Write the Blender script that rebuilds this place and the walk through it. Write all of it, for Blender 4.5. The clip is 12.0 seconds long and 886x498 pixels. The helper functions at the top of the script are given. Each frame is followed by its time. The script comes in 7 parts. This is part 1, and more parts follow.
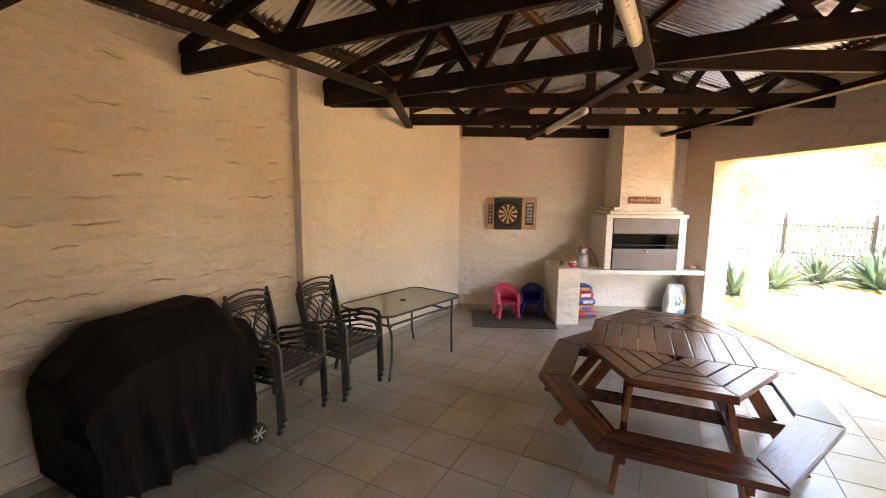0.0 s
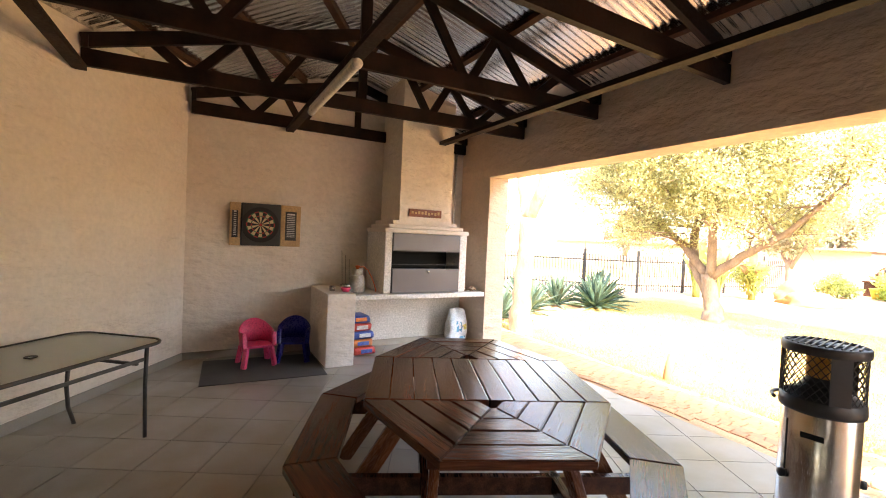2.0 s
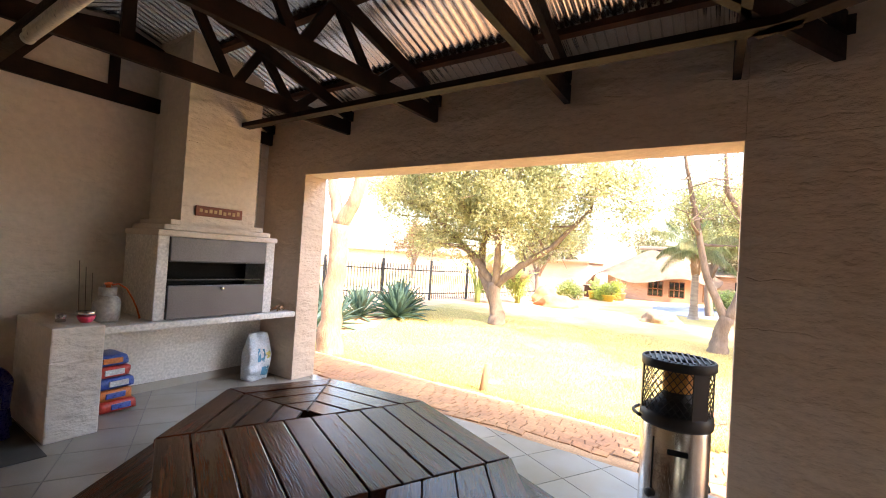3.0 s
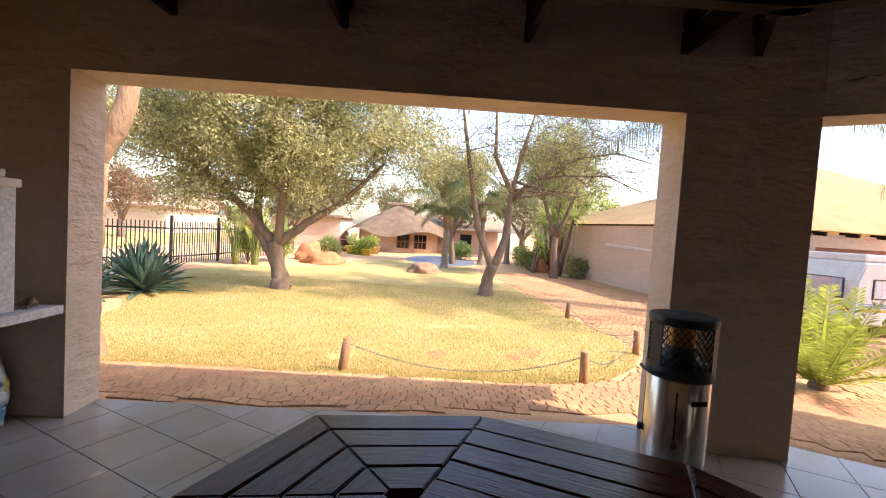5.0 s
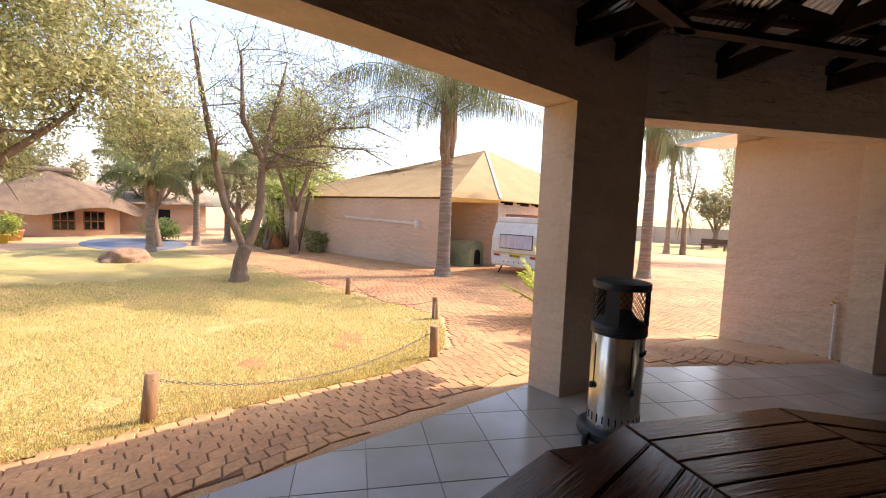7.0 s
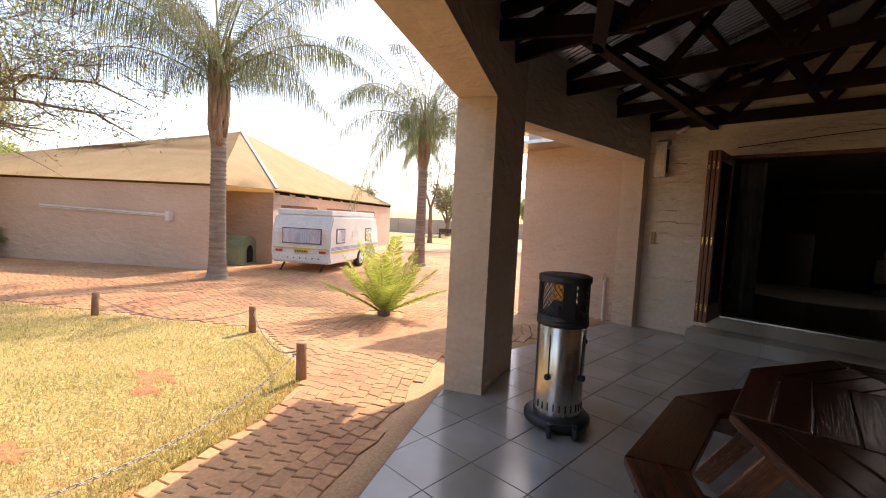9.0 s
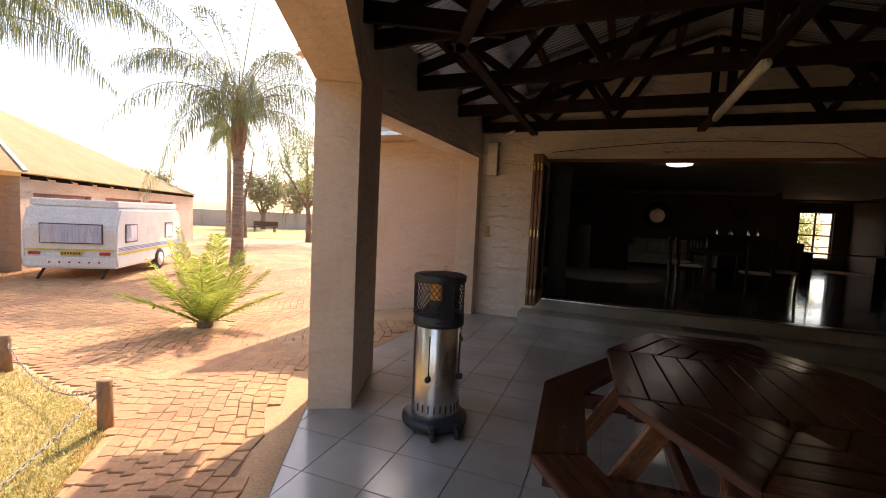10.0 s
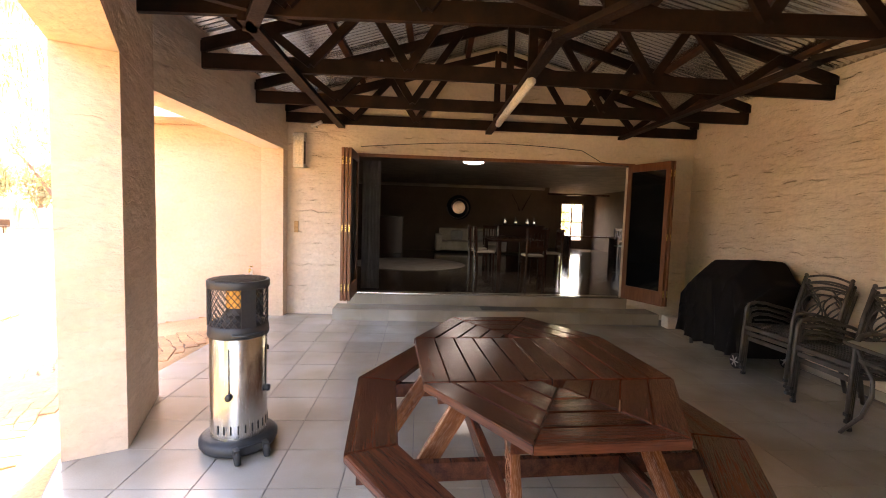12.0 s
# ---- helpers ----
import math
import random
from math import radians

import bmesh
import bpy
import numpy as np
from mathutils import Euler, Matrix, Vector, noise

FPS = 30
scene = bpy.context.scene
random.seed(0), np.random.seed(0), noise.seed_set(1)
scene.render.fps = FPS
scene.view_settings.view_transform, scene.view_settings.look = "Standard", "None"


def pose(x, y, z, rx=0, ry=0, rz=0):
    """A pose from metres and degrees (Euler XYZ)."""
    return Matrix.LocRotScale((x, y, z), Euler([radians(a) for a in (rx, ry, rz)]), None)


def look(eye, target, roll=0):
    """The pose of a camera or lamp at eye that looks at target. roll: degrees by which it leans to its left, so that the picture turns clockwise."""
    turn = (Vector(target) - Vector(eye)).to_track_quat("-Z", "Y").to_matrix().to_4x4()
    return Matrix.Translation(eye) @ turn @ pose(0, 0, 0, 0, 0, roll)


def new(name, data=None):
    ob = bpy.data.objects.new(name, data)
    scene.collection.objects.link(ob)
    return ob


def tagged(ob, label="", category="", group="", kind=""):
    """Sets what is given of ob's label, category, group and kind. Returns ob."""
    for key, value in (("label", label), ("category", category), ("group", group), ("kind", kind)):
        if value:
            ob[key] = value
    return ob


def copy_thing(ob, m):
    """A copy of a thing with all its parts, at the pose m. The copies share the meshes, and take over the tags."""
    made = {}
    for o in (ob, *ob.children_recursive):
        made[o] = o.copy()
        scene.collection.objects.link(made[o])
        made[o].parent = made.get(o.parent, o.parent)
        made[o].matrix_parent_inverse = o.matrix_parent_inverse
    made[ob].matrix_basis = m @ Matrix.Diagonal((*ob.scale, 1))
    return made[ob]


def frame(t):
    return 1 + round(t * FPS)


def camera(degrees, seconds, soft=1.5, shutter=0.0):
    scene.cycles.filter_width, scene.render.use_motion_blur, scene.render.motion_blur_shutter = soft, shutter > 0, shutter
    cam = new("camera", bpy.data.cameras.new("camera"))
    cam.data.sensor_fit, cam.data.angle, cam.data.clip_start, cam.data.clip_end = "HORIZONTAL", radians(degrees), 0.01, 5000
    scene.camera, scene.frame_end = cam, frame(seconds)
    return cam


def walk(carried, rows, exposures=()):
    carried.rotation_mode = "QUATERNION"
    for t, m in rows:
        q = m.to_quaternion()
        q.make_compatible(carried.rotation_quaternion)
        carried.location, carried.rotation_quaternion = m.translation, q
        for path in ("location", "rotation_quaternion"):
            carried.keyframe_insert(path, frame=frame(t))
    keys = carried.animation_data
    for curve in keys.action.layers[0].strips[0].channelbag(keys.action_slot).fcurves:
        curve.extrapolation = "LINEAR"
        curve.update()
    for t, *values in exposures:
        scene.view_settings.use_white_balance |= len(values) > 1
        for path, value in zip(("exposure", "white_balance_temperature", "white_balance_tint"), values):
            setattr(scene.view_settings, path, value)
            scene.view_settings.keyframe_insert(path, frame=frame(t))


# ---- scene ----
cam = camera(91.5, 12.0, soft=1.0)
PATH = [
    (0, (0.256, -0.235, 2.04), (0.267, 1.748, 1.781), 0.6),
    (0.5, (0.323, -0.036, 1.937), (0.408, 1.946, 1.684), 0.9),
    (1, (0.434, 0.297, 1.806), (0.681, 2.274, 1.633), 1.3),
    (1.5, (0.579, 0.737, 1.675), (1.131, 2.657, 1.572), 1.7),
    (2, (0.76, 1.19, 1.636), (1.733, 2.936, 1.582), 2.6),
    (2.5, (0.853, 1.614, 1.633), (2.234, 3.061, 1.632), 3.4),
    (3, (0.927, 2.022, 1.64), (2.597, 3.122, 1.677), 3.7),
    (3.2, (0.932, 2.218, 1.649), (2.683, 3.184, 1.696), 3.7),
    (5, (1.219, 3.805, 1.581), (3.216, 3.747, 1.486), 3.6),
    (5.5, (1.411, 4.192, 1.585), (3.368, 3.801, 1.457), 3.3),
    (6, (1.682, 4.547, 1.57), (3.55, 3.845, 1.429), 2.2),
    (6.5, (1.97, 4.868, 1.56), (3.677, 3.838, 1.409), 2.3),
    (8.3, (3.334, 5.556, 1.531), (4.332, 3.83, 1.376), 2.7),
    (8.5, (3.482, 5.554, 1.534), (4.375, 3.771, 1.38), 3.0),
    (9, (3.801, 5.582, 1.519), (4.354, 3.665, 1.379), 2.8),
    (9.5, (4.085, 5.511, 1.543), (4.257, 3.524, 1.396), 2.9),
    (10, (4.208, 5.383, 1.556), (3.947, 3.405, 1.415), 2.7),
    (10.5, (4.21, 5.371, 1.577), (3.587, 3.477, 1.429), 2.9),
    (11, (4.205, 5.394, 1.596), (3.419, 3.561, 1.438), 2.2),
    (11.5, (4.179, 5.371, 1.572), (3.226, 3.619, 1.427), 2.1),
    (12, (4.137, 5.372, 1.593), (3.094, 3.672, 1.448), 1.8),
]
walk(cam, [(t, look(eye, target, roll)) for t, eye, target, roll in PATH],
     exposures=[(0.0, 4.55, 7300, 18), (1.5, 4.25, 7300, 18), (2.5, 3.7, 6900, 17), (3.2, 3.15, 6550, 17), (4.8, 1.95, 6600, 20), (6.5, 1.75, 6900, 22),
                (8.5, 1.55, 6900, 21), (10.0, 1.65, 7000, 22), (10.5, 2.05, 7200, 24), (11.0, 2.9, 7200, 24), (11.5, 3.65, 7300, 24), (12.0, 4.2, 7400, 25)])

# ---- world and sun ----
SUN_TO = Vector((-0.28, -1.02, 1.0)).normalized()
SUN_EL = math.asin(SUN_TO.z)
world = bpy.data.worlds.new("sky")
scene.world = world
world.use_nodes = True
wn = world.node_tree.nodes
sky = wn.new("ShaderNodeTexSky")
sky.sky_type = "NISHITA"
sky.sun_disc = False
sky.sun_elevation = SUN_EL
sky.sun_rotation = math.atan2(SUN_TO.x, SUN_TO.y)
sky.dust_density = 2.2
sky.air_density = 1.2
sky.ozone_density = 1.6
wn["Background"].inputs["Strength"].default_value = 0.15
world.node_tree.links.new(sky.outputs[0], wn["Background"].inputs["Color"])
sun_data = bpy.data.lights.new("sun", "SUN")
sun_data.energy, sun_data.angle, sun_data.color = 2.6, radians(0.5), (1.0, 0.88, 0.72)
sun = new("sun", sun_data)
sun.matrix_world = look((-9, -25, 30), Vector((-9, -25, 30)) - SUN_TO)

# ---- materials ----
def material(name, base, rough=0.8, metal=0.0, second=None, scale=3.0, fine=60.0, bump=0.2, depth=0.01, stretch=(1, 1, 1), per_piece=0.0, fine_mix=0.25, coords="Object", spec=0.5, rough_var=0.1):
    """Two scales of colour variation and a fine relief."""
    m = bpy.data.materials.new(name)
    m.use_nodes = True
    nt = m.node_tree
    b = nt.nodes["Principled BSDF"]
    b.inputs["Metallic"].default_value = metal
    b.inputs["Specular IOR Level"].default_value = spec
    tc = nt.nodes.new("ShaderNodeTexCoord")
    mp = nt.nodes.new("ShaderNodeMapping")
    mp.inputs["Scale"].default_value = stretch
    if coords == "World":
        nt.links.new(nt.nodes.new("ShaderNodeNewGeometry").outputs["Position"], mp.inputs[0])
    else:
        nt.links.new(tc.outputs[coords], mp.inputs[0])
    n1 = nt.nodes.new("ShaderNodeTexNoise")
    n1.inputs["Scale"].default_value, n1.inputs["Detail"].default_value = scale, 4
    n2 = nt.nodes.new("ShaderNodeTexNoise")
    n2.inputs["Scale"].default_value, n2.inputs["Detail"].default_value = fine, 5
    nt.links.new(mp.outputs[0], n1.inputs["Vector"])
    nt.links.new(mp.outputs[0], n2.inputs["Vector"])
    ramp = nt.nodes.new("ShaderNodeMapRange")
    ramp.inputs[1].default_value, ramp.inputs[2].default_value = 0.35, 0.65
    nt.links.new(n1.outputs[0], ramp.inputs[0])
    mix = nt.nodes.new("ShaderNodeMix")
    mix.data_type = "RGBA"
    mix.inputs["A"].default_value = (*base, 1)
    mix.inputs["B"].default_value = (*(second or [c * 0.75 for c in base]), 1)
    nt.links.new(ramp.outputs[0], mix.inputs["Factor"])
    hsv = nt.nodes.new("ShaderNodeHueSaturation")
    nt.links.new(mix.outputs["Result"], hsv.inputs["Color"])
    val = nt.nodes.new("ShaderNodeMapRange")
    val.inputs[1].default_value, val.inputs[2].default_value = 0.25, 0.75
    val.inputs[3].default_value, val.inputs[4].default_value = 1 - fine_mix, 1 + fine_mix
    nt.links.new(n2.outputs[0], val.inputs[0])
    last = val.outputs[0]
    if per_piece:
        info = nt.nodes.new("ShaderNodeObjectInfo")
        geo = nt.nodes.new("ShaderNodeNewGeometry")
        add = nt.nodes.new("ShaderNodeMath")
        add.operation = "ADD"
        nt.links.new(info.outputs["Random"], add.inputs[0])
        nt.links.new(geo.outputs["Random Per Island"], add.inputs[1])
        fr = nt.nodes.new("ShaderNodeMath")
        fr.operation = "FRACT"
        nt.links.new(add.outputs[0], fr.inputs[0])
        pr = nt.nodes.new("ShaderNodeMapRange")
        pr.inputs[3].default_value, pr.inputs[4].default_value = 1 - per_piece, 1 + per_piece
        nt.links.new(fr.outputs[0], pr.inputs[0])
        mul = nt.nodes.new("ShaderNodeMath")
        mul.operation = "MULTIPLY"
        nt.links.new(last, mul.inputs[0])
        nt.links.new(pr.outputs[0], mul.inputs[1])
        last = mul.outputs[0]
    nt.links.new(last, hsv.inputs["Value"])
    nt.links.new(hsv.outputs[0], b.inputs["Base Color"])
    rr = nt.nodes.new("ShaderNodeMapRange")
    rr.inputs[1].default_value, rr.inputs[2].default_value = 0.3, 0.7
    rr.inputs[3].default_value, rr.inputs[4].default_value = max(0.02, rough - rough_var), min(1, rough + rough_var)
    nt.links.new(n2.outputs[0], rr.inputs[0])
    nt.links.new(rr.outputs[0], b.inputs["Roughness"])
    if bump:
        bp = nt.nodes.new("ShaderNodeBump")
        bp.inputs["Strength"].default_value, bp.inputs["Distance"].default_value = bump, depth
        nt.links.new(n2.outputs[0], bp.inputs["Height"])
        nt.links.new(bp.outputs[0], b.inputs["Normal"])
    return m


def plaster(name, base, second, courses=0.6, deep=0.022):
    """Rough lime plaster over brickwork: faint level joints that come and go, lumps and patches."""
    m = material(name, base, 0.9, 0, second, 0.9, 22, 0.35, 0.012, fine_mix=0.07)
    nt = m.node_tree
    b = nt.nodes["Principled BSDF"]
    old = [n for n in nt.nodes if n.type == "BUMP"][0]
    geo = nt.nodes.new("ShaderNodeNewGeometry")
    warp = nt.nodes.new("ShaderNodeTexNoise")
    warp.inputs["Scale"].default_value, warp.inputs["Detail"].default_value = 5.0, 8
    nt.links.new(geo.outputs["Position"], warp.inputs["Vector"])
    sep = nt.nodes.new("ShaderNodeSeparateXYZ")
    nt.links.new(geo.outputs["Position"], sep.inputs[0])
    zz = nt.nodes.new("ShaderNodeMath")
    zz.operation = "MULTIPLY_ADD"
    zz.inputs[1].default_value = 0.13
    nt.links.new(warp.outputs[0], zz.inputs[0])
    nt.links.new(sep.outputs["Z"], zz.inputs[2])
    div = nt.nodes.new("ShaderNodeMath")
    div.operation = "DIVIDE"
    div.inputs[1].default_value = 0.17
    nt.links.new(zz.outputs[0], div.inputs[0])
    fr = nt.nodes.new("ShaderNodeMath")
    fr.operation = "PINGPONG"
    fr.inputs[1].default_value = 0.5
    nt.links.new(div.outputs[0], fr.inputs[0])
    line = nt.nodes.new("ShaderNodeMapRange")
    line.inputs[1].default_value, line.inputs[2].default_value = 0.0, 0.05
    nt.links.new(fr.outputs[0], line.inputs[0])
    patch = nt.nodes.new("ShaderNodeTexNoise")
    patch.inputs["Scale"].default_value, patch.inputs["Detail"].default_value = 3.6, 8
    mp = nt.nodes.new("ShaderNodeMapping")
    mp.inputs["Scale"].default_value = (1, 1, 2.0)
    nt.links.new(geo.outputs["Position"], mp.inputs[0])
    nt.links.new(mp.outputs[0], patch.inputs["Vector"])
    pm = nt.nodes.new("ShaderNodeMapRange")
    pm.inputs[1].default_value, pm.inputs[2].default_value = 0.53, 0.65
    pm.inputs[3].default_value, pm.inputs[4].default_value = 0.0, courses
    nt.links.new(patch.outputs[0], pm.inputs[0])
    hgt = nt.nodes.new("ShaderNodeMix")
    nt.links.new(pm.outputs[0], hgt.inputs["Factor"])
    hgt.inputs["A"].default_value = 1.0
    nt.links.new(line.outputs[0], hgt.inputs["B"])
    b2 = nt.nodes.new("ShaderNodeBump")
    b2.inputs["Strength"].default_value, b2.inputs["Distance"].default_value = 1.0, deep
    nt.links.new(hgt.outputs["Result"], b2.inputs["Height"])
    nt.links.new(old.outputs[0], b2.inputs["Normal"])
    b3 = nt.nodes.new("ShaderNodeBump")
    b3.inputs["Strength"].default_value, b3.inputs["Distance"].default_value = 0.8, 0.07
    nt.links.new(patch.outputs[0], b3.inputs["Height"])
    nt.links.new(b2.outputs[0], b3.inputs["Normal"])
    # short level cracks and ledges
    cm = nt.nodes.new("ShaderNodeMapping")
    cm.inputs["Scale"].default_value = (2.6, 2.6, 17.0)
    nt.links.new(geo.outputs["Position"], cm.inputs[0])
    crack = nt.nodes.new("ShaderNodeTexNoise")
    crack.inputs["Scale"].default_value, crack.inputs["Detail"].default_value, crack.inputs["Roughness"].default_value = 1.0, 9, 0.66
    nt.links.new(cm.outputs[0], crack.inputs["Vector"])
    ledge = nt.nodes.new("ShaderNodeMapRange")
    ledge.inputs[1].default_value, ledge.inputs[2].default_value = 0.50, 0.68
    nt.links.new(crack.outputs[0], ledge.inputs[0])
    b4 = nt.nodes.new("ShaderNodeBump")
    b4.inputs["Strength"].default_value, b4.inputs["Distance"].default_value = 1.0, 0.0075 * courses
    nt.links.new(ledge.outputs[0], b4.inputs["Height"])
    nt.links.new(b3.outputs[0], b4.inputs["Normal"])
    nt.links.new(b4.outputs[0], b.inputs["Normal"])
    # browner, darker colour along the open joints
    src = b.inputs["Base Color"].links[0].from_socket
    inv = nt.nodes.new("ShaderNodeMath")
    inv.operation = "SUBTRACT"
    inv.inputs[0].default_value = 1.0
    nt.links.new(hgt.outputs["Result"], inv.inputs[1])
    gr = nt.nodes.new("ShaderNodeMath")
    gr.operation = "MULTIPLY"
    gr.inputs[1].default_value = 0.3
    nt.links.new(inv.outputs[0], gr.inputs[0])
    joint_tint = nt.nodes.new("ShaderNodeMix")
    joint_tint.data_type = "RGBA"
    joint_tint.inputs["B"].default_value = (base[0] * 0.45, base[1] * 0.36, base[2] * 0.26, 1)
    nt.links.new(gr.outputs[0], joint_tint.inputs["Factor"])
    nt.links.new(src, joint_tint.inputs["A"])
    nt.links.new(joint_tint.outputs["Result"], b.inputs["Base Color"])
    return m


WALL = plaster("rough_plaster", (0.78, 0.69, 0.585), (0.70, 0.58, 0.455), 0.9, 0.03)
SMOOTH = plaster("smooth_plaster", (0.78, 0.71, 0.63), (0.72, 0.63, 0.54), 0.15, 0.025)
OUTWALL = plaster("outside_plaster", (0.62, 0.46, 0.35), (0.56, 0.41, 0.30), 0.06)
TAN = plaster("tan_plaster", (0.68, 0.54, 0.415), (0.60, 0.465, 0.345), 0.15, 0.025)
TIMBER = material("stained_timber", (0.010, 0.006, 0.0045), 0.65, 0, (0.028, 0.014, 0.009), 4, 40, 0.2, 0.004, spec=0.2)
SHEET = material("galvanised_sheet", (0.80, 0.79, 0.76), 0.22, 0.9, (0.66, 0.65, 0.62), 1.2, 8, 0.0, 0.002, fine_mix=0.08, rough_var=0.05)
TILE = material("slate_floor_tile", (0.385, 0.352, 0.308), 0.20, 0, (0.295, 0.255, 0.20), 1.4, 110, 0.06, 0.002, per_piece=0.06, fine_mix=0.05, coords="World", rough_var=0.05, spec=0.6)
GROUT = material("grout", (0.20, 0.185, 0.165), 0.9)
GRASS = material("dry_lawn", (0.46, 0.335, 0.13), 0.95, 0, (0.34, 0.285, 0.09), 1.3, 34, 0.8, 0.03, fine_mix=0.6)
SAND = material("sand", (0.60, 0.37, 0.19), 0.95, 0, (0.52, 0.30, 0.15), 1.2, 50, 0.4, 0.01)
BRICKP = material("clay_paver", (0.53, 0.30, 0.135), 0.85, 0, (0.43, 0.21, 0.10), 0.9, 30, 0.5, 0.006, per_piece=0.12, coords="World")
JOINT = material("dark_joint_soil", (0.15, 0.08, 0.045), 0.95, 0, (0.22, 0.12, 0.065), 2.0, 40, 0.5, 0.01, coords="World")
STEEL = material("brushed_steel", (0.6, 0.58, 0.55), 0.24, 1.0, (0.54, 0.52, 0.5), 3, 90, 0.0, 0.001, (8, 8, 0.3), fine_mix=0.06, rough_var=0.04)
BLACK = material("black_paint", (0.02, 0.02, 0.022), 0.5, 0, (0.03, 0.03, 0.03), 5, 60, 0.1, 0.002)
TABLEWOOD = material("varnished_wood", (0.105, 0.036, 0.018), 0.15, 0, (0.055, 0.018, 0.010), 2.2, 16, 0.40, 0.005, (0.55, 9, 9), per_piece=0.25, fine_mix=0.35, rough_var=0.09)

# ---- builders ----
def mesh_of(bm, name):
    me = bpy.data.meshes.new(name)
    bmesh.ops.recalc_face_normals(bm, faces=bm.faces)
    bm.to_mesh(me)
    bm.free()
    return me


def smooth(me, on=True):
    me.polygons.foreach_set("use_smooth", [on] * len(me.polygons))
    return me


def part(name, bm, mat, parent=None, label="", soft=False, m=None):
    me = bm if isinstance(bm, bpy.types.Mesh) else mesh_of(bm, name)
    if soft:
        smooth(me)
    if mat is not None and not me.materials:
        me.materials.append(mat)
    ob = new(name, me)
    if parent is not None:
        ob.parent = parent
    if m is not None:
        ob.matrix_local = m
    if label:
        ob["label"] = label
    return ob


def thing(name, label, category, m=None, group="", kind=""):
    ob = new(name)
    if m is not None:
        ob.matrix_world = m
    return tagged(ob, label, category, group, kind)


def setting(name, bm, mat, label, category="", soft=False):
    return tagged(part(name, bm, mat, None, "", soft), label, category or name.split("_")[0], "", "structure")


def box(lo, hi, bm=None, bevel=0.0, m=None):
    bm = bm or bmesh.new()
    lo, hi = Vector(lo), Vector(hi)
    r = bmesh.ops.create_cube(bm, size=1, matrix=Matrix.Translation((lo + hi) / 2) @ Matrix.Diagonal((*(hi - lo), 1)))
    if bevel:
        es = list({e for v in r["verts"] for e in v.link_edges})
        r2 = bmesh.ops.bevel(bm, geom=es, offset=bevel, segments=2, affect="EDGES", profile=0.6)
        vs = list({v for f in r2["faces"] for v in f.verts} | {v for v in r["verts"] if v.is_valid})
    else:
        vs = r["verts"]
    if m is not None:
        bmesh.ops.transform(bm, matrix=m, verts=[v for v in vs if v.is_valid])
    return bm


def beam(a, b, w, h, bm=None, up=(0, 0, 1), bevel=0.0):
    """A square bar from a to b, w across, h along up."""
    a, b = Vector(a), Vector(b)
    d = b - a
    x = d.normalized()
    y = Vector(up).cross(x)
    if y.length < 1e-4:
        y = Vector((0, 1, 0)).cross(x)
    y.normalize()
    z = x.cross(y)
    m = Matrix((x, y, z)).transposed().to_4x4()
    m.translation = (a + b) / 2
    return box((-d.length / 2, -w / 2, -h / 2), (d.length / 2, w / 2, h / 2), bm, bevel, m)


def prism(pts, z0, z1, bm=None):
    """An upright prism on a plan outline; z1 may be a function of x, y."""
    bm = bm or bmesh.new()
    lo = [bm.verts.new((x, y, z0)) for x, y in pts]
    hi = [bm.verts.new((x, y, z1(x, y) if callable(z1) else z1)) for x, y in pts]
    n = len(pts)
    bm.faces.new(lo[::-1])
    bm.faces.new(hi)
    for i in range(n):
        j = (i + 1) % n
        bm.faces.new((lo[i], lo[j], hi[j], hi[i]))
    return bm


def lathe(profile, n=24, bm=None, m=None):
    """Turned about z; profile of (radius, height)."""
    bm = bm or bmesh.new()
    rings = []
    for r, z in profile:
        if r < 1e-5:
            rings.append([bm.verts.new((0, 0, z))])
        else:
            rings.append([bm.verts.new((r * math.cos(2 * math.pi * i / n), r * math.sin(2 * math.pi * i / n), z)) for i in range(n)])
    for a, b in zip(rings, rings[1:]):
        for i in range(n):
            j = (i + 1) % n
            if len(a) == 1 and len(b) > 1:
                bm.faces.new((a[0], b[i], b[j]))
            elif len(b) == 1 and len(a) > 1:
                bm.faces.new((a[i], a[j], b[0]))
            elif len(a) > 1:
                bm.faces.new((a[i], a[j], b[j], b[i]))
    if m is not None:
        bmesh.ops.transform(bm, matrix=m, verts=[v for ring in rings for v in ring])
    return bm


def tube(points, radius, n=8, bm=None, taper=None):
    """A round bar along points."""
    bm = bm or bmesh.new()
    pts = [Vector(p) for p in points]
    rings = []
    ref = Vector((0.31, 0.17, 0.93))
    for i, p in enumerate(pts):
        d = (pts[min(i + 1, len(pts) - 1)] - pts[max(i - 1, 0)]).normalized()
        if abs(d.dot(ref)) > 0.95:
            s = d.cross(Vector((1, 0, 0))).normalized()
        else:
            s = d.cross(ref).normalized()
        u = s.cross(d)
        r = taper[i] if taper else radius
        rings.append([bm.verts.new(p + r * (math.cos(2 * math.pi * k / n) * s + math.sin(2 * math.pi * k / n) * u)) for k in range(n)])
    for a, b in zip(rings, rings[1:]):
        for k in range(n):
            bm.faces.new((a[k], a[(k + 1) % n], b[(k + 1) % n], b[k]))
    bm.faces.new(rings[0][::-1])
    bm.faces.new(rings[-1])
    return bm


def align(ob, d):
    """Turn the mesh's own x axis along d, so that the grain runs that way."""
    q = Vector(d).normalized().to_track_quat("X", "Z").to_matrix().to_4x4()
    shift = Matrix.Translation(Vector((random.uniform(-9, 9), random.uniform(-9, 9), 0)))
    ob.data.transform(shift @ q.inverted())
    ob.matrix_local = q @ shift.inverted()
    return ob


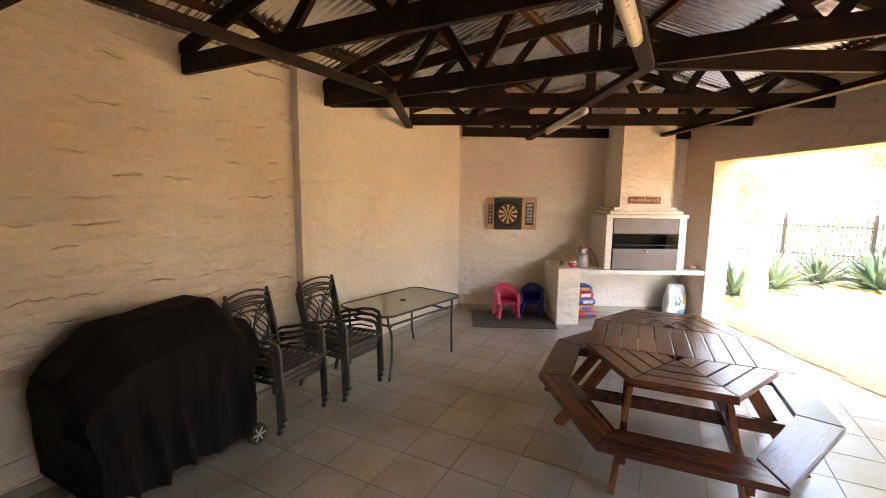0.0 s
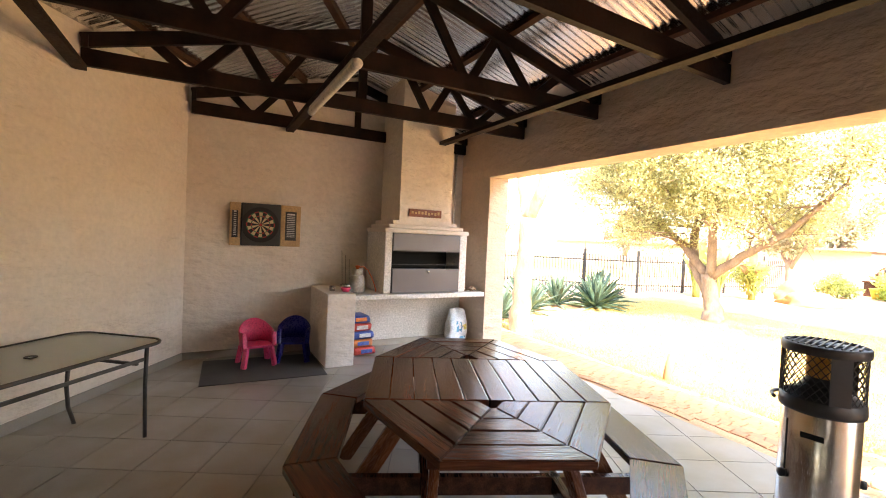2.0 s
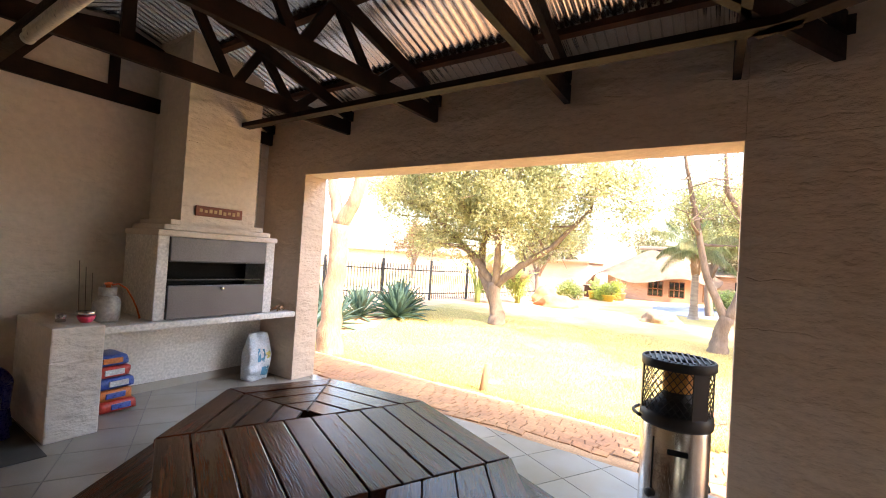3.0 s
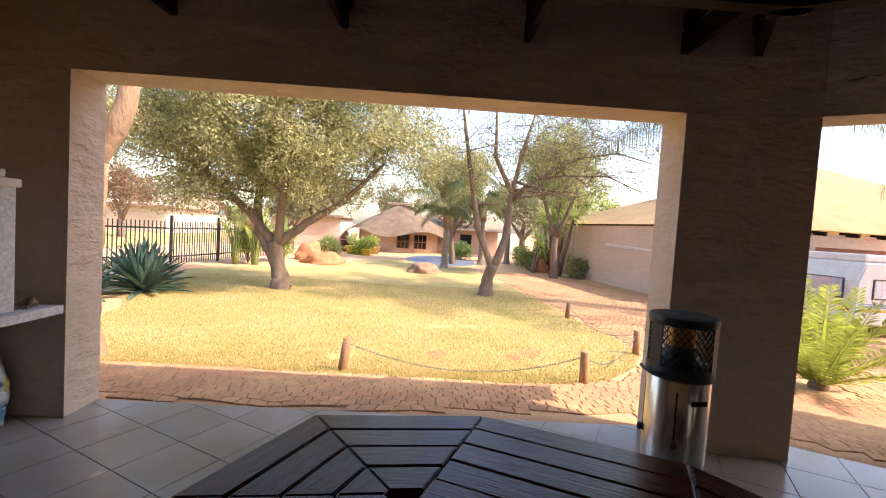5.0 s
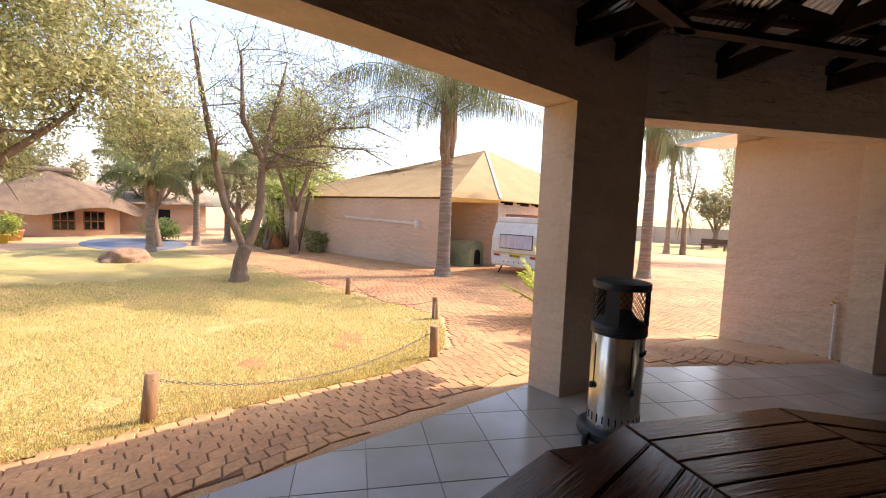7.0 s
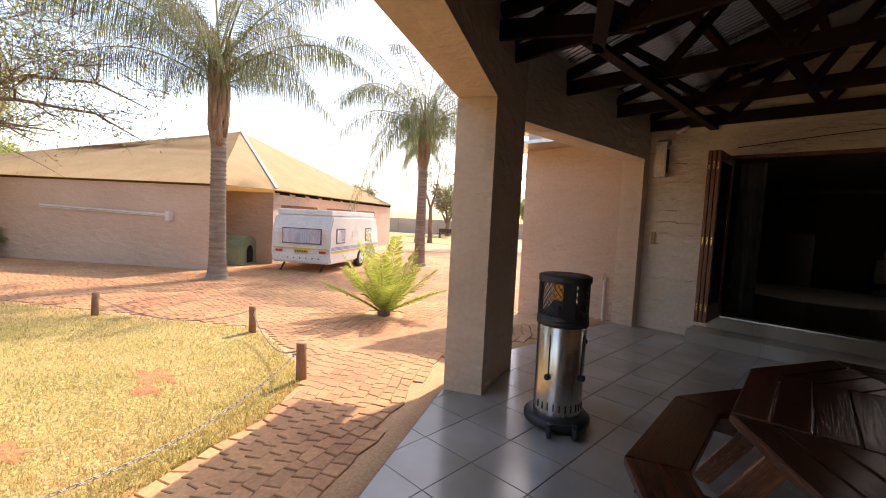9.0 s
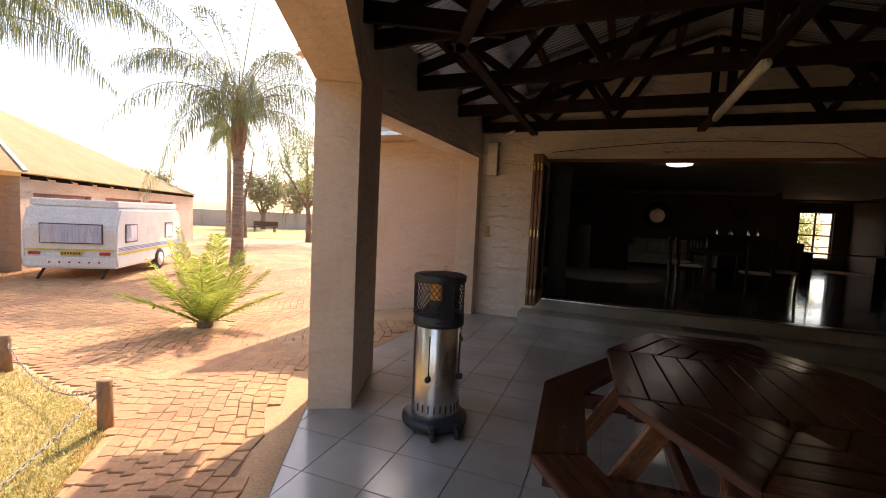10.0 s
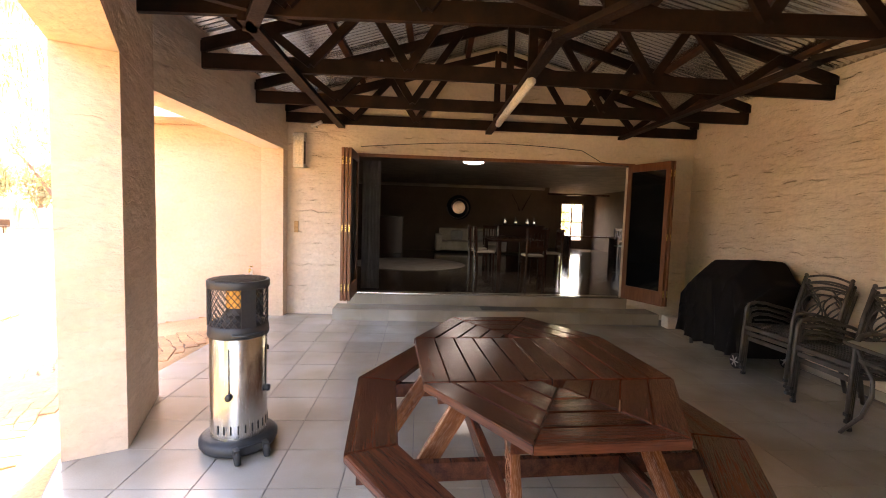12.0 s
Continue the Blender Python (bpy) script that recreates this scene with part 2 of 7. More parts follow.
# ---- plan ----
DOOR0 = Vector((2.75, -1.73))            # foot of the door wall at the side opening
EU, EV = Vector((-0.881, 0.473)).normalized(), Vector((0.473, 0.881)).normalized()


def A(u, v, z=None):
    """A place by metres along the door wall and out from it."""
    p = DOOR0 + EU * u + EV * v
    return (p.x, p.y) if z is None else (p.x, p.y, z)


RIB0, RIB1 = Vector(A(6.60, 0)), Vector((-1.33, 4.46))
PIL, CORNER = Vector((-1.24, 4.41)), Vector((0.57, 7.25))
SIDE0, SIDE1 = Vector((2.78, -1.53)), Vector((4.30, 1.04))   # inner face of the side opening
FRONT_X, FRONT_O = 4.44, 4.78                                # inner and outer face of the front opening
LINTEL = 2.555
EAVE, PITCH = 3.32, 0.29


def off_line(p, a, b):
    d = (b - a).normalized()
    return (p.x - a.x) * -d.y + (p.y - a.y) * d.x


def roof_dists(x, y):
    p = Vector((x, y))
    return (off_line(p, SIDE0, SIDE1), FRONT_X - x, -off_line(p, RIB0, CORNER))


def roof_z(x, y):
    return EAVE + PITCH * min(roof_dists(x, y))


def wall_strip(a, b, thick, z0, z1=None, n=24, jag=0.0):
    """A wall from a to b whose inner face is on the line; thickness outward (to the right of a-b); top follows the roof."""
    a, b = Vector(a), Vector(b)
    d = (b - a).normalized()
    out = Vector((d.y, -d.x)) * thick
    bm = bmesh.new()
    cols = []
    for i in range(n + 1):
        p = a.lerp(b, i / n)
        q = p + out
        zt = z1 if z1 is not None else roof_z(p.x, p.y) + 0.015
        cols.append([bm.verts.new((p.x, p.y, z0)), bm.verts.new((p.x, p.y, zt)), bm.verts.new((q.x, q.y, zt)), bm.verts.new((q.x, q.y, z0))])
    for c, e in zip(cols, cols[1:]):
        for k in range(4):
            bm.faces.new((c[k], e[k], e[(k + 1) % 4], c[(k + 1) % 4]))
    bm.faces.new(cols[0])
    bm.faces.new(cols[-1][::-1])
    return bm


# ---- shell ----
setting("wall_ribbed", wall_strip(RIB1, RIB0 - 0.3 * EV, 0.3, -0.5), WALL, "rough cream plastered brick wall with uneven courses", "wall")
setting("wall_back", wall_strip(CORNER, PIL, 0.42, -0.5), SMOOTH, "smooth cream plastered wall beside the glass table", "wall")
setting("wall_far", wall_strip((FRONT_O, 7.25), (CORNER.x - 0.3, 7.25), 0.3, -0.5), SMOOTH, "cream plastered end wall with dartboard and fireplace", "wall")
bm = wall_strip(A(6.9, 0), A(5.62, 0), 0.3, -0.5)
setting("wall_door", bm, WALL, "rough plastered house wall beside the folding doors", "wall")
setting("wall_door_side", wall_strip(A(1.02, 0), A(0.0, 0), 0.3, -0.5), WALL, "rough white plastered house wall beside the folding doors", "wall")
setting("wall_door_head", wall_strip(A(5.62, 0), A(1.02, 0), 0.3, 2.56), WALL, "plastered gable above the folding doors", "wall")
setting("wall_outer", wall_strip(A(0, 0), A(-2.15, 0), 0.3, -0.8, 2.85, 8), OUTWALL, "cream plastered outer house wall in daylight", "wall")
setting("lintel_front", wall_strip((FRONT_X, 1.952), (FRONT_X, 7.25), 0.34, LINTEL), TAN, "deep plastered lintel beam over the front opening", "lintel")
D2 = (SIDE1 - SIDE0).normalized()
setting("lintel_corner", prism([(4.44, 1.95), (4.30, 1.04), tuple(SIDE1 + D2 * 0.25 + Vector((D2.y, -D2.x)) * 0.326), (4.776, 1.5), (4.776, 1.95)], LINTEL, 3.36), TAN, "plastered masonry above the corner column", "lintel")
setting("lintel_side", wall_strip(SIDE0 - D2 * 0.28, SIDE1, 0.33, LINTEL), WALL, "plastered lintel beam over the side opening", "lintel")
O2 = Vector((D2.y, -D2.x)) * 0.33
setting("column", prism([(4.44, 1.955), (4.30, 1.04), tuple(SIDE1 + O2), (4.78, 1.955)], -0.5, LINTEL - 0.003), TAN, "thick plastered corner column between two openings", "column")
setting("pier_front", prism([(4.44, 6.455), (4.78, 6.455), (4.78, 7.25), (4.44, 7.25)], -0.5, LINTEL - 0.003), TAN, "plastered pier at the end of the opening", "pier")
setting("pier_side", prism([tuple(SIDE0 - D2 * 0.26), tuple(SIDE0), tuple(SIDE0 + O2), tuple(SIDE0 + O2 - D2 * 0.5)], -0.5, LINTEL - 0.003), TAN, "plastered jamb of the side opening", "pier")

# floor slab
patio = [A(6.9, -0.3), A(-0.3, -0.3), tuple(SIDE0 + O2 * 1.05), tuple(SIDE1 + O2 * 1.05), (4.80, 1.9), (4.80, 7.3), (0.3, 7.4), tuple(RIB1 - Vector((0.3, 0)))]
setting("floor", prism(patio, -0.5, -0.006), GROUT, "grey grouted patio floor slab", "floor")

# steps and sill
part_step = setting("step_lower", prism([A(0.87, 0), A(0.87, 0.41), A(5.95, 0.41), A(5.95, 0)], 0, 0.17), TILE, "grey tiled lower step below the doors", "step")
setting("step_sill", prism([A(1.02, -0.3), A(1.02, 0.0), A(5.62, 0.0), A(5.62, -0.3)], 0.0, 0.34), TILE, "grey tiled door sill step", "step")

def step_tiles(parent, u0, u1, v, z0, z1, depth):
    """Riser and tread tiles along a step."""
    n = round((u1 - u0) / 0.42)
    w = (u1 - u0) / n
    for k in range(n):
        a, b = u0 + w * k + 0.003, u0 + w * (k + 1) - 0.003
        part("riser_tile", prism([A(a, v), A(a, v + 0.008), A(b, v + 0.008), A(b, v)], z0 + 0.003, z1 + 0.004), TILE, parent)
        part("tread_tile", prism([A(a, v - depth), A(a, v - 0.002), A(b, v - 0.002), A(b, v - depth)], z1, z1 + 0.006), TILE, parent)


step_tiles(part_step, 0.87, 5.95, 0.41, 0.0, 0.17, 0.40)
step_tiles(bpy.data.objects["step_sill"], 1.14, 5.52, 0.0, 0.178, 0.334, 0.0055)

# roof sheets
def slope(name, a, b, which, over):
    """Corrugated sheet rising square from the eave line a-b, as far as this slope is the lowest."""
    a, b = Vector(a), Vector(b)
    d = (b - a).normalized()
    inn = Vector((-d.y, d.x))
    L = (b - a).length
    bm = bmesh.new()
    cols = []
    n = int(L / 0.0127)
    for i in range(n + 1):
        s = i * 0.0127
        p = a + d * s
        lo, hi = -over, None
        t = -over
        while t < 7:
            q = p + inn * t
            ds = roof_dists(q.x, q.y)
            if t > 0.02 and ds[which] > min(ds) + 1e-4:
                break
            t += 0.04
        hi = t
        wob = 0.0135 * math.cos(2 * math.pi * i / 6)
        col = []
        for k in range(3):
            t = lo + (hi - lo) * k / 2
            q = p + inn * t
            col.append(bm.verts.new((q.x, q.y, EAVE + 0.03 + PITCH * t + wob)))
        cols.append((hi, col))
    for (h0, c), (h1, e) in zip(cols, cols[1:]):
        if h0 > 0.05 or h1 > 0.05:
            for k in range(2):
                bm.faces.new((c[k], e[k], e[k + 1], c[k + 1]))
    me = mesh_of(bm, name)
    smooth(me)
    return setting(name, me, SHEET, "silver corrugated metal roof sheets", "roof")


slope("ceiling_sheet_side", SIDE0 - D2 * 1.0, SIDE1 + D2 * 4.2, 0, 0.85)
slope("ceiling_sheet_front", (FRONT_X, -1.0), (FRONT_X, 7.55), 1, 0.58)
LD = (CORNER - RIB0).normalized()
slope("ceiling_sheet_back", CORNER + LD * 1.4, RIB0 - LD * 0.5, 2, 0.35)

# trusses
def truss(l, r, label="dark-stained timber roof truss"):
    l, r = Vector(l), Vector(r)
    t = thing("roof_truss", label, "roof truss", group="roof trusses")
    zb = 3.055
    part("bottom_chord", beam((*l, zb), (*r, zb), 0.05, 0.15, bevel=0.004), TIMBER, t)
    N = 60
    pts = [l.lerp(r, i / N) for i in range(N + 1)]
    top = max(range(N + 1), key=lambda i: roof_z(*pts[i]))
    ap = pts[top]
    drop = 0.12
    za = roof_z(*ap) - drop
    ends = []
    for e, name in ((l, "rafter"), (r, "rafter")):
        ze = max(roof_z(*e) - drop, 3.16)
        ends.append(ze)
        part(name, beam((*e, ze), (*ap, za), 0.05, 0.12, bevel=0.004), TIMBER, t)
        part("heel", beam((*e.lerp(ap, 0.012), 3.13), (*e.lerp(ap, 0.012), ze + 0.04), 0.05, 0.12), TIMBER, t)
    side = (r - l).normalized()
    nrm = Vector((-side.y, side.x)) * 0.05
    part("king_post", beam((*(ap + nrm), 3.0), (*(ap + nrm), za), 0.045, 0.09, up=(*side, 0)), TIMBER, t)
    for e, ze in ((l, ends[0]), (r, ends[1])):
        for f0, f1 in ((0.62, 0.5), (0.62, 0.80), (0.33, 0.5), (0.33, 0.2)):
            p0 = e.lerp(ap, f0) + nrm
            p1 = e.lerp(ap, f1) + nrm
            part("web", beam((*p0, 3.06), (*p1, ze + (za - ze) * f1), 0.045, 0.085, up=(*side, 0)), TIMBER, t)
    return t


truss(A(6.57, 0.06), A(0.02, 0.06), "dark-stained timber truss against the house wall")
truss((-2.48, 2.40), (3.33, -0.72))
truss((-1.87, 3.49), (3.95, 0.38))
truss((-1.05, 4.74), (4.41, 1.48))
truss((-1.02, 4.80), (4.44, 4.52))
truss((-0.20, 6.04), (4.44, 5.74))
truss((0.60, 7.20), (4.44, 7.20), "dark-stained timber truss against the end wall")
for y in (3.19, 2.02):
    t = thing("roof_joist", "dark-stained timber tie joist of the roof corner", "joist", group="corner joists")
    x0 = 1.75 if y > 3 else 3.35
    part("tie", beam((x0, y - 0.03, 3.055), (4.44, y, 3.055), 0.05, 0.15), TIMBER, t)
    part("rafter", beam((x0, y - 0.03, roof_z(x0, y) - 0.12), (4.44, y, 3.2), 0.05, 0.12), TIMBER, t)
for a, b in (((1.72, 7.2), (1.72, 2.95)), ((3.67, 7.0), (3.67, 1.75)), ((-0.2, 6.0), (-0.23, 3.85)), (A(3.2, 0.0), (1.71, 2.97)), (A(0.9, 0), (3.73, 1.95)), (A(5.35, 0.0), (-0.22, 4.0))):
    tagged(part("roof_binder", beam((*a, 2.952), (*b, 2.952), 0.10, 0.05, bevel=0.004), TIMBER), "dark-stained timber binder under the truss chords", "binder", "roof binders")

# purlins between rafters and sheets, square to the corrugation
PURLIN = material("brown_purlin_timber", (0.085, 0.036, 0.016), 0.7, 0, (0.045, 0.02, 0.011), 3, 40, 0.25, 0.003, (1, 1, 1), spec=0.25)


def purlins(a, b, which):
    a, b = Vector(a), Vector(b)
    d = (b - a).normalized()
    inn = Vector((-d.y, d.x))
    for t in (0.35, 1.15, 1.95, 2.75):
        hit = []
        for i in range(int((b - a).length / 0.05)):
            q = a + d * 0.05 * i + inn * t
            ds = roof_dists(q.x, q.y)
            if min(ds) == ds[which] and off_line(q, Vector(A(6.9, 0)), Vector(A(0, 0))) > 0.02 and q.y < 7.22:
                hit.append(q)
        if len(hit) > 8:
            z = EAVE + PITCH * t - 0.028
            tagged(part("roof_purlin", beam((*hit[0], z), (*hit[-1], z), 0.075, 0.05), PURLIN), "brown timber purlin under the roof sheets", "purlin", "roof purlins")


purlins(SIDE0 - D2 * 1.0, SIDE1 + D2 * 4.2, 0)
purlins((FRONT_X, -1.0), (FRONT_X, 7.55), 1)
purlins(CORNER + LD * 1.4, RIB0 - LD * 0.5, 2)

# ground outside
def ground_z(x, y):
    ds = roof_dists(x, y)
    d = max(-ds[0], -ds[1]) - 0.36
    k = min(1, max(0, (d - 0.05) / 2.6))
    return -0.02 - 0.29 * k * k * (3 - 2 * k)


def sheet(xs, ys, f, keep=lambda x, y: True):
    bm = bmesh.new()
    g = {}
    for i, x in enumerate(xs):
        for j, y in enumerate(ys):
            if keep(x, y):
                g[i, j] = bm.verts.new((x, y, f(x, y)))
    for i in range(len(xs) - 1):
        for j in range(len(ys) - 1):
            c = [g.get(k) for k in ((i, j), (i + 1, j), (i + 1, j + 1), (i, j + 1))]
            if all(c):
                bm.faces.new(c)
    return bm


def steps(*runs):
    out = []
    for a, b, s in runs:
        n = max(1, round((b - a) / s))
        out += [a + (b - a) * i / n for i in range(n)]
    return out + [runs[-1][1]]


def outside(x, y):
    ds = roof_dists(x, y)
    return min(ds[0], ds[1]) < -0.2


xs = steps((-400, -40, 60), (-40, -8, 4), (-8, 2, 1), (2, 12, 0.25), (12, 40, 1), (40, 100, 10), (100, 900, 100))
ys = steps((-900, -100, 100), (-100, -30, 10), (-30, -10, 1), (-10, 12, 0.25), (12, 40, 1), (40, 100, 10), (100, 900, 100))
setting("ground", sheet(xs, ys, lambda x, y: ground_z(x, y) - (0.06 if not outside(x, y) else 0) - (0.5 if -8 < x < 4.7 and not outside(x, y) else 0)), SAND, "sandy orange ground of the yard", "ground", True)

# ---- more materials ----
COVER = material("black_cover_cloth", (0.006, 0.005, 0.0055), 0.75, 0, (0.010, 0.008, 0.008), 3, 120, 0.3, 0.003, spec=0.12)
IRON = material("grey_brown_powder_coat", (0.085, 0.077, 0.070), 0.45, 0.2, (0.035, 0.03, 0.027), 6, 90, 0.1, 0.001)
RUBBER = material("rubber", (0.025, 0.025, 0.025), 0.8)
PINK = material("pink_plastic", (0.80, 0.08, 0.20), 0.35, 0, (0.72, 0.06, 0.17), 4, 60, 0.03, 0.001)
BLUE = material("blue_plastic", (0.008, 0.012, 0.20), 0.3, 0, (0.008, 0.01, 0.16), 4, 60, 0.03, 0.001)
BRAAI = material("grey_painted_steel", (0.13, 0.125, 0.13), 0.45, 0.3, (0.11, 0.105, 0.11), 3, 80, 0.05, 0.001)
DARK = material("matt_black", (0.006, 0.006, 0.006), 0.9)
WHITE = material("white_paint", (0.72, 0.70, 0.66), 0.6, 0, (0.64, 0.62, 0.57), 3, 40, 0.03, 0.002)
PINE = material("pale_wood", (0.52, 0.34, 0.16), 0.55, 0, (0.42, 0.26, 0.12), 4, 50, 0.1, 0.001, (1, 1, 6))
SISAL_B = material("dart_black", (0.02, 0.02, 0.02), 0.85)
SISAL_C = material("dart_cream", (0.62, 0.48, 0.28), 0.85)
DRED = material("red_print", (0.45, 0.03, 0.03), 0.6)
DGREEN = material("green_print", (0.02, 0.16, 0.06), 0.6)
CHALK = material("white_print", (0.7, 0.7, 0.68), 0.7)
SIGNWOOD = material("red_brown_sign_wood", (0.24, 0.075, 0.04), 0.6, 0, (0.17, 0.05, 0.03), 5, 60, 0.2, 0.002)
MAT = material("grey_rubber_mat", (0.075, 0.068, 0.06), 0.85, 0, (0.06, 0.055, 0.05), 4, 120, 0.4, 0.003)
GASGREY = material("gas_bottle_paint", (0.50, 0.49, 0.47), 0.45, 0.2, (0.34, 0.31, 0.28), 6, 40, 0.1, 0.002)
ORANGE = material("orange_rubber", (0.75, 0.16, 0.04), 0.5)
BAG = material("woven_white_sack", (0.68, 0.70, 0.72), 0.55, 0, (0.52, 0.60, 0.66), 7, 60, 0.5, 0.01)
BAGPRINT = material("blue_sack_print", (0.10, 0.32, 0.50), 0.5)
BAGYELLOW = material("yellow_sack_print", (0.65, 0.58, 0.15), 0.5)
PACK_RED = material("red_packaging", (0.55, 0.06, 0.03), 0.35, 0, (0.45, 0.04, 0.03), 8, 50, 0.3, 0.006)
PACK_BLUE = material("blue_packaging", (0.03, 0.06, 0.28), 0.35, 0, (0.05, 0.10, 0.35), 8, 50, 0.3, 0.006)
PACK_ORANGE = material("orange_packaging", (0.70, 0.20, 0.04), 0.4)
DOORWOOD = material("oiled_door_wood", (0.20, 0.08, 0.033), 0.4, 0, (0.14, 0.05, 0.02), 4, 50, 0.15, 0.002, (8, 8, 0.7))
BRASS = material("brass", (0.75, 0.55, 0.22), 0.3, 1.0)
TUBE = material("fluorescent_cover", (0.75, 0.70, 0.60), 0.35, 0, (0.68, 0.62, 0.52), 5, 40, 0.02, 0.001)
ROPE = material("dry_wood", (0.34, 0.22, 0.13), 0.8, 0, (0.26, 0.15, 0.09), 6, 60, 0.3, 0.004)
EMBER = material("amber_element", (0.70, 0.36, 0.08), 0.4, 0.3)


def glass(name, colour, rough=0.02, alpha=1.0):
    m = bpy.data.materials.new(name)
    m.use_nodes = True
    nt = m.node_tree
    b = nt.nodes["Principled BSDF"]
    b.inputs["Base Color"].default_value = (*colour, 1)
    b.inputs["Roughness"].default_value = rough
    b.inputs["Transmission Weight"].default_value = alpha
    b.inputs["IOR"].default_value = 1.5
    return m


FROST = glass("rippled_table_glass", (0.72, 0.80, 0.76), 0.35, 0.75)
PANE = glass("window_glass", (0.9, 0.93, 0.95), 0.02, 0.9)
DARKPANE = glass("dark_door_glass", (0.006, 0.007, 0.008), 0.04, 0.0)


def poly_slab(pts, z0, z1, bm=None, bevel=0.0):
    bm2 = prism(pts, z0, z1)
    if bevel:
        es = [e for e in bm2.edges if abs(e.verts[0].co.z - z1) < 1e-6 and abs(e.verts[1].co.z - z1) < 1e-6]
        bmesh.ops.bevel(bm2, geom=es, offset=bevel, segments=2, affect="EDGES")
    if bm is None:
        return bm2
    me = bpy.data.meshes.new("tmp")
    bm2.to_mesh(me)
    bm2.free()
    bm.from_mesh(me)
    bpy.data.meshes.remove(me)
    return bm


LEGWOOD = material("orange_varnished_wood", (0.22, 0.085, 0.035), 0.25, 0, (0.12, 0.045, 0.02), 3, 30, 0.4, 0.003, (1, 9, 9), per_piece=0.25)

# ---- picnic table ----
TABLE = pose(2.31, 3.44, 0, 0, 0, 90 - 24.3)      # local x runs along the table
picnic = thing("picnic_table", "dark varnished wooden octagonal picnic table with fixed benches", "picnic table", TABLE)
HL, HW, SE, ES = 1.03, 0.68, 0.40, 0.32           # half length, half width, side half, end half


def half_ring(off):
    """Corner points of the end of the table top set in by off: side, end, end, side."""
    e = Vector((HL - SE, -(HW - ES)))
    nrm = Vector((e.y, -e.x)).normalized()      # inward
    if nrm.dot(Vector((-1, -1))) < 0:
        nrm = -nrm
    p = Vector((SE, HW)) + nrm * off
    xe = HL - off
    k = (xe - p.x) / e.x
    corner = p + e * k
    k0 = (SE - p.x) / e.x
    side = p + e * k0
    return side, corner


bw = 0.135
for sgn in (1, -1):
    for k in range(4):
        o0, o1 = k * bw, (k + 1) * bw - 0.008
        s0, c0 = half_ring(o0)
        s1, c1 = half_ring(o1)
        for flip in (1, -1):
            if s1.y > 0.03:
                pts = [(s0.x + 0.004, s0.y), (c0.x - 0.002, c0.y + 0.002), (c1.x - 0.002, max(c1.y, 0.0) + 0.002), (s1.x + 0.004, s1.y)]
                pts = [(sgn * x, flip * y) for x, y in pts]
                align(part("top_board", poly_slab(pts, 0.722, 0.762 + random.uniform(-0.002, 0.002), bevel=0.005), TABLEWOOD, picnic), (pts[1][0] - pts[0][0], pts[1][1] - pts[0][1], 0))
        if c0.y > 0.01 and c0.x > SE + 0.02:
            y1 = max(c1.y, 0.004)
            x1 = max(c1.x, SE + 0.006)
            pts = [(c0.x, -c0.y), (c0.x, c0.y), (x1, y1), (x1, -y1)]
            align(part("top_board", poly_slab([(sgn * x, y) for x, y in pts], 0.722, 0.762 + random.uniform(-0.002, 0.002), bevel=0.005), TABLEWOOD, picnic), (0, 1, 0))
nb = 10
for i in range(nb):
    y0 = -HW + 2 * HW * i / nb
    part("top_board", box((-SE + 0.004, y0 + 0.003, 0.722), (SE - 0.004, y0 + 2 * HW / nb - 0.004, 0.762 + random.uniform(-0.002, 0.002)), None, 0.005), TABLEWOOD, picnic)
# benches: eight boards round the table
bo = [(0.50, 1.06), (1.45, 0.50), (1.45, -0.50), (0.50, -1.06), (-0.50, -1.06), (-1.45, -0.50), (-1.45, 0.50), (-0.50, 1.06)]
bi = [(0.42, 0.80), (1.18, 0.40), (1.18, -0.40), (0.42, -0.80), (-0.42, -0.80), (-1.18, -0.40), (-1.18, 0.40), (-0.42, 0.80)]
for i in range(8):
    j = (i + 1) % 8
    a, b, c, d = Vector(bo[i]), Vector(bo[j]), Vector(bi[j]), Vector(bi[i])
    g = (b - a).normalized() * 0.004
    align(part("bench_board", poly_slab([tuple(a + g), tuple(b - g), tuple(c - g), tuple(d + g)], 0.415, 0.457, bevel=0.006), TABLEWOOD, picnic), (b.x - a.x, b.y - a.y, 0))
for sx in (1, -1):
    for sy in (1, -1):
        align(part("leg", beam((sx * 1.24, sy * 0.40, 0.0), (sx * 0.66, sy * 0.30, 0.715), 0.095, 0.045, up=(0, 1, 0), bevel=0.004), LEGWOOD, picnic, "orange-brown varnished leg"), (-sx * 0.58, -sy * 0.1, 0.715))
        align(part("leg", beam((sx * 0.45, sy * 0.88, 0.0), (sx * 0.40, sy * 0.44, 0.715), 0.095, 0.045, up=(1, 0, 0), bevel=0.004), LEGWOOD, picnic, "orange-brown varnished leg"), (-sx * 0.05, -sy * 0.44, 0.715))
for s in (1, -1):
    part("stretcher", beam((s * 0.50, -1.0, 0.36), (s * 0.50, 1.0, 0.36), 0.045, 0.095, bevel=0.004), TABLEWOOD, picnic)
    part("stretcher", beam((-1.38, s * 0.345, 0.365), (1.38, s * 0.345, 0.365), 0.045, 0.085, bevel=0.004), TABLEWOOD, picnic)
    part("top_bearer", beam((s * 0.36, -0.6, 0.68), (s * 0.36, 0.6, 0.68), 0.045, 0.08), TABLEWOOD, picnic)
    part("top_bearer", beam((s * 0.85, -0.36, 0.68), (s * 0.85, 0.36, 0.68), 0.045, 0.08), TABLEWOOD, picnic)
    part("brace", beam((s * 0.05, 0.0, 0.34), (s * 0.34, 0.0, 0.70), 0.045, 0.07, up=(0, 1, 0)), TABLEWOOD, picnic)

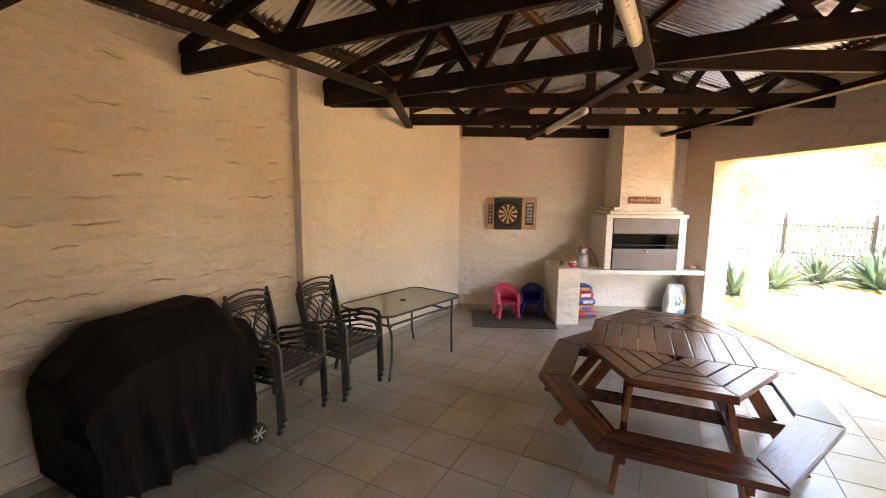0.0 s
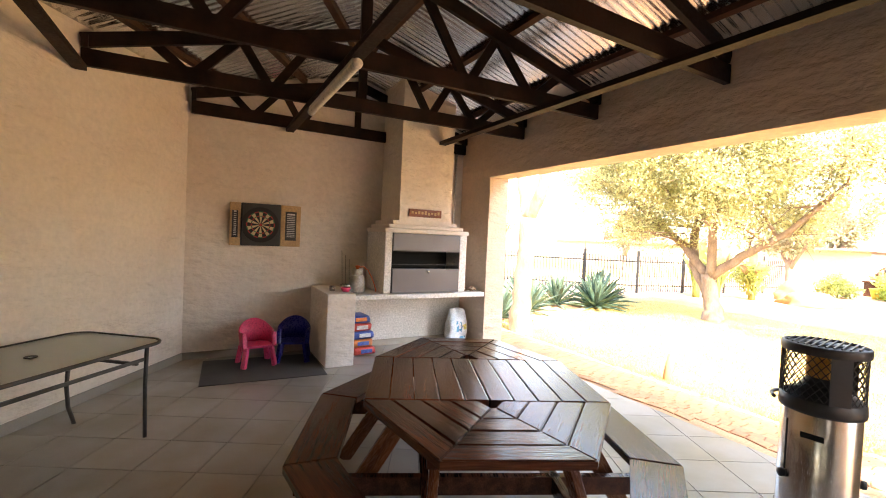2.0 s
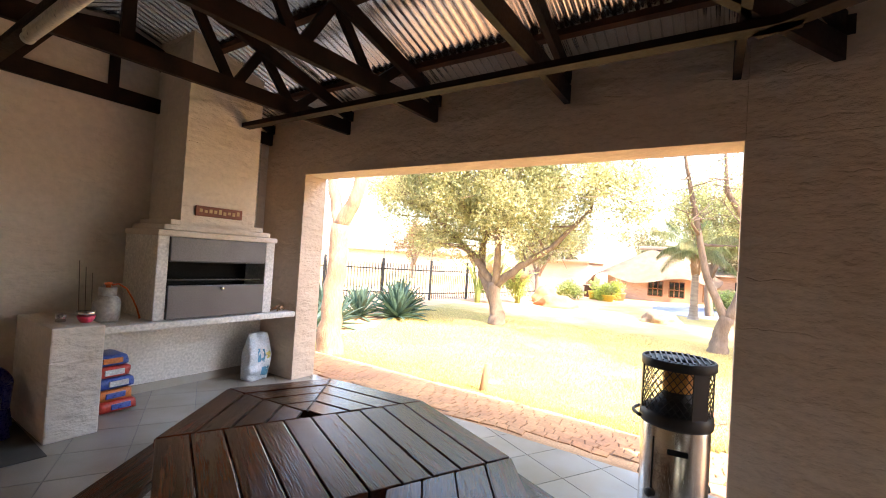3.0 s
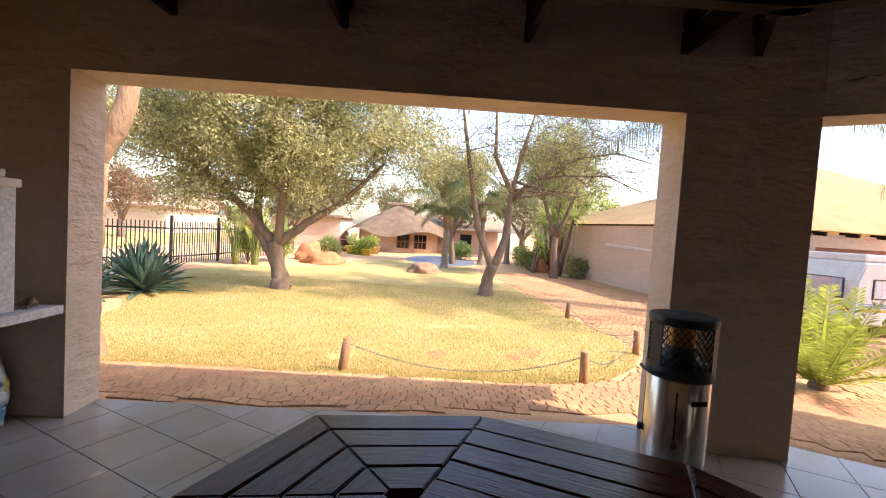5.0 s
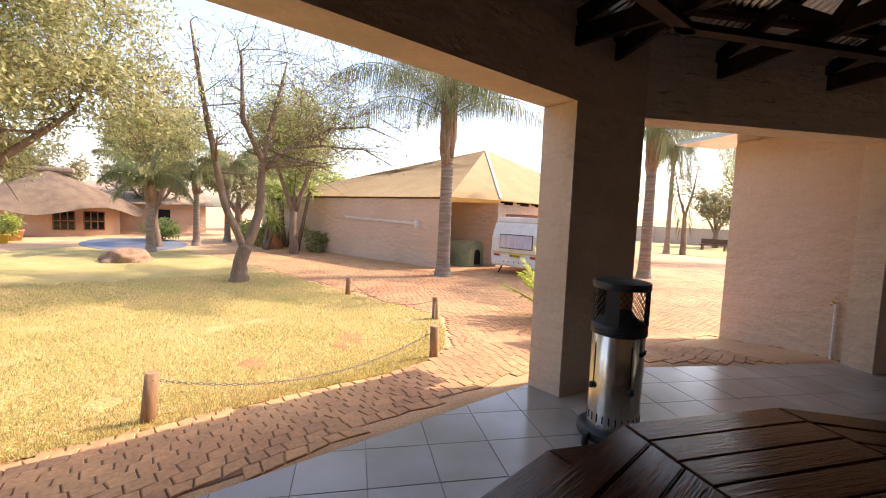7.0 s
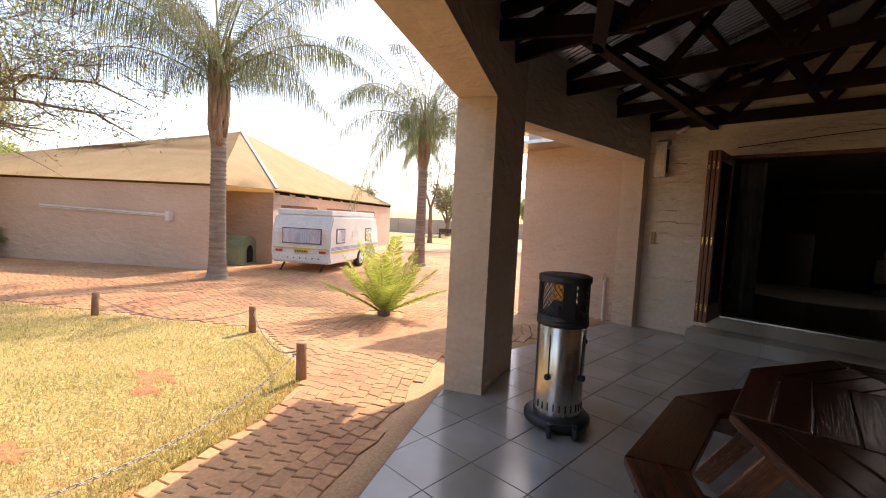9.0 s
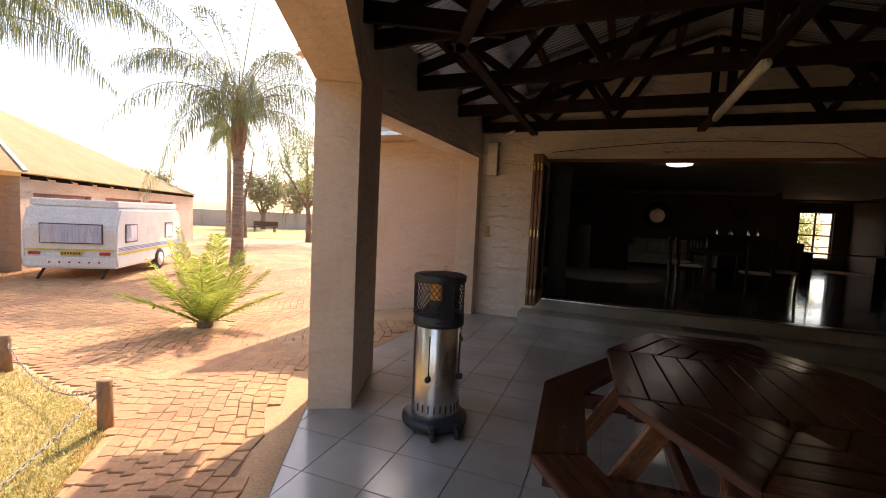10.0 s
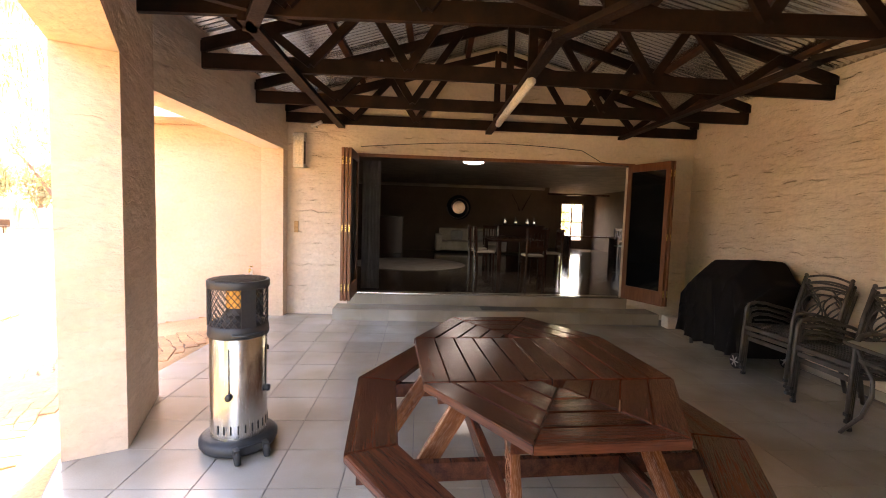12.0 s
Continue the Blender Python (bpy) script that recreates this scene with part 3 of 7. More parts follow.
# ---- covered barbecue ----
BBQ = Matrix.Translation(A(6.12, 1.84, 0)) @ Matrix.Rotation(math.atan2(EV.y, EV.x), 4, "Z")   # local x along the wall, y to the wall
grill = thing("covered_barbecue", "barbecue trolley under a loose black cloth cover", "barbecue", BBQ @ Matrix.Diagonal((0.80, 1, 1, 1)))
bm = bmesh.new()
NX = 48


def cover_top(x):
    pts = [(-0.80, 0.90), (-0.74, 0.95), (-0.47, 1.14), (-0.42, 1.16), (0.40, 1.22), (0.46, 1.19), (0.64, 1.02), (0.86, 0.95)]
    for (x0, z0), (x1, z1) in zip(pts, pts[1:]):
        if x <= x1:
            k = (x - x0) / (x1 - x0)
            return z0 + (z1 - z0) * k
    return pts[-1][1]


NP = 64
grid = []
for i in range(NX + 1):
    x = -0.80 + 1.60 * i / NX
    zt = cover_top(x)
    ring = []
    for k in range(NP + 1):
        f = k / NP
        prof = [(-0.37, 0.13), (-0.36, 0.60), (-0.355, zt - 0.23), (-0.10, zt), (0.26, zt - 0.02), (0.34, zt - 0.16), (0.34, 0.13)]
        ln = [0]
        for (a0, b0), (a1, b1) in zip(prof, prof[1:]):
            ln.append(ln[-1] + math.hypot(a1 - a0, b1 - b0))
        s = f * ln[-1]
        for q in range(len(prof) - 1):
            if s <= ln[q + 1] + 1e-9:
                w = (s - ln[q]) / (ln[q + 1] - ln[q])
                y = prof[q][0] + (prof[q + 1][0] - prof[q][0]) * w
                z = prof[q][1] + (prof[q + 1][1] - prof[q][1]) * w
                break
        hang = max(0, 1 - z / max(zt, 0.1))
        ridge = (1 - abs(math.sin(x * 10.5 + 1.1 * math.sin(z * 2.6 + x * 3)))) ** 3
        low = min(1.0, max(0.0, (zt - 0.15 - z) * 2.2))
        fold = low * (0.085 * ridge - 0.03 + 0.05 * noise.noise((x * 9, y * 3, z * 1.3 + 4))) + 0.006 * noise.noise((x * 6, y * 6, z * 3))
        y += fold * (-1 if y < 0 else 1)
        xx = x
        under = min(1.0, max(0.0, (0.86 - z) * 4))
        if x > 0.56:
            xx = x - (x - 0.56) * 0.7 * under
        if x < -0.6:
            xx = x + (0.05 * ridge + 0.07 * noise.noise((y * 5, z * 2.2, 1.7))) * under
        zz = z + 0.008 * noise.noise((x * 5, y * 5, 3.3)) + (0.06 * noise.noise((x * 3.1, 0.5, 1.0)) if k in (0, NP) else 0)
        ring.append(bm.verts.new((xx, y, zz)))
    grid.append(ring)
for a, b in zip(grid, grid[1:]):
    for k in range(NP):
        bm.faces.new((a[k], b[k], b[k + 1], a[k + 1]))
for ring, flip in ((grid[0], 1), (grid[-1], -1)):
    n = NP // 2
    for k in range(n):
        vs = [ring[k], ring[k + 1], ring[NP - k - 1], ring[NP - k]]
        vs = [v for q, v in enumerate(vs) if v not in vs[:q]]
        if len(vs) > 2:
            bm.faces.new(vs[::flip])
part("cover", bm, COVER, grill, soft=True)
for x in (-0.62, 0.62):
    for y in (-0.24, 0.24):
        if x > 0:
            w = part("wheel", lathe([(0.0, -0.025), (0.05, -0.025), (0.055, -0.02), (0.075, -0.024), (0.085, -0.02), (0.085, 0.02), (0.075, 0.024), (0.055, 0.02), (0.05, 0.025), (0, 0.025)], 28), RUBBER, grill, "grey plastic trolley wheel", m=pose(x, y - (0.12 if y < 0 else 0), 0.085, 90, 0, 0) @ Matrix.Diagonal((1.25, 1, 1, 1)))
            for q in range(6):
                part("spoke", beam((0, 0, 0.027), (0.06 * math.cos(q * 1.047), 0.06 * math.sin(q * 1.047), 0.027), 0.012, 0.006), GASGREY, w)
        else:
            part("leg", box((x - 0.02, y - 0.02, 0), (x + 0.02, y + 0.02, 0.3), None, 0.004), BLACK, grill)
# ---- stacked metal armchairs ----
def armchair(m):
    """Local: y points out to the front, x across; seat 0.42 high."""
    c = thing("metal_armchair", "dark grey-brown slatted metal garden armchair in a stack", "chair", m, "stacked garden armchairs")
    for s in (-1, 1):
        x = s * 0.27
        front = part("front_leg", tube([(x, 0.30, 0.0), (x, 0.29, 0.30), (x, 0.275, 0.60), (x, 0.25, 0.645), (x, 0.18, 0.665)], 0.019, 8), IRON, c, soft=True)
        part("foot", box((x - 0.018, 0.283, 0.0), (x + 0.018, 0.318, 0.03), None, 0.004), BLACK, front)
        part("armrest", tube([(x, 0.19, 0.665), (x, 0.05, 0.655), (x, -0.08, 0.62), (x * 0.96, -0.22, 0.59), (x * 0.9, -0.25, 0.57)], 0.016, 8), IRON, c, soft=True)
        part("armrest_inner", tube([(x * 0.95, 0.22, 0.60), (x * 0.95, 0.05, 0.60), (x * 0.94, -0.1, 0.565), (x * 0.9, -0.24, 0.50)], 0.010, 8), IRON, c, soft=True)
        post = part("back_post", tube([(x * 0.95, -0.34, 0.0), (x * 0.9, -0.28, 0.22), (x * 0.86, -0.24, 0.42), (x * 0.86, -0.29, 0.68), (x * 0.87, -0.37, 0.96)], 0.019, 8), IRON, c, soft=True)
        part("finial", lathe([(0, -0.02), (0.017, -0.01), (0.019, 0.004), (0.012, 0.018), (0, 0.022)], 10), IRON, post, soft=True, m=Matrix.Translation((x * 0.87, -0.373, 0.975)))
        part("seat_rail", beam((x * 0.9, -0.24, 0.41), (x * 0.95, 0.28, 0.43), 0.022, 0.03, bevel=0.004), IRON, c)
        # curved back ornament
        arc = [(s * (0.215 - 0.19 * math.sin(a)), -0.27 - 0.20 * (k / 12) * 0.45, 0.52 + 0.36 * k / 12) for k, a in ((k, math.pi * k / 12) for k in range(13))]
        part("back_curve", tube(arc, 0.008, 6), IRON, c, soft=True)
        arc = [(s * (0.05 + 0.15 * math.sin(math.pi * k / 12) * (1 if k < 13 else 0)), -0.272 - 0.09 * k / 12, 0.52 + 0.34 * k / 12) for k in range(13)]
        part("back_curve", tube(arc, 0.008, 6), IRON, c, soft=True)
    for z, y, bow in ((0.95, -0.367, 0.045), (0.885, -0.35, 0.03), (0.52, -0.265, 0.0), (0.47, -0.255, 0.0)):
        part("back_rail", tube([(0.235 * (k / 5 - 1), y, z + bow * (1 - (k / 5 - 1) ** 2)) for k in range(11)], 0.011, 8), IRON, c, soft=True)
    for k in range(8):
        y = -0.20 + 0.065 * k
        part("seat_slat", box((-0.245, y - 0.014, 0.418 + 0.0016 * k), (0.245, y + 0.014, 0.428 + 0.0016 * k), None, 0.003), IRON, c)
    part("front_bar", beam((-0.26, 0.285, 0.40), (0.26, 0.285, 0.40), 0.014, 0.04), IRON, c)
    return c


face = math.atan2(-EU.x, EU.y)      # front of the chairs looks away from the ribbed wall
ang = math.degrees(math.atan2(-EU.y, -EU.x)) - 90
first = None
for px, py, tw in ((-1.235, 3.558, 3), (-0.79, 4.165, -2)):
    for k in range(3):
        off = Vector((-EU.x, -EU.y)) * 0.02 * k
        m = pose(px + off.x, py + off.y, 0.062 * k, 0, 0, ang + tw + (k - 1) * 0.8)
        if first is None:
            first = armchair(m)
        else:
            copy_thing(first, m)

# ---- glass table ----
GT = pose(-0.20, 4.92, 0, 0, 0, 90 - 39)
gt = thing("glass_patio_table", "patio table with rippled glass top and dark metal frame", "table", GT)


def round_rect(a, b, r, n=6):
    out = []
    for cx, cy, s in ((a - r, b - r, 0), (-a + r, b - r, 90), (-a + r, -b + r, 180), (a - r, -b + r, 270)):
        for k in range(n + 1):
            t = radians(s + 90 * k / n)
            out.append((cx + r * math.cos(t), cy + r * math.sin(t)))
    return out


part("glass_top", prism(round_rect(0.66, 0.40, 0.12), 0.722, 0.730), FROST, gt)
rim = [(x, y, 0.727) for x, y in round_rect(0.67, 0.41, 0.13, 8)]
part("rim", tube(rim + rim[:2], 0.013, 8), IRON, gt, soft=True)
part("umbrella_ring", lathe([(0.02, 0.0), (0.035, 0.0), (0.035, 0.006), (0.02, 0.006), (0.02, 0.0)], 20), BLACK, gt, m=Matrix.Translation((0, 0, 0.731)))
for sx in (-1, 1):
    for sy in (-1, 1):
        pts = [(sx * 0.58, sy * 0.33, 0.72), (sx * 0.54, sy * 0.31, 0.60), (sx * 0.47, sy * 0.28, 0.48), (sx * 0.46, sy * 0.28, 0.36), (sx * 0.50, sy * 0.31, 0.18), (sx * 0.58, sy * 0.36, 0.04), (sx * 0.60, sy * 0.37, 0.0)] if sy * sx > 0 else [(sx * 0.56, sy * 0.33, 0.72), (sx * 0.55, sy * 0.33, 0.4), (sx * 0.55, sy * 0.34, 0.0)]
        part("leg", tube(pts, 0.015, 8), IRON, gt, soft=True)
for sy in (-1, 1):
    part("rail", beam((-0.55, sy * 0.32, 0.60), (0.55, sy * 0.32, 0.60), 0.018, 0.022), IRON, gt)
    part("rail", beam((sy * 0.50, -0.31, 0.575), (sy * 0.50, 0.31, 0.575), 0.018, 0.022), IRON, gt)

# ---- gas patio heater ----
heater = thing("patio_heater", "brushed steel and black gas patio heater on wheels", "patio heater", pose(3.80, 2.23, 0, 0, 0, 190) @ Matrix.Diagonal((1, 1, 1.10, 1)))
part("base", lathe([(0, 0.03), (0.235, 0.03), (0.245, 0.045), (0.245, 0.075), (0.22, 0.095), (0.18, 0.10), (0, 0.10)], 40), BLACK, heater, soft=True)
can = part("canister", lathe([(0.178, 0.10), (0.178, 0.70), (0.17, 0.71), (0, 0.71)], 48), STEEL, heater, "brushed stainless steel gas cylinder housing", soft=True)
# slots and pocket are black boxes on the housing, their inner shade given as colour
for k in range(14):
    a = radians(k * 14 - 150)
    part("vent_slot", box((-0.004, -0.002, 0), (0.004, 0.002, 0.05), None), DARK, can, m=pose(0.1785 * math.cos(a), 0.1785 * math.sin(a), 0.14, 0, 0, math.degrees(a) + 90))
for a0 in (-125, -41, 110):
    a = radians(a0)
    part("door_slot", box((-0.004, -0.002, 0), (0.004, 0.003, 0.27)), DARK, can, m=pose(0.1785 * math.cos(a), 0.1785 * math.sin(a), 0.38, 0, 0, a0 + 90))
    part("knob", lathe([(0, -0.018), (0.02, -0.014), (0.022, 0), (0.02, 0.014), (0, 0.018)], 14), BLACK, can, soft=True, m=pose(0.192 * math.cos(a), 0.192 * math.sin(a), 0.37, 90, 0, a0 + 90))
part("handle_pocket", box((-0.05, -0.004, -0.014), (0.05, 0.004, 0.014), None, 0.003), DARK, can, m=pose(0.178, 0, 0.60, 0, 0, 90))
part("collar", lathe([(0.17, 0.70), (0.188, 0.705), (0.192, 0.72), (0.188, 0.77), (0.18, 0.775), (0.11, 0.81), (0.10, 0.83), (0, 0.83)], 40), BLACK, heater, soft=True)
part("carry_handle", tube([(-0.10 + 0.02 * k, -0.19 - 0.035 * math.sin(math.pi * k / 10), 0.735) for k in range(11)], 0.010, 8), BLACK, heater, soft=True)
part("burner_core", lathe([(0.105, 0.82), (0.075, 0.86), (0.075, 0.99), (0.09, 1.0), (0.09, 1.04), (0, 1.04)], 28), BLACK, heater, soft=True)
part("mantle", lathe([(0.078, 0.87), (0.078, 0.98)], 28), EMBER, heater, "amber glowing gas mantle glass")
# guard mesh: crossing diagonal wires
bm = bmesh.new()
NM = 30
for k in range(NM):
    for d in (1, -1):
        pts = []
        for q in range(7):
            a = 2 * math.pi * k / NM + d * q / 6 * 1.05
            pts.append((0.182 * math.cos(a), 0.182 * math.sin(a), 0.775 + 0.225 * q / 6))
        tube(pts, 0.0028, 4, bm)
part("guard_mesh", bm, BLACK, heater)
for k in range(3):
    a = radians(32 + k * 120)
    part("guard_post", beam((0.182 * math.cos(a), 0.182 * math.sin(a), 0.77), (0.182 * math.cos(a), 0.182 * math.sin(a), 1.02), 0.092, 0.006, up=(math.cos(a), math.sin(a), 0)), BLACK, heater)
part("cap", lathe([(0.19, 0.995), (0.194, 1.0), (0.194, 1.035), (0.19, 1.04), (0.178, 1.04), (0.178, 1.0), (0.19, 0.995)], 48), BLACK, heater, soft=True)
cap = part("cap_grid", lathe([(0.178, 1.028), (0.12, 1.034), (0.0, 1.036)], 40), BLACK, heater)
for k in range(11):
    y = -0.15 + 0.03 * k
    h = math.sqrt(max(0.001, 0.172 ** 2 - y * y))
    part("cap_bar", beam((-h, y, 1.043), (h, y, 1.043), 0.008, 0.006), IRON, cap)
for x in (-0.09, 0.09):
    w = part("castor_bracket", box((x - 0.018, -0.275, 0.045), (x + 0.018, -0.22, 0.09), None, 0.005), BLACK, heater)
    part("castor_wheel", lathe([(0, -0.013), (0.036, -0.013), (0.04, 0), (0.036, 0.013), (0, 0.013)], 20), RUBBER, w, soft=True, m=pose(x, -0.265, 0.04, 0, 90, 0))
part("castor_bar", box((-0.11, -0.245, 0.05), (0.11, -0.22, 0.085), None, 0.005), BLACK, heater)

# ---- fireplace with built-in braai ----
fire = thing("braai_fireplace", "plastered chimney with built-in grey steel braai", "fireplace", group="")
chim = part("chimney", box((3.06, 6.56, 1.78), (3.86, 7.248, 3.95)), SMOOTH, fire)
part("surround_left", box((2.86, 6.53, 0.852), (2.965, 7.246, 1.70), None, 0.012), WHITE, fire, "white painted surround")
part("surround_right", box((4.015, 6.53, 0.852), (4.13, 7.246, 1.70), None, 0.012), WHITE, fire, "white painted surround")
part("surround_back", box((2.97, 6.95, 0.852), (4.01, 7.24, 1.70)), DARK, fire)
for k, (x0, x1, z0, z1) in enumerate(((2.845, 4.14, 1.672, 1.73), (2.905, 4.06, 1.732, 1.785), (2.97, 3.97, 1.787, 1.84))):
    part("ledge", box((x0, 6.50 + 0.03 * k, z0), (x1, 7.244, z1), None, 0.014), SMOOTH, fire)
braai = part("braai_body", box((2.975, 6.56, 0.856), (4.005, 6.94, 0.872)), BRAAI, fire)
part("braai_lining", box((2.975, 6.90, 0.874), (4.005, 6.94, 1.66)), DARK, fire)
hood = part("braai_hood", box((2.972, 6.515, 1.425), (4.008, 6.545, 1.668), None, 0.008), BRAAI, fire, "grey steel hood panel")
part("hood_edge", box((2.985, 6.503, 1.425), (3.995, 6.513, 1.437)), BLACK, hood)
door = part("braai_door", box((2.972, 6.512, 0.858), (4.008, 6.545, 1.19), None, 0.008), BRAAI, fire, "grey steel drop door")
part("door_knob", lathe([(0, 0), (0.012, 0), (0.012, 0.012), (0.02, 0.018), (0.02, 0.028), (0, 0.03)], 16), STEEL, door, soft=True, m=pose(3.50, 6.512, 1.155, 90, 0, 0))
part("grid_bar", beam((2.98, 6.60, 1.24), (4.0, 6.60, 1.24), 0.01, 0.01), BLACK, fire)
sign = thing("wooden_sign", "red-brown carved wooden sign on the chimney breast", "sign")
part("board", box((3.19, 6.535, 1.90), (3.69, 6.558, 2.005), None, 0.005), SIGNWOOD, sign)
for k in range(9):
    x = 3.225 + k * 0.05
    part("carved_letter", box((x, 6.531, 1.93 + random.uniform(0, 0.012)), (x + 0.03, 6.5365, 1.965 + random.uniform(0, 0.02))), PINE, sign)

counter = thing("fireplace_counter", "plastered counter slab with a square end pier", "counter")
part("pier", box((2.08, 6.33, 0.0), (2.43, 7.246, 0.892), None, 0.012), SMOOTH, counter)
part("slab", box((2.434, 6.46, 0.785), (4.43, 7.246, 0.85), None, 0.01), WHITE, counter)
part("rear_panel", box((2.434, 7.15, 0.003), (4.43, 7.246, 0.783)), WHITE, counter)

# ---- dartboard cabinet ----
dart = thing("dartboard_cabinet", "open pale wooden dartboard cabinet with round board", "dartboard", pose(1.40, 7.245, 1.69, 90, 0, 0))
part("back_box", box((-0.225, -0.27, 0.0), (0.245, 0.27, 0.07), None, 0.004), BLACK, dart, "black cabinet back")
for s, x0, x1 in ((-1, -0.355, -0.23), (1, 0.25, 0.50)):
    d = part("cabinet_door", box((x0, -0.27, 0.02), (x1, 0.27, 0.055), None, 0.004), PINE, dart, "pale wooden door")
    bx0, bx1 = (x0 + 0.025, x1 - 0.03) if s < 0 else (x0 + 0.055, x1 - 0.055)
    sl = part("score_slate", box((bx0, -0.19 if s > 0 else -0.17, 0.056), (bx1, 0.19 if s > 0 else 0.17, 0.06)), BLACK, d, "black score board")
    for k in range(12):
        z = 0.12 - 0.024 * k
        part("score_line", box((bx0 + 0.02, z, 0.0605), (bx1 - 0.02, z + 0.008, 0.0615)), CHALK, sl)
    part("score_head", box((bx0 + 0.02, 0.145, 0.0605), (bx1 - 0.02, 0.165, 0.0615)), CHALK, sl)
ring = [0.015, 0.11, 0.12, 0.165, 0.176]
base = part("board", lathe([(0, 0.07), (0.222, 0.07), (0.225, 0.075), (0.225, 0.095), (0.22, 0.1), (0, 0.1)], 48), SISAL_B, dart)
for k in range(20):
    a0, a1 = radians(18 * k - 9 + 0.4), radians(18 * k + 9 - 0.4)
    for r0, r1, mats in ((0.02, 0.104, (SISAL_B, SISAL_C)), (0.105, 0.115, (DRED, DGREEN)), (0.116, 0.158, (SISAL_B, SISAL_C)), (0.159, 0.17, (DRED, DGREEN))):
        bm = bmesh.new()
        vs = []
        for r, a in ((r0, a0), (r1, a0), (r1, (a0 + a1) / 2), (r1, a1), (r0, a1)):
            vs.append(bm.verts.new((r * math.cos(a), r * math.sin(a), 0.1015)))
        lo = [bm.verts.new((v.co.x, v.co.y, 0.0995)) for v in vs]
        bm.faces.new(vs)
        for q in range(5):
            bm.faces.new((vs[q], lo[q], lo[(q + 1) % 5], vs[(q + 1) % 5]))
        part("dart_field", bm, mats[k % 2], base)
part("bullseye", lathe([(0, 0.1045), (0.016, 0.1045), (0.017, 0.0995)], 16), DRED, base)

# ---- children's chairs ----
def kid_chair(m, mat, colour):
    c = thing("child_chair", f"small {colour} moulded plastic child armchair on the mat", "chair", m, "children's chairs")
    part("seat", prism(round_rect(0.155, 0.145, 0.05), 0.225, 0.25), mat, c)
    bm = bmesh.new()
    inner, outer = [], []
    N = 28
    for k in range(N + 1):
        a = radians(-35 + 250 * k / N)
        h = 0.40 + 0.125 * max(0.0, math.sin(a)) ** 1.5
        for lst, r in ((inner, 0.165), (outer, 0.185)):
            lst.append(((r * 1.02) * math.cos(a), r * math.sin(a) * 0.95, h))
    cols = []
    for (xi, yi, h), (xo, yo, _) in zip(inner, outer):
        flare = 1.06
        cols.append([bm.verts.new((xi, yi, 0.235)), bm.verts.new((xi * flare, yi * flare + 0.02, h)), bm.verts.new((xo * flare, yo * flare + 0.02, h)), bm.verts.new((xo, yo, 0.235))])
    for a, b in zip(cols, cols[1:]):
        for q in range(4):
            bm.faces.new((a[q], b[q], b[(q + 1) % 4], a[(q + 1) % 4]))
    bm.faces.new(cols[0])
    bm.faces.new(cols[-1][::-1])
    bmesh.ops.bevel(bm, geom=[e for e in bm.edges if e.calc_face_angle(0) > 0.9], offset=0.006, segments=2, affect="EDGES")
    part("backrest", bm, mat, c, soft=True)
    for sx in (-1, 1):
        for sy in (-1, 1):
            part("leg", beam((sx * 0.175, sy * 0.155, 0.0), (sx * 0.14, sy * 0.125, 0.235), 0.06, 0.045, bevel=0.01), mat, c)
        part("arm", beam((sx * 0.165, -0.15, 0.235), (sx * 0.172, -0.10, 0.395), 0.05, 0.05, bevel=0.014), mat, c)
    return c


kid_chair(pose(1.36, 6.78, 0.006, 0, 0, 8), PINK, "pink")
kid_chair(pose(1.80, 6.83, 0.006, 0, 0, -14), BLUE, "dark blue")
tagged(part("rubber_mat", prism([(0.76, 6.17), (2.05, 6.10), (2.07, 7.02), (0.80, 7.10)], 0.0, 0.008), MAT), "dark grey rubber floor mat", "mat")

# ---- bags, gas bottle, bowls ----
def sack(name, label, m, w, d, h, mat, prints):
    c = thing(name, label, "bag", m)
    bm = bmesh.new()
    N, K = 40, 20

    def skin(a, f, out=0.0):
        sw = 0.90 + 0.14 * math.sin(math.pi * f) - 0.10 * max(0, f - 0.8)
        sd = (0.95 + 0.15 * math.sin(math.pi * f)) * (1 if f < 0.55 else 1 - (f - 0.55) * 1.7)
        cx, cy = math.cos(a), math.sin(a)
        x = (w / 2 * sw + out) * abs(cx) ** 0.6 * (1 if cx > 0 else -1)
        y = (d / 2 * max(0.10, sd) + out) * abs(cy) ** 0.6 * (1 if cy > 0 else -1)
        n = 0.05 * noise.noise((x * 8, y * 8, f * 6 + w * 10)) + 0.03 * noise.noise((x * 19, y * 14, f * 15))
        return (x + n, y + n + 0.04 * f * f, h * f + (0.05 * noise.noise((x * 9, 0, 3)) if f > 0.9 else 0))
    rings = [[bm.verts.new(skin(2 * math.pi * q / N, k / K)) for q in range(N)] for k in range(K + 1)]
    for a, b in zip(rings, rings[1:]):
        for q in range(N):
            bm.faces.new((a[q], a[(q + 1) % N], b[(q + 1) % N], b[q]))
    bm.faces.new(rings[0][::-1])
    bm.faces.new(rings[-1])
    part("sack_body", bm, mat, c, soft=True)
    for x0, z0, x1, z1, pm in prints:
        b2 = bmesh.new()

        def turn(x):
            k = min(1.0, abs(x) / (w / 2)) ** (1 / 0.6)
            return 1.5 * math.pi + math.asin(k) * (1 if x > 0 else -1)
        g = [[b2.verts.new(skin(turn(x0 + (x1 - x0) * i / 6), (z0 + (z1 - z0) * k / 6) / h, 0.003)) for k in range(7)] for i in range(7)]
        for i in range(6):
            for k in range(6):
                b2.faces.new((g[i][k], g[i + 1][k], g[i + 1][k + 1], g[i][k + 1]))
        part("print_patch", b2, pm, c, soft=True)
    return c


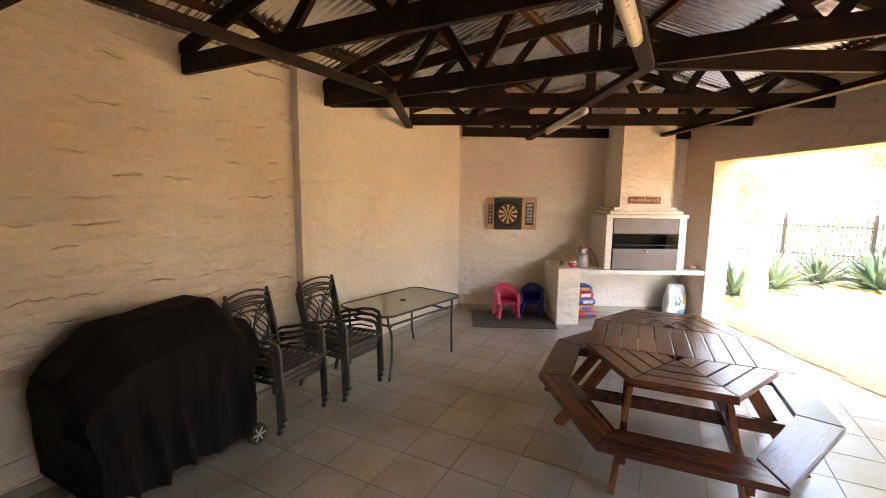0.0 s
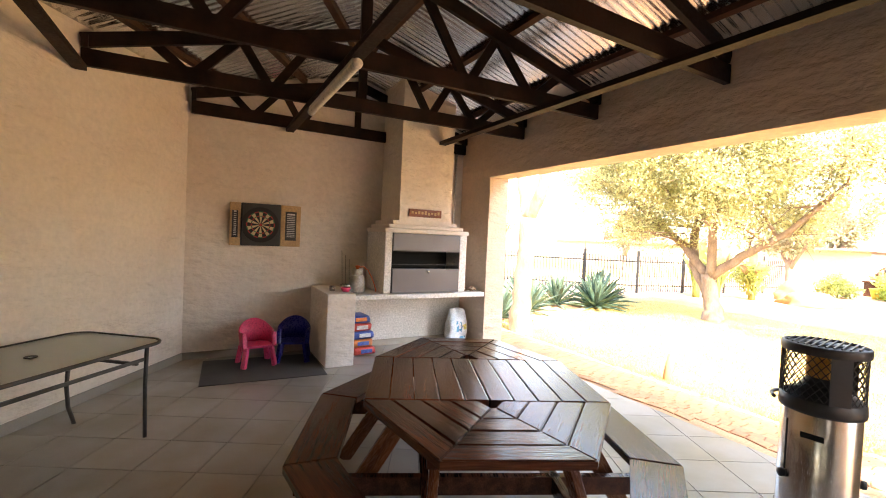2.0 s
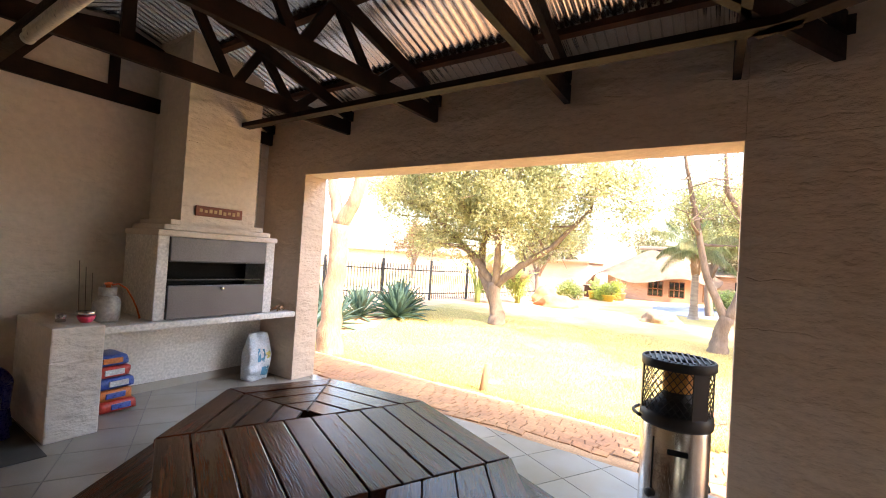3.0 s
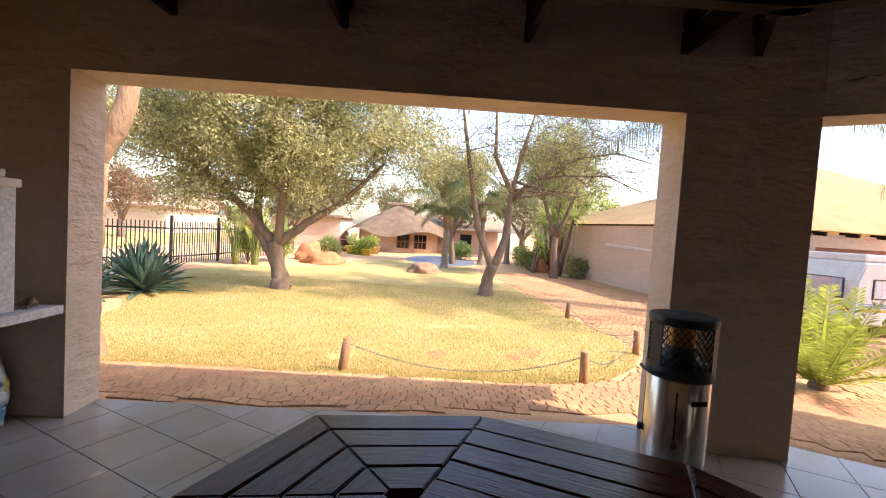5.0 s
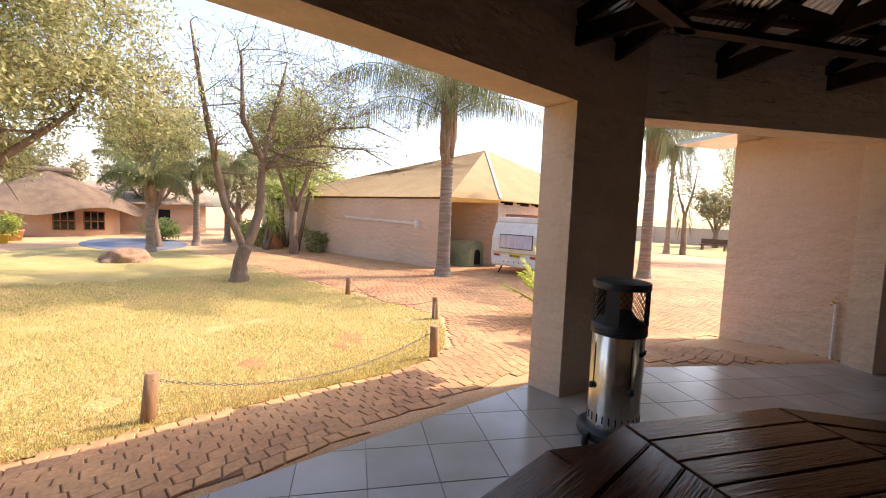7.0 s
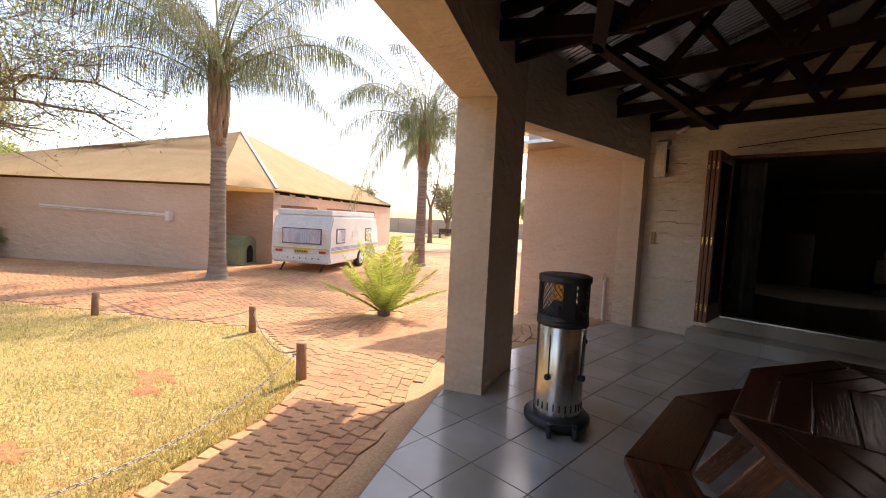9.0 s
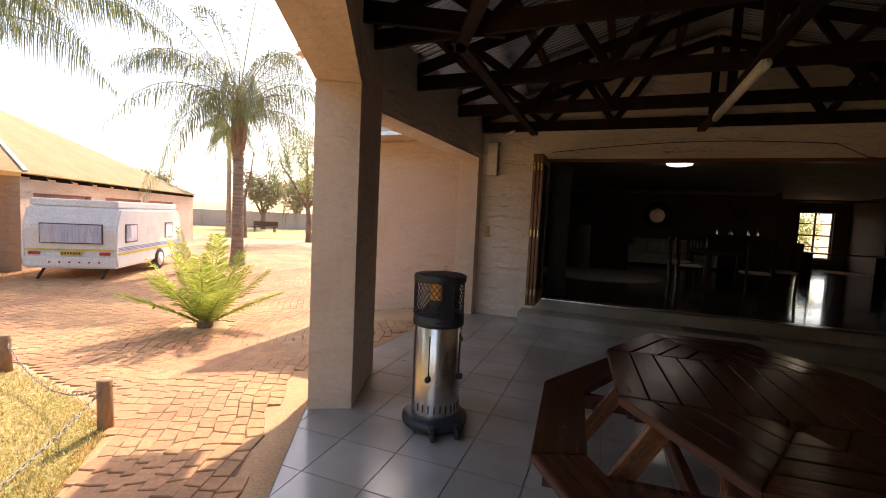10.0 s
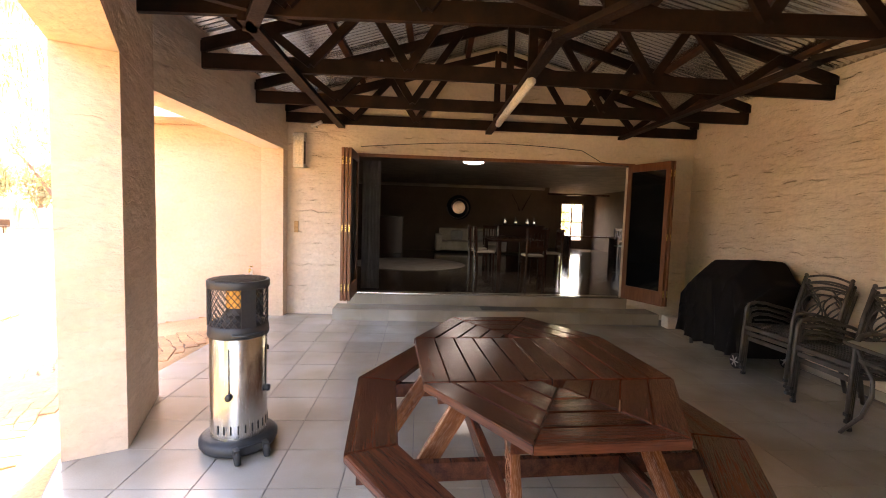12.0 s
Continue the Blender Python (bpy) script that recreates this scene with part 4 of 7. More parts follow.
sack("white_sack", "upright white woven plastic sack with blue print", pose(4.18, 6.84, 0, 4, 3, 12), 0.34, 0.22, 0.55, BAG, ((-0.09, 0.22, 0.02, 0.38, BAGPRINT), (-0.02, 0.06, 0.10, 0.16, BAGPRINT), (0.03, 0.26, 0.11, 0.34, BAGYELLOW)))


def packet(z, mat, stripe, x, tilt):
    c = thing("charcoal_bag", "bright printed packet of fuel lying in a pile", "bag", pose(x, 6.83, z, 0, tilt, 6), "stacked fuel packets")
    bm = box((-0.17, -0.16, 0), (0.17, 0.16, 0.105), None, 0.045)
    for v in bm.verts:
        v.co += 0.02 * Vector((noise.noise(v.co * 9 + Vector((z * 9, 0, 0))), noise.noise(v.co * 9 + Vector((0, 5, z))), 0.4 * noise.noise(v.co * 7)))
    part("packet_body", bm, mat, c, soft=True)
    part("label_band", box((-0.06, -0.168, 0.03), (0.10, -0.150, 0.08), None, 0.006), stripe, c)


for k, (mat, stripe, x, t) in enumerate(((PACK_RED, PACK_BLUE, 2.68, 0), (PACK_ORANGE, PACK_BLUE, 2.63, 3), (PACK_BLUE, CHALK, 2.65, -2), (PACK_RED, CHALK, 2.61, 4), (PACK_BLUE, PACK_ORANGE, 2.59, 6))):
    packet(0.012 + 0.107 * k, mat, stripe, x, 0)

gas = thing("gas_bottle", "small grey gas bottle with orange hose on the counter", "gas bottle", pose(2.58, 6.78, 0.85))
part("cylinder", lathe([(0, 0.0), (0.095, 0.0), (0.105, 0.02), (0.108, 0.16), (0.09, 0.215), (0.05, 0.24), (0.03, 0.25), (0, 0.25)], 28), GASGREY, gas, soft=True)
part("collar", lathe([(0.065, 0.235), (0.07, 0.24), (0.07, 0.315), (0.064, 0.315), (0.064, 0.24), (0.065, 0.235)], 24), GASGREY, gas, soft=True)
part("valve", lathe([(0, 0.25), (0.02, 0.25), (0.02, 0.33), (0.03, 0.335), (0.03, 0.355), (0, 0.36)], 16), ORANGE, gas, soft=True)
part("hose", tube([(0.02, -0.02, 0.335), (0.07, -0.03, 0.345), (0.13, -0.05, 0.30), (0.18, -0.07, 0.20), (0.215, -0.08, 0.11), (0.24, -0.09, 0.02), (0.26, -0.02, 0.01)], 0.008, 8), ORANGE, gas, soft=True)
for k in range(3):
    tagged(part("braai_skewer", tube([(2.50 + 0.05 * k, 7.19, 0.855), (2.49 + 0.055 * k, 7.235, 1.38 - 0.06 * k)], 0.004, 6), STEEL), "thin metal skewer leaning on the wall", "skewer", "leaning skewers")
bowl = [(0.0, 0.0), (0.04, 0.0), (0.058, 0.03), (0.066, 0.055), (0.06, 0.055), (0.05, 0.03), (0.0, 0.01)]
tagged(part("pink_bowl", lathe(bowl, 24), PINK, None, "", True, pose(2.36, 6.55, 0.892)), "small pink plastic bowl on the counter pier", "bowl")
tagged(part("steel_bowl", lathe([(r * 1.05, z + 0.0) for r, z in bowl], 24), STEEL, None, "", True, pose(2.36, 6.55, 0.93)), "shiny steel bowl stacked in a pink bowl", "bowl")
tagged(part("steel_mug", lathe([(0, 0), (0.035, 0), (0.038, 0.06), (0.033, 0.06), (0.03, 0.005), (0, 0.005)], 20), STEEL, None, "", True, pose(2.22, 6.66, 0.892)), "small steel mug on the counter pier", "mug")
for k in range(7):
    a = k * 0.9
    tagged(part("firewood_stick", tube([(4.16 + 0.02 * k, 6.55 + 0.03 * math.cos(a), 0.87 + 0.018 * (k % 3)), (4.36, 6.64 + 0.05 * math.sin(a), 0.87 + 0.018 * ((k + 1) % 3))], 0.012, 6), ROPE), "dry wooden stick on the counter", "stick", "loose sticks")
tagged(part("braai_tongs", tube([(4.28, 6.70, 0.855), (4.20, 7.20, 1.22)], 0.006, 6), ROPE), "long thin tool leaning beside the surround", "tongs")
tagged(part("pipe_conduit", tube([(4.30, 7.225, 0.86), (4.30, 7.225, 3.1)], 0.014, 8), WHITE, None, "", True), "white electric conduit up the end wall", "conduit")

# ---- fluorescent lamps, wall lamp, camera ----
def strip_lamp(a, b):
    a, b = Vector(a), Vector(b)
    t = thing("fluorescent_lamp", "unlit white fluorescent batten under a roof binder", "ceiling lamp", group="fluorescent battens")
    part("housing", beam(a + Vector((0, 0, 0.025)), b + Vector((0, 0, 0.025)), 0.07, 0.035, bevel=0.006), WHITE, t)
    part("diffuser", tube([a, a.lerp(b, 0.5), b], 0.036, 14), TUBE, t, soft=True)
    d = (b - a).normalized()
    for p, s in ((a, -1), (b, 1)):
        part("end_cap", tube([p - d * 0.004 * s, p + d * 0.03 * s], 0.039, 14), WHITE, t, soft=True)


strip_lamp((1.72, 5.85, 2.885), (1.72, 4.35, 2.885))
q0, q1 = Vector((*A(3.2, 0.0), 2.885)), Vector((1.71, 2.97, 2.885))
strip_lamp(q0.lerp(q1, 0.27), q0.lerp(q1, 0.77))
wl = thing("wall_lantern", "white box wall lantern beside the opening", "wall lamp", Matrix.Translation(A(0.28, 0, 2.29)) @ Matrix.Rotation(math.atan2(EU.y, EU.x), 4, "Z"))
part("body", prism([(-0.075, -0.02), (0.075, -0.02), (0.075, -0.15), (-0.075, -0.15)], 0.0, 0.46), WHITE, wl)
part("roof_cap", prism([(-0.085, -0.005), (0.085, -0.005), (0.085, -0.16), (-0.085, -0.16)], 0.462, lambda x, y: 0.53 + (y + 0.08) * 0.3), WHITE, wl)
part("lantern_pane", box((-0.055, -0.156, 0.05), (0.055, -0.151, 0.41)), TUBE, wl)
part("side_pane", box((0.076, -0.13, 0.06), (0.08, -0.04, 0.40)), DARKPANE, wl)
cc = thing("security_camera", "small white bullet camera on a bracket", "camera", Matrix.Translation(A(0.52, 0, 2.93)) @ Matrix.Rotation(math.atan2(EU.y, EU.x), 4, "Z"))
part("bracket", tube([(0, 0.0, 0), (0, -0.06, -0.01), (-0.02, -0.09, 0.02)], 0.012, 8), WHITE, cc)
part("camera_body", tube([(-0.06, -0.08, 0.0), (0.10, -0.14, 0.05)], 0.028, 14), WHITE, cc, soft=True)
tagged(part("bell_box", box((-0.03, -0.03, -0.09), (0.03, 0.0, 0.09), None, 0.006), PINE, None, "", False, Matrix.Translation(A(0.22, 0.0, 1.38)) @ Matrix.Rotation(math.atan2(EU.y, EU.x), 4, "Z")), "small beige switch box on the house wall", "switch box")
cable = [A(1.2 + 0.32 * k, 0.012, 2.66 + 0.13 * math.sin(math.pi * min(1, k / 14 * 1.02)) - 0.012 * k * (k > 11) + (0.0)) for k in range(16)]
tagged(part("wall_cable", tube(cable, 0.006, 6), BLACK, None, "", True), "thin black cable sagging across the gable", "cable")
tap = thing("garden_tap", "standing garden tap beside the outer wall", "tap", Matrix.Translation(A(-0.46, 0.05, 0.0)))
part("riser", tube([(0, 0, -0.2), (0, 0, 0.70)], 0.02, 8), WHITE, tap)
part("spout", tube([(0, 0, 0.68), (0.03, 0.05, 0.70), (0.04, 0.09, 0.66)], 0.014, 8), BRASS, tap)
part("tap_handle", tube([(-0.03, 0, 0.74), (0.03, 0, 0.74)], 0.008, 6), BRASS, tap)

# ---- folding doors ----
def door_leaf(a, b, name="folding_door_leaf"):
    a, b = Vector(a), Vector(b)
    t = thing(name, "open wooden folding door leaf with dark glass", "door", group="folding door leaves")
    d = (b - a).normalized()
    L = (b - a).length
    z0, z1 = 0.36, 2.53
    for f in (0.035, L - 0.035):
        p = a + d * f
        part("stile", beam((*p, z0), (*p, z1), 0.042, 0.07, up=(*d, 0), bevel=0.004), DOORWOOD, t)
    part("bottom_rail", beam((*(a + d * 0.07), z0 + 0.11), (*(b - d * 0.07), z0 + 0.11), 0.04, 0.22, bevel=0.004), DOORWOOD, t)
    part("top_rail", beam((*(a + d * 0.07), z1 - 0.06), (*(b - d * 0.07), z1 - 0.06), 0.04, 0.12, bevel=0.004), DOORWOOD, t)
    part("glass_pane", beam((*(a + d * 0.07), (z0 + z1) / 2 + 0.05), (*(b - d * 0.07), (z0 + z1) / 2 + 0.05), 0.008, z1 - z0 - 0.34), DARKPANE, t)
    for z in (0.55, 1.4, 2.35):
        part("hinge", beam((*(b + d * 0.002), z - 0.05), (*(b + d * 0.002), z + 0.05), 0.016, 0.004, up=(*d, 0)), BRASS, t)


for k in range(3):
    door_leaf(A(1.055 + 0.05 * k, 0.0), A(1.055 + 0.05 * k, 0.74))
for k in range(2):
    door_leaf(A(5.53 + 0.055 * k, 0.0), A(5.82 + 0.055 * k, 0.70))
fr = tagged(new("door_frame"), "dark wooden frame round the wide door opening", "door frame", "", "structure")
part("head", beam(A(1.02, -0.06, 2.535), A(5.62, -0.06, 2.535), 0.12, 0.05), DOORWOOD, fr)
part("jamb", beam(A(1.045, -0.06, 0.345), A(1.045, -0.06, 2.51), 0.05, 0.12, up=(EV.x, EV.y, 0)), DOORWOOD, fr)
part("jamb", beam(A(5.595, -0.06, 0.345), A(5.595, -0.06, 2.51), 0.05, 0.12, up=(EV.x, EV.y, 0)), DOORWOOD, fr)
part("threshold", beam(A(1.08, -0.06, 0.352), A(5.57, -0.06, 0.352), 0.09, 0.02), STEEL, fr)
tagged(part("sill_block", box((-0.10, -0.09, 0), (0.10, 0.09, 0.18), None, 0.008), SMOOTH, None, "", False, Matrix.Translation(A(6.08, 0.52, 0.0)) @ Matrix.Rotation(math.atan2(EU.y, EU.x), 4, "Z")), "small plastered block at the end of the step", "block")
tagged(part("door_mat", box((-0.45, -0.13, 0), (0.45, 0.13, 0.012), None, 0.004), MAT, None, "", False, Matrix.Translation(A(3.6, 0.2, 0.171)) @ Matrix.Rotation(math.atan2(EU.y, EU.x), 4, "Z")), "thin dark doormat on the step", "mat")

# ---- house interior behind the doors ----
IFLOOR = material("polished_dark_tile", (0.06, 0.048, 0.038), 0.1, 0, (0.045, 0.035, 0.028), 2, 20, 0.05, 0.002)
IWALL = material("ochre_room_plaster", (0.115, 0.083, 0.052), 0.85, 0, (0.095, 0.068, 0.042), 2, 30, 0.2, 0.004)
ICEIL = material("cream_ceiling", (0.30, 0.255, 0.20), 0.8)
DARKWOOD = material("dark_polished_wood", (0.055, 0.02, 0.01), 0.25, 0, (0.035, 0.013, 0.007), 4, 40, 0.1, 0.002, (1, 8, 8))
LINEN = material("cream_upholstery", (0.50, 0.44, 0.36), 0.9, 0, (0.42, 0.36, 0.29), 5, 80, 0.3, 0.004)
CURTAIN = material("grey_curtain", (0.42, 0.40, 0.38), 0.9)
RUG = material("pale_rug", (0.34, 0.31, 0.27), 0.95, 0, (0.28, 0.25, 0.21), 4, 90, 0.5, 0.006)
MIRROR = material("mirror", (0.9, 0.9, 0.9), 0.03, 1.0, (0.88, 0.88, 0.88), 3, 20, 0.0, 0.001, fine_mix=0.0)


def abox(u0, v0, z0, u1, v1, z1):
    return prism([A(u0, v0), A(u0, v1), A(u1, v1), A(u1, v0)][::-1] if (u1 - u0) * (v1 - v0) > 0 else [A(u0, v0), A(u0, v1), A(u1, v1), A(u1, v0)], z0, z1)


VB = -9.5
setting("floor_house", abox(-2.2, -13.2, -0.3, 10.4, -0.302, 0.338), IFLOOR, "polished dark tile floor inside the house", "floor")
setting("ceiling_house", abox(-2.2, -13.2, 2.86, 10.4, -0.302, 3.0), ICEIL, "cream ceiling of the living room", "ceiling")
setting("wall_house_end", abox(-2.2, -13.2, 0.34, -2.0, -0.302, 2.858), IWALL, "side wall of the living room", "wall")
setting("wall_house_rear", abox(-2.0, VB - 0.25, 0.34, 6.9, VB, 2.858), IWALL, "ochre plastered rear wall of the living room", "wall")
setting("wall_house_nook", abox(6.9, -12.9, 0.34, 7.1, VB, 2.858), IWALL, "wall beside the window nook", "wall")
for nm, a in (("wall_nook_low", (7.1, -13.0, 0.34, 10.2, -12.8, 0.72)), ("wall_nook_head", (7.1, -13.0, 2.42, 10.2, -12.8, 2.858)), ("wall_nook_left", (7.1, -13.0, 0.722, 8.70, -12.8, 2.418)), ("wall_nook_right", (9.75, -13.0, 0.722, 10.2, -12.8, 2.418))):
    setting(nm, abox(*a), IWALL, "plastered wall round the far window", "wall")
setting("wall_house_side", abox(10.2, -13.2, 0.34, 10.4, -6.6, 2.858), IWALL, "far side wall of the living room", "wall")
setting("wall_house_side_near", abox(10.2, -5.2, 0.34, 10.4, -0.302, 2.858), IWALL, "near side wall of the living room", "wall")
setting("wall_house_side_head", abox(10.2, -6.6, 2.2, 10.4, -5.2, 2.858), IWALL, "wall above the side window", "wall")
setting("wall_house_front_left", abox(6.9, -0.30, -0.3, 10.4, -0.02, 3.0), OUTWALL, "house front wall past the patio", "wall")
# unseen slab added over the rooms so no sun leaks in
setting("roof_house", abox(-3.0, -13.8, 3.42, 10.9, -0.31, 3.5), SHEET, "unseen slab over the house that keeps the sun out", "roof")
setting("gable_house_left", abox(6.9, -0.30, 3.0, 10.4, -0.02, 3.4), OUTWALL, "house wall below the roof", "wall")
setting("parapet_house", abox(-2.15, -0.296, 2.855, -0.02, -0.01, 3.3), OUTWALL, "house wall below the eaves", "wall")
setting("eave_house", abox(-2.7, -0.29, 2.87, -0.35, 0.62, 2.93), SHEET, "metal eave over the outer house wall", "roof")
win = tagged(new("window_1"), "bright paned window at the back of the room", "window", "", "structure")
part("window_frame", beam(A(8.70, -12.9, 1.57), A(9.75, -12.9, 1.57), 0.05, 0.05), DARKWOOD, win)
for u in (8.72, 9.225, 9.73):
    part("window_bar", beam(A(u, -12.9, 0.73), A(u, -12.9, 2.41), 0.05, 0.04), DARKWOOD, win)
for z in (0.74, 1.15, 2.0, 2.40):
    part("window_bar", beam(A(8.70, -12.9, z), A(9.75, -12.9, z), 0.04, 0.03), DARKWOOD, win)
setting("curtain_rail", beam(A(7.0, VB + 0.12, 2.62), A(9.4, VB + 0.12, 2.62), 0.06, 0.06), DARKWOOD, "dark curtain rail", "rail")
setting("cornice", beam(A(-2.0, VB + 0.05, 2.80), A(6.9, VB + 0.05, 2.80), 0.09, 0.10), ICEIL, "cream ceiling cornice", "trim")
mir = thing("round_mirror", "round mirror in a jewelled silver sunburst frame", "mirror", Matrix.Translation(A(3.63, VB, 2.0)) @ Matrix.Rotation(math.atan2(EU.y, EU.x), 4, "Z") @ pose(0, 0, 0, -90, 0, 180))
part("mirror_glass", lathe([(0, 0.03), (0.24, 0.03), (0.24, 0.0)], 32), MIRROR, mir)
part("mirror_frame", lathe([(0.24, 0.0), (0.25, 0.05), (0.40, 0.04), (0.46, 0.0)], 32), DARK, mir)
for k in range(90):
    a = k * 2.39996
    r = 0.27 + 0.18 * ((k * 0.618) % 1)
    part("jewel", lathe([(0, -0.02), (0.030, 0), (0, 0.03)], 7), MIRROR, mir, m=Matrix.Translation((r * math.cos(a), r * math.sin(a), 0.055)))
sofa = thing("sofa", "cream upholstered sofa with rolled arms", "sofa", Matrix.Translation(A(4.05, VB + 0.55, 0.34)) @ Matrix.Rotation(math.atan2(EU.y, EU.x), 4, "Z"))
part("seat", box((-1.1, -0.35, 0.08), (1.1, 0.45, 0.42), None, 0.05), LINEN, sofa)
part("backrest", box((-1.15, 0.28, 0.10), (1.15, 0.50, 0.88), None, 0.07), LINEN, sofa)
for s in (-1, 1):
    part("arm", box((s * 1.18 - 0.12, -0.38, 0.06), (s * 1.18 + 0.12, 0.42, 0.66), None, 0.07), LINEN, sofa)
    part("cushion", box((s * 0.5 - 0.22, 0.05, 0.43), (s * 0.5 + 0.22, 0.24, 0.80), None, 0.07), CURTAIN, sofa)
sb = thing("sideboard", "dark polished sideboard with ornaments", "sideboard", Matrix.Translation(A(5.9, VB + 0.35, 0.34)) @ Matrix.Rotation(math.atan2(EU.y, EU.x), 4, "Z"))
part("body", box((-0.85, -0.25, 0.06), (0.85, 0.25, 1.02), None, 0.01), DARKWOOD, sb)
part("top", box((-0.9, -0.28, 1.022), (0.9, 0.28, 1.06), None, 0.008), DARKWOOD, sb)
for k, u in enumerate((5.35, 5.75, 6.2, 6.45)):
    tagged(part("vase", lathe([(0, 0), (0.05, 0), (0.08, 0.08), (0.03, 0.2), (0.045, 0.24 + 0.05 * (k % 2)), (0.0, 0.24)], 16), MIRROR, None, "", True, Matrix.Translation(A(u, VB + 0.35, 1.40))), "small glass ornament on the sideboard", "vase", "sideboard ornaments")
for s in (-1, 1):
    tagged(part("horn_trophy", tube([A(6.0 + s * 0.05, VB + 0.06, 1.95), A(6.0 + s * 0.16, VB + 0.10, 2.2), A(6.0 + s * 0.38, VB + 0.08, 2.6)], 0.02, 8, None, [0.03, 0.02, 0.006]), DARKWOOD, None, "", True), "long straight horn mounted on the wall", "horn", "mounted horns")


def dining_chair(m):
    c = thing("dining_chair", "dark wooden dining chair with slatted back", "chair", m, "chairs round the dining table")
    part("seat", box((-0.23, -0.22, 0.44), (0.23, 0.22, 0.48), None, 0.015), LINEN, c)
    for sx in (-1, 1):
        part("leg", beam((sx * 0.2, -0.19, 0), (sx * 0.2, -0.19, 0.44), 0.045, 0.045), DARKWOOD, c)
        part("leg", beam((sx * 0.2, 0.2, 0), (sx * 0.21, 0.25, 1.06), 0.045, 0.045), DARKWOOD, c)
    for z in (0.62, 1.02):
        part("back_rail", beam((-0.2, 0.235, z), (0.2, 0.235, z), 0.03, 0.08), DARKWOOD, c)
    for k in range(4):
        part("back_slat", beam((-0.12 + 0.08 * k, 0.232, 0.66), (-0.12 + 0.08 * k, 0.24, 0.98), 0.02, 0.035), DARKWOOD, c)
    return c


dt = thing("dining_table", "dark polished dining table", "table", Matrix.Translation(A(4.55, -4.2, 0.34)) @ Matrix.Rotation(math.atan2(EU.y, EU.x), 4, "Z"))
part("top", box((-0.6, -1.1, 0.73), (0.6, 1.1, 0.78), None, 0.012), DARKWOOD, dt)
for sx in (-1, 1):
    for sy in (-1, 1):
        part("leg", box((sx * 0.5 - 0.05, sy * 0.98 - 0.05, 0), (sx * 0.5 + 0.05, sy * 0.98 + 0.05, 0.73), None, 0.008), DARKWOOD, dt)
base_rot = math.degrees(math.atan2(EU.y, EU.x))
firstc = None
for u, v, r in ((4.75, -2.75, 0), (3.75, -3.5, -90), (3.75, -4.7, -90), (5.4, -3.6, 90), (5.4, -4.8, 90), (4.3, -5.7, 180)):
    m = Matrix.Translation(A(u, v, 0.34)) @ pose(0, 0, 0, 0, 0, base_rot + 180 + r)
    firstc = copy_thing(firstc, m) if firstc else dining_chair(m)
side = thing("desk", "dark wooden desk by the window", "desk", Matrix.Translation(A(8.2, -8.0, 0.34)) @ pose(0, 0, 0, 0, 0, base_rot))
part("top", box((-0.9, -0.35, 0.72), (0.9, 0.35, 0.76)), DARKWOOD, side)
for sx in (-1, 1):
    part("leg_frame", box((sx * 0.85 - 0.03, -0.33, 0), (sx * 0.85 + 0.03, 0.33, 0.72)), DARKWOOD, side)
copy_thing(firstc, Matrix.Translation(A(9.2, -7.6, 0.34)) @ pose(0, 0, 0, 0, 0, base_rot))
ub = thing("display_cabinet", "tall dark wooden cabinet in the shade", "cabinet", Matrix.Translation(A(0.9, -8.0, 0.34)) @ pose(0, 0, 0, 0, 0, base_rot))
part("body", box((-0.7, -0.3, 0), (0.7, 0.3, 1.25), None, 0.01), DARKWOOD, ub)
tagged(part("area_rug", lathe([(0, 0.0), (1.5, 0.0), (1.5, 0.012), (0, 0.014)], 40), RUG, None, "", False, Matrix.Translation(A(1.9, -4.6, 0.34))), "round pale rug on the living room floor", "rug")
bm = bmesh.new()
cols = []
for k in range(25):
    u = 1.18 + 0.30 * k / 24
    vv = -0.42 + 0.045 * math.sin(k * 1.5)
    cols.append([bm.verts.new(A(u, vv, 0.36)), bm.verts.new(A(u, vv, 2.5))])
for a, b in zip(cols, cols[1:]):
    bm.faces.new((a[0], b[0], b[1], a[1]))
bmesh.ops.solidify(bm, geom=bm.faces[:], thickness=0.006)
tagged(part("curtain", bm, CURTAIN, None, "", True), "drawn-back grey curtain inside the doors", "curtain")
lm = bpy.data.materials.new("lamp_glow")
lm.use_nodes = True
lm.node_tree.nodes["Principled BSDF"].inputs["Emission Color"].default_value = (1, 0.95, 0.88, 1)
lm.node_tree.nodes["Principled BSDF"].inputs["Emission Strength"].default_value = 1.8
cl = thing("ceiling_light", "lit round white ceiling light", "ceiling light", Matrix.Translation(A(3.3, -2.6, 2.86)))
part("base", lathe([(0, 0), (0.24, 0), (0.24, -0.02), (0, -0.02)], 28), WHITE, cl)
part("diffuser", lathe([(0.23, -0.022), (0.22, -0.05), (0.12, -0.075), (0, -0.08)], 28), lm, cl, soft=True)

# ---- skirting tiles along the walls ----
def skirting(a, b, h=0.09):
    a, b = Vector(a), Vector(b)
    d = (b - a).normalized()
    inn = Vector((-d.y, d.x))
    p, q = a + inn * 0.006, b + inn * 0.006
    setting("baseboard", beam((*p, h / 2), (*q, h / 2), 0.012, h), TILE, "grey tiled skirting along the wall", "baseboard")


skirting((4.42, 7.15), (2.44, 7.15))
skirting((2.07, 7.25), (CORNER.x, 7.25))
skirting(CORNER, PIL)
skirting(RIB1, RIB0)

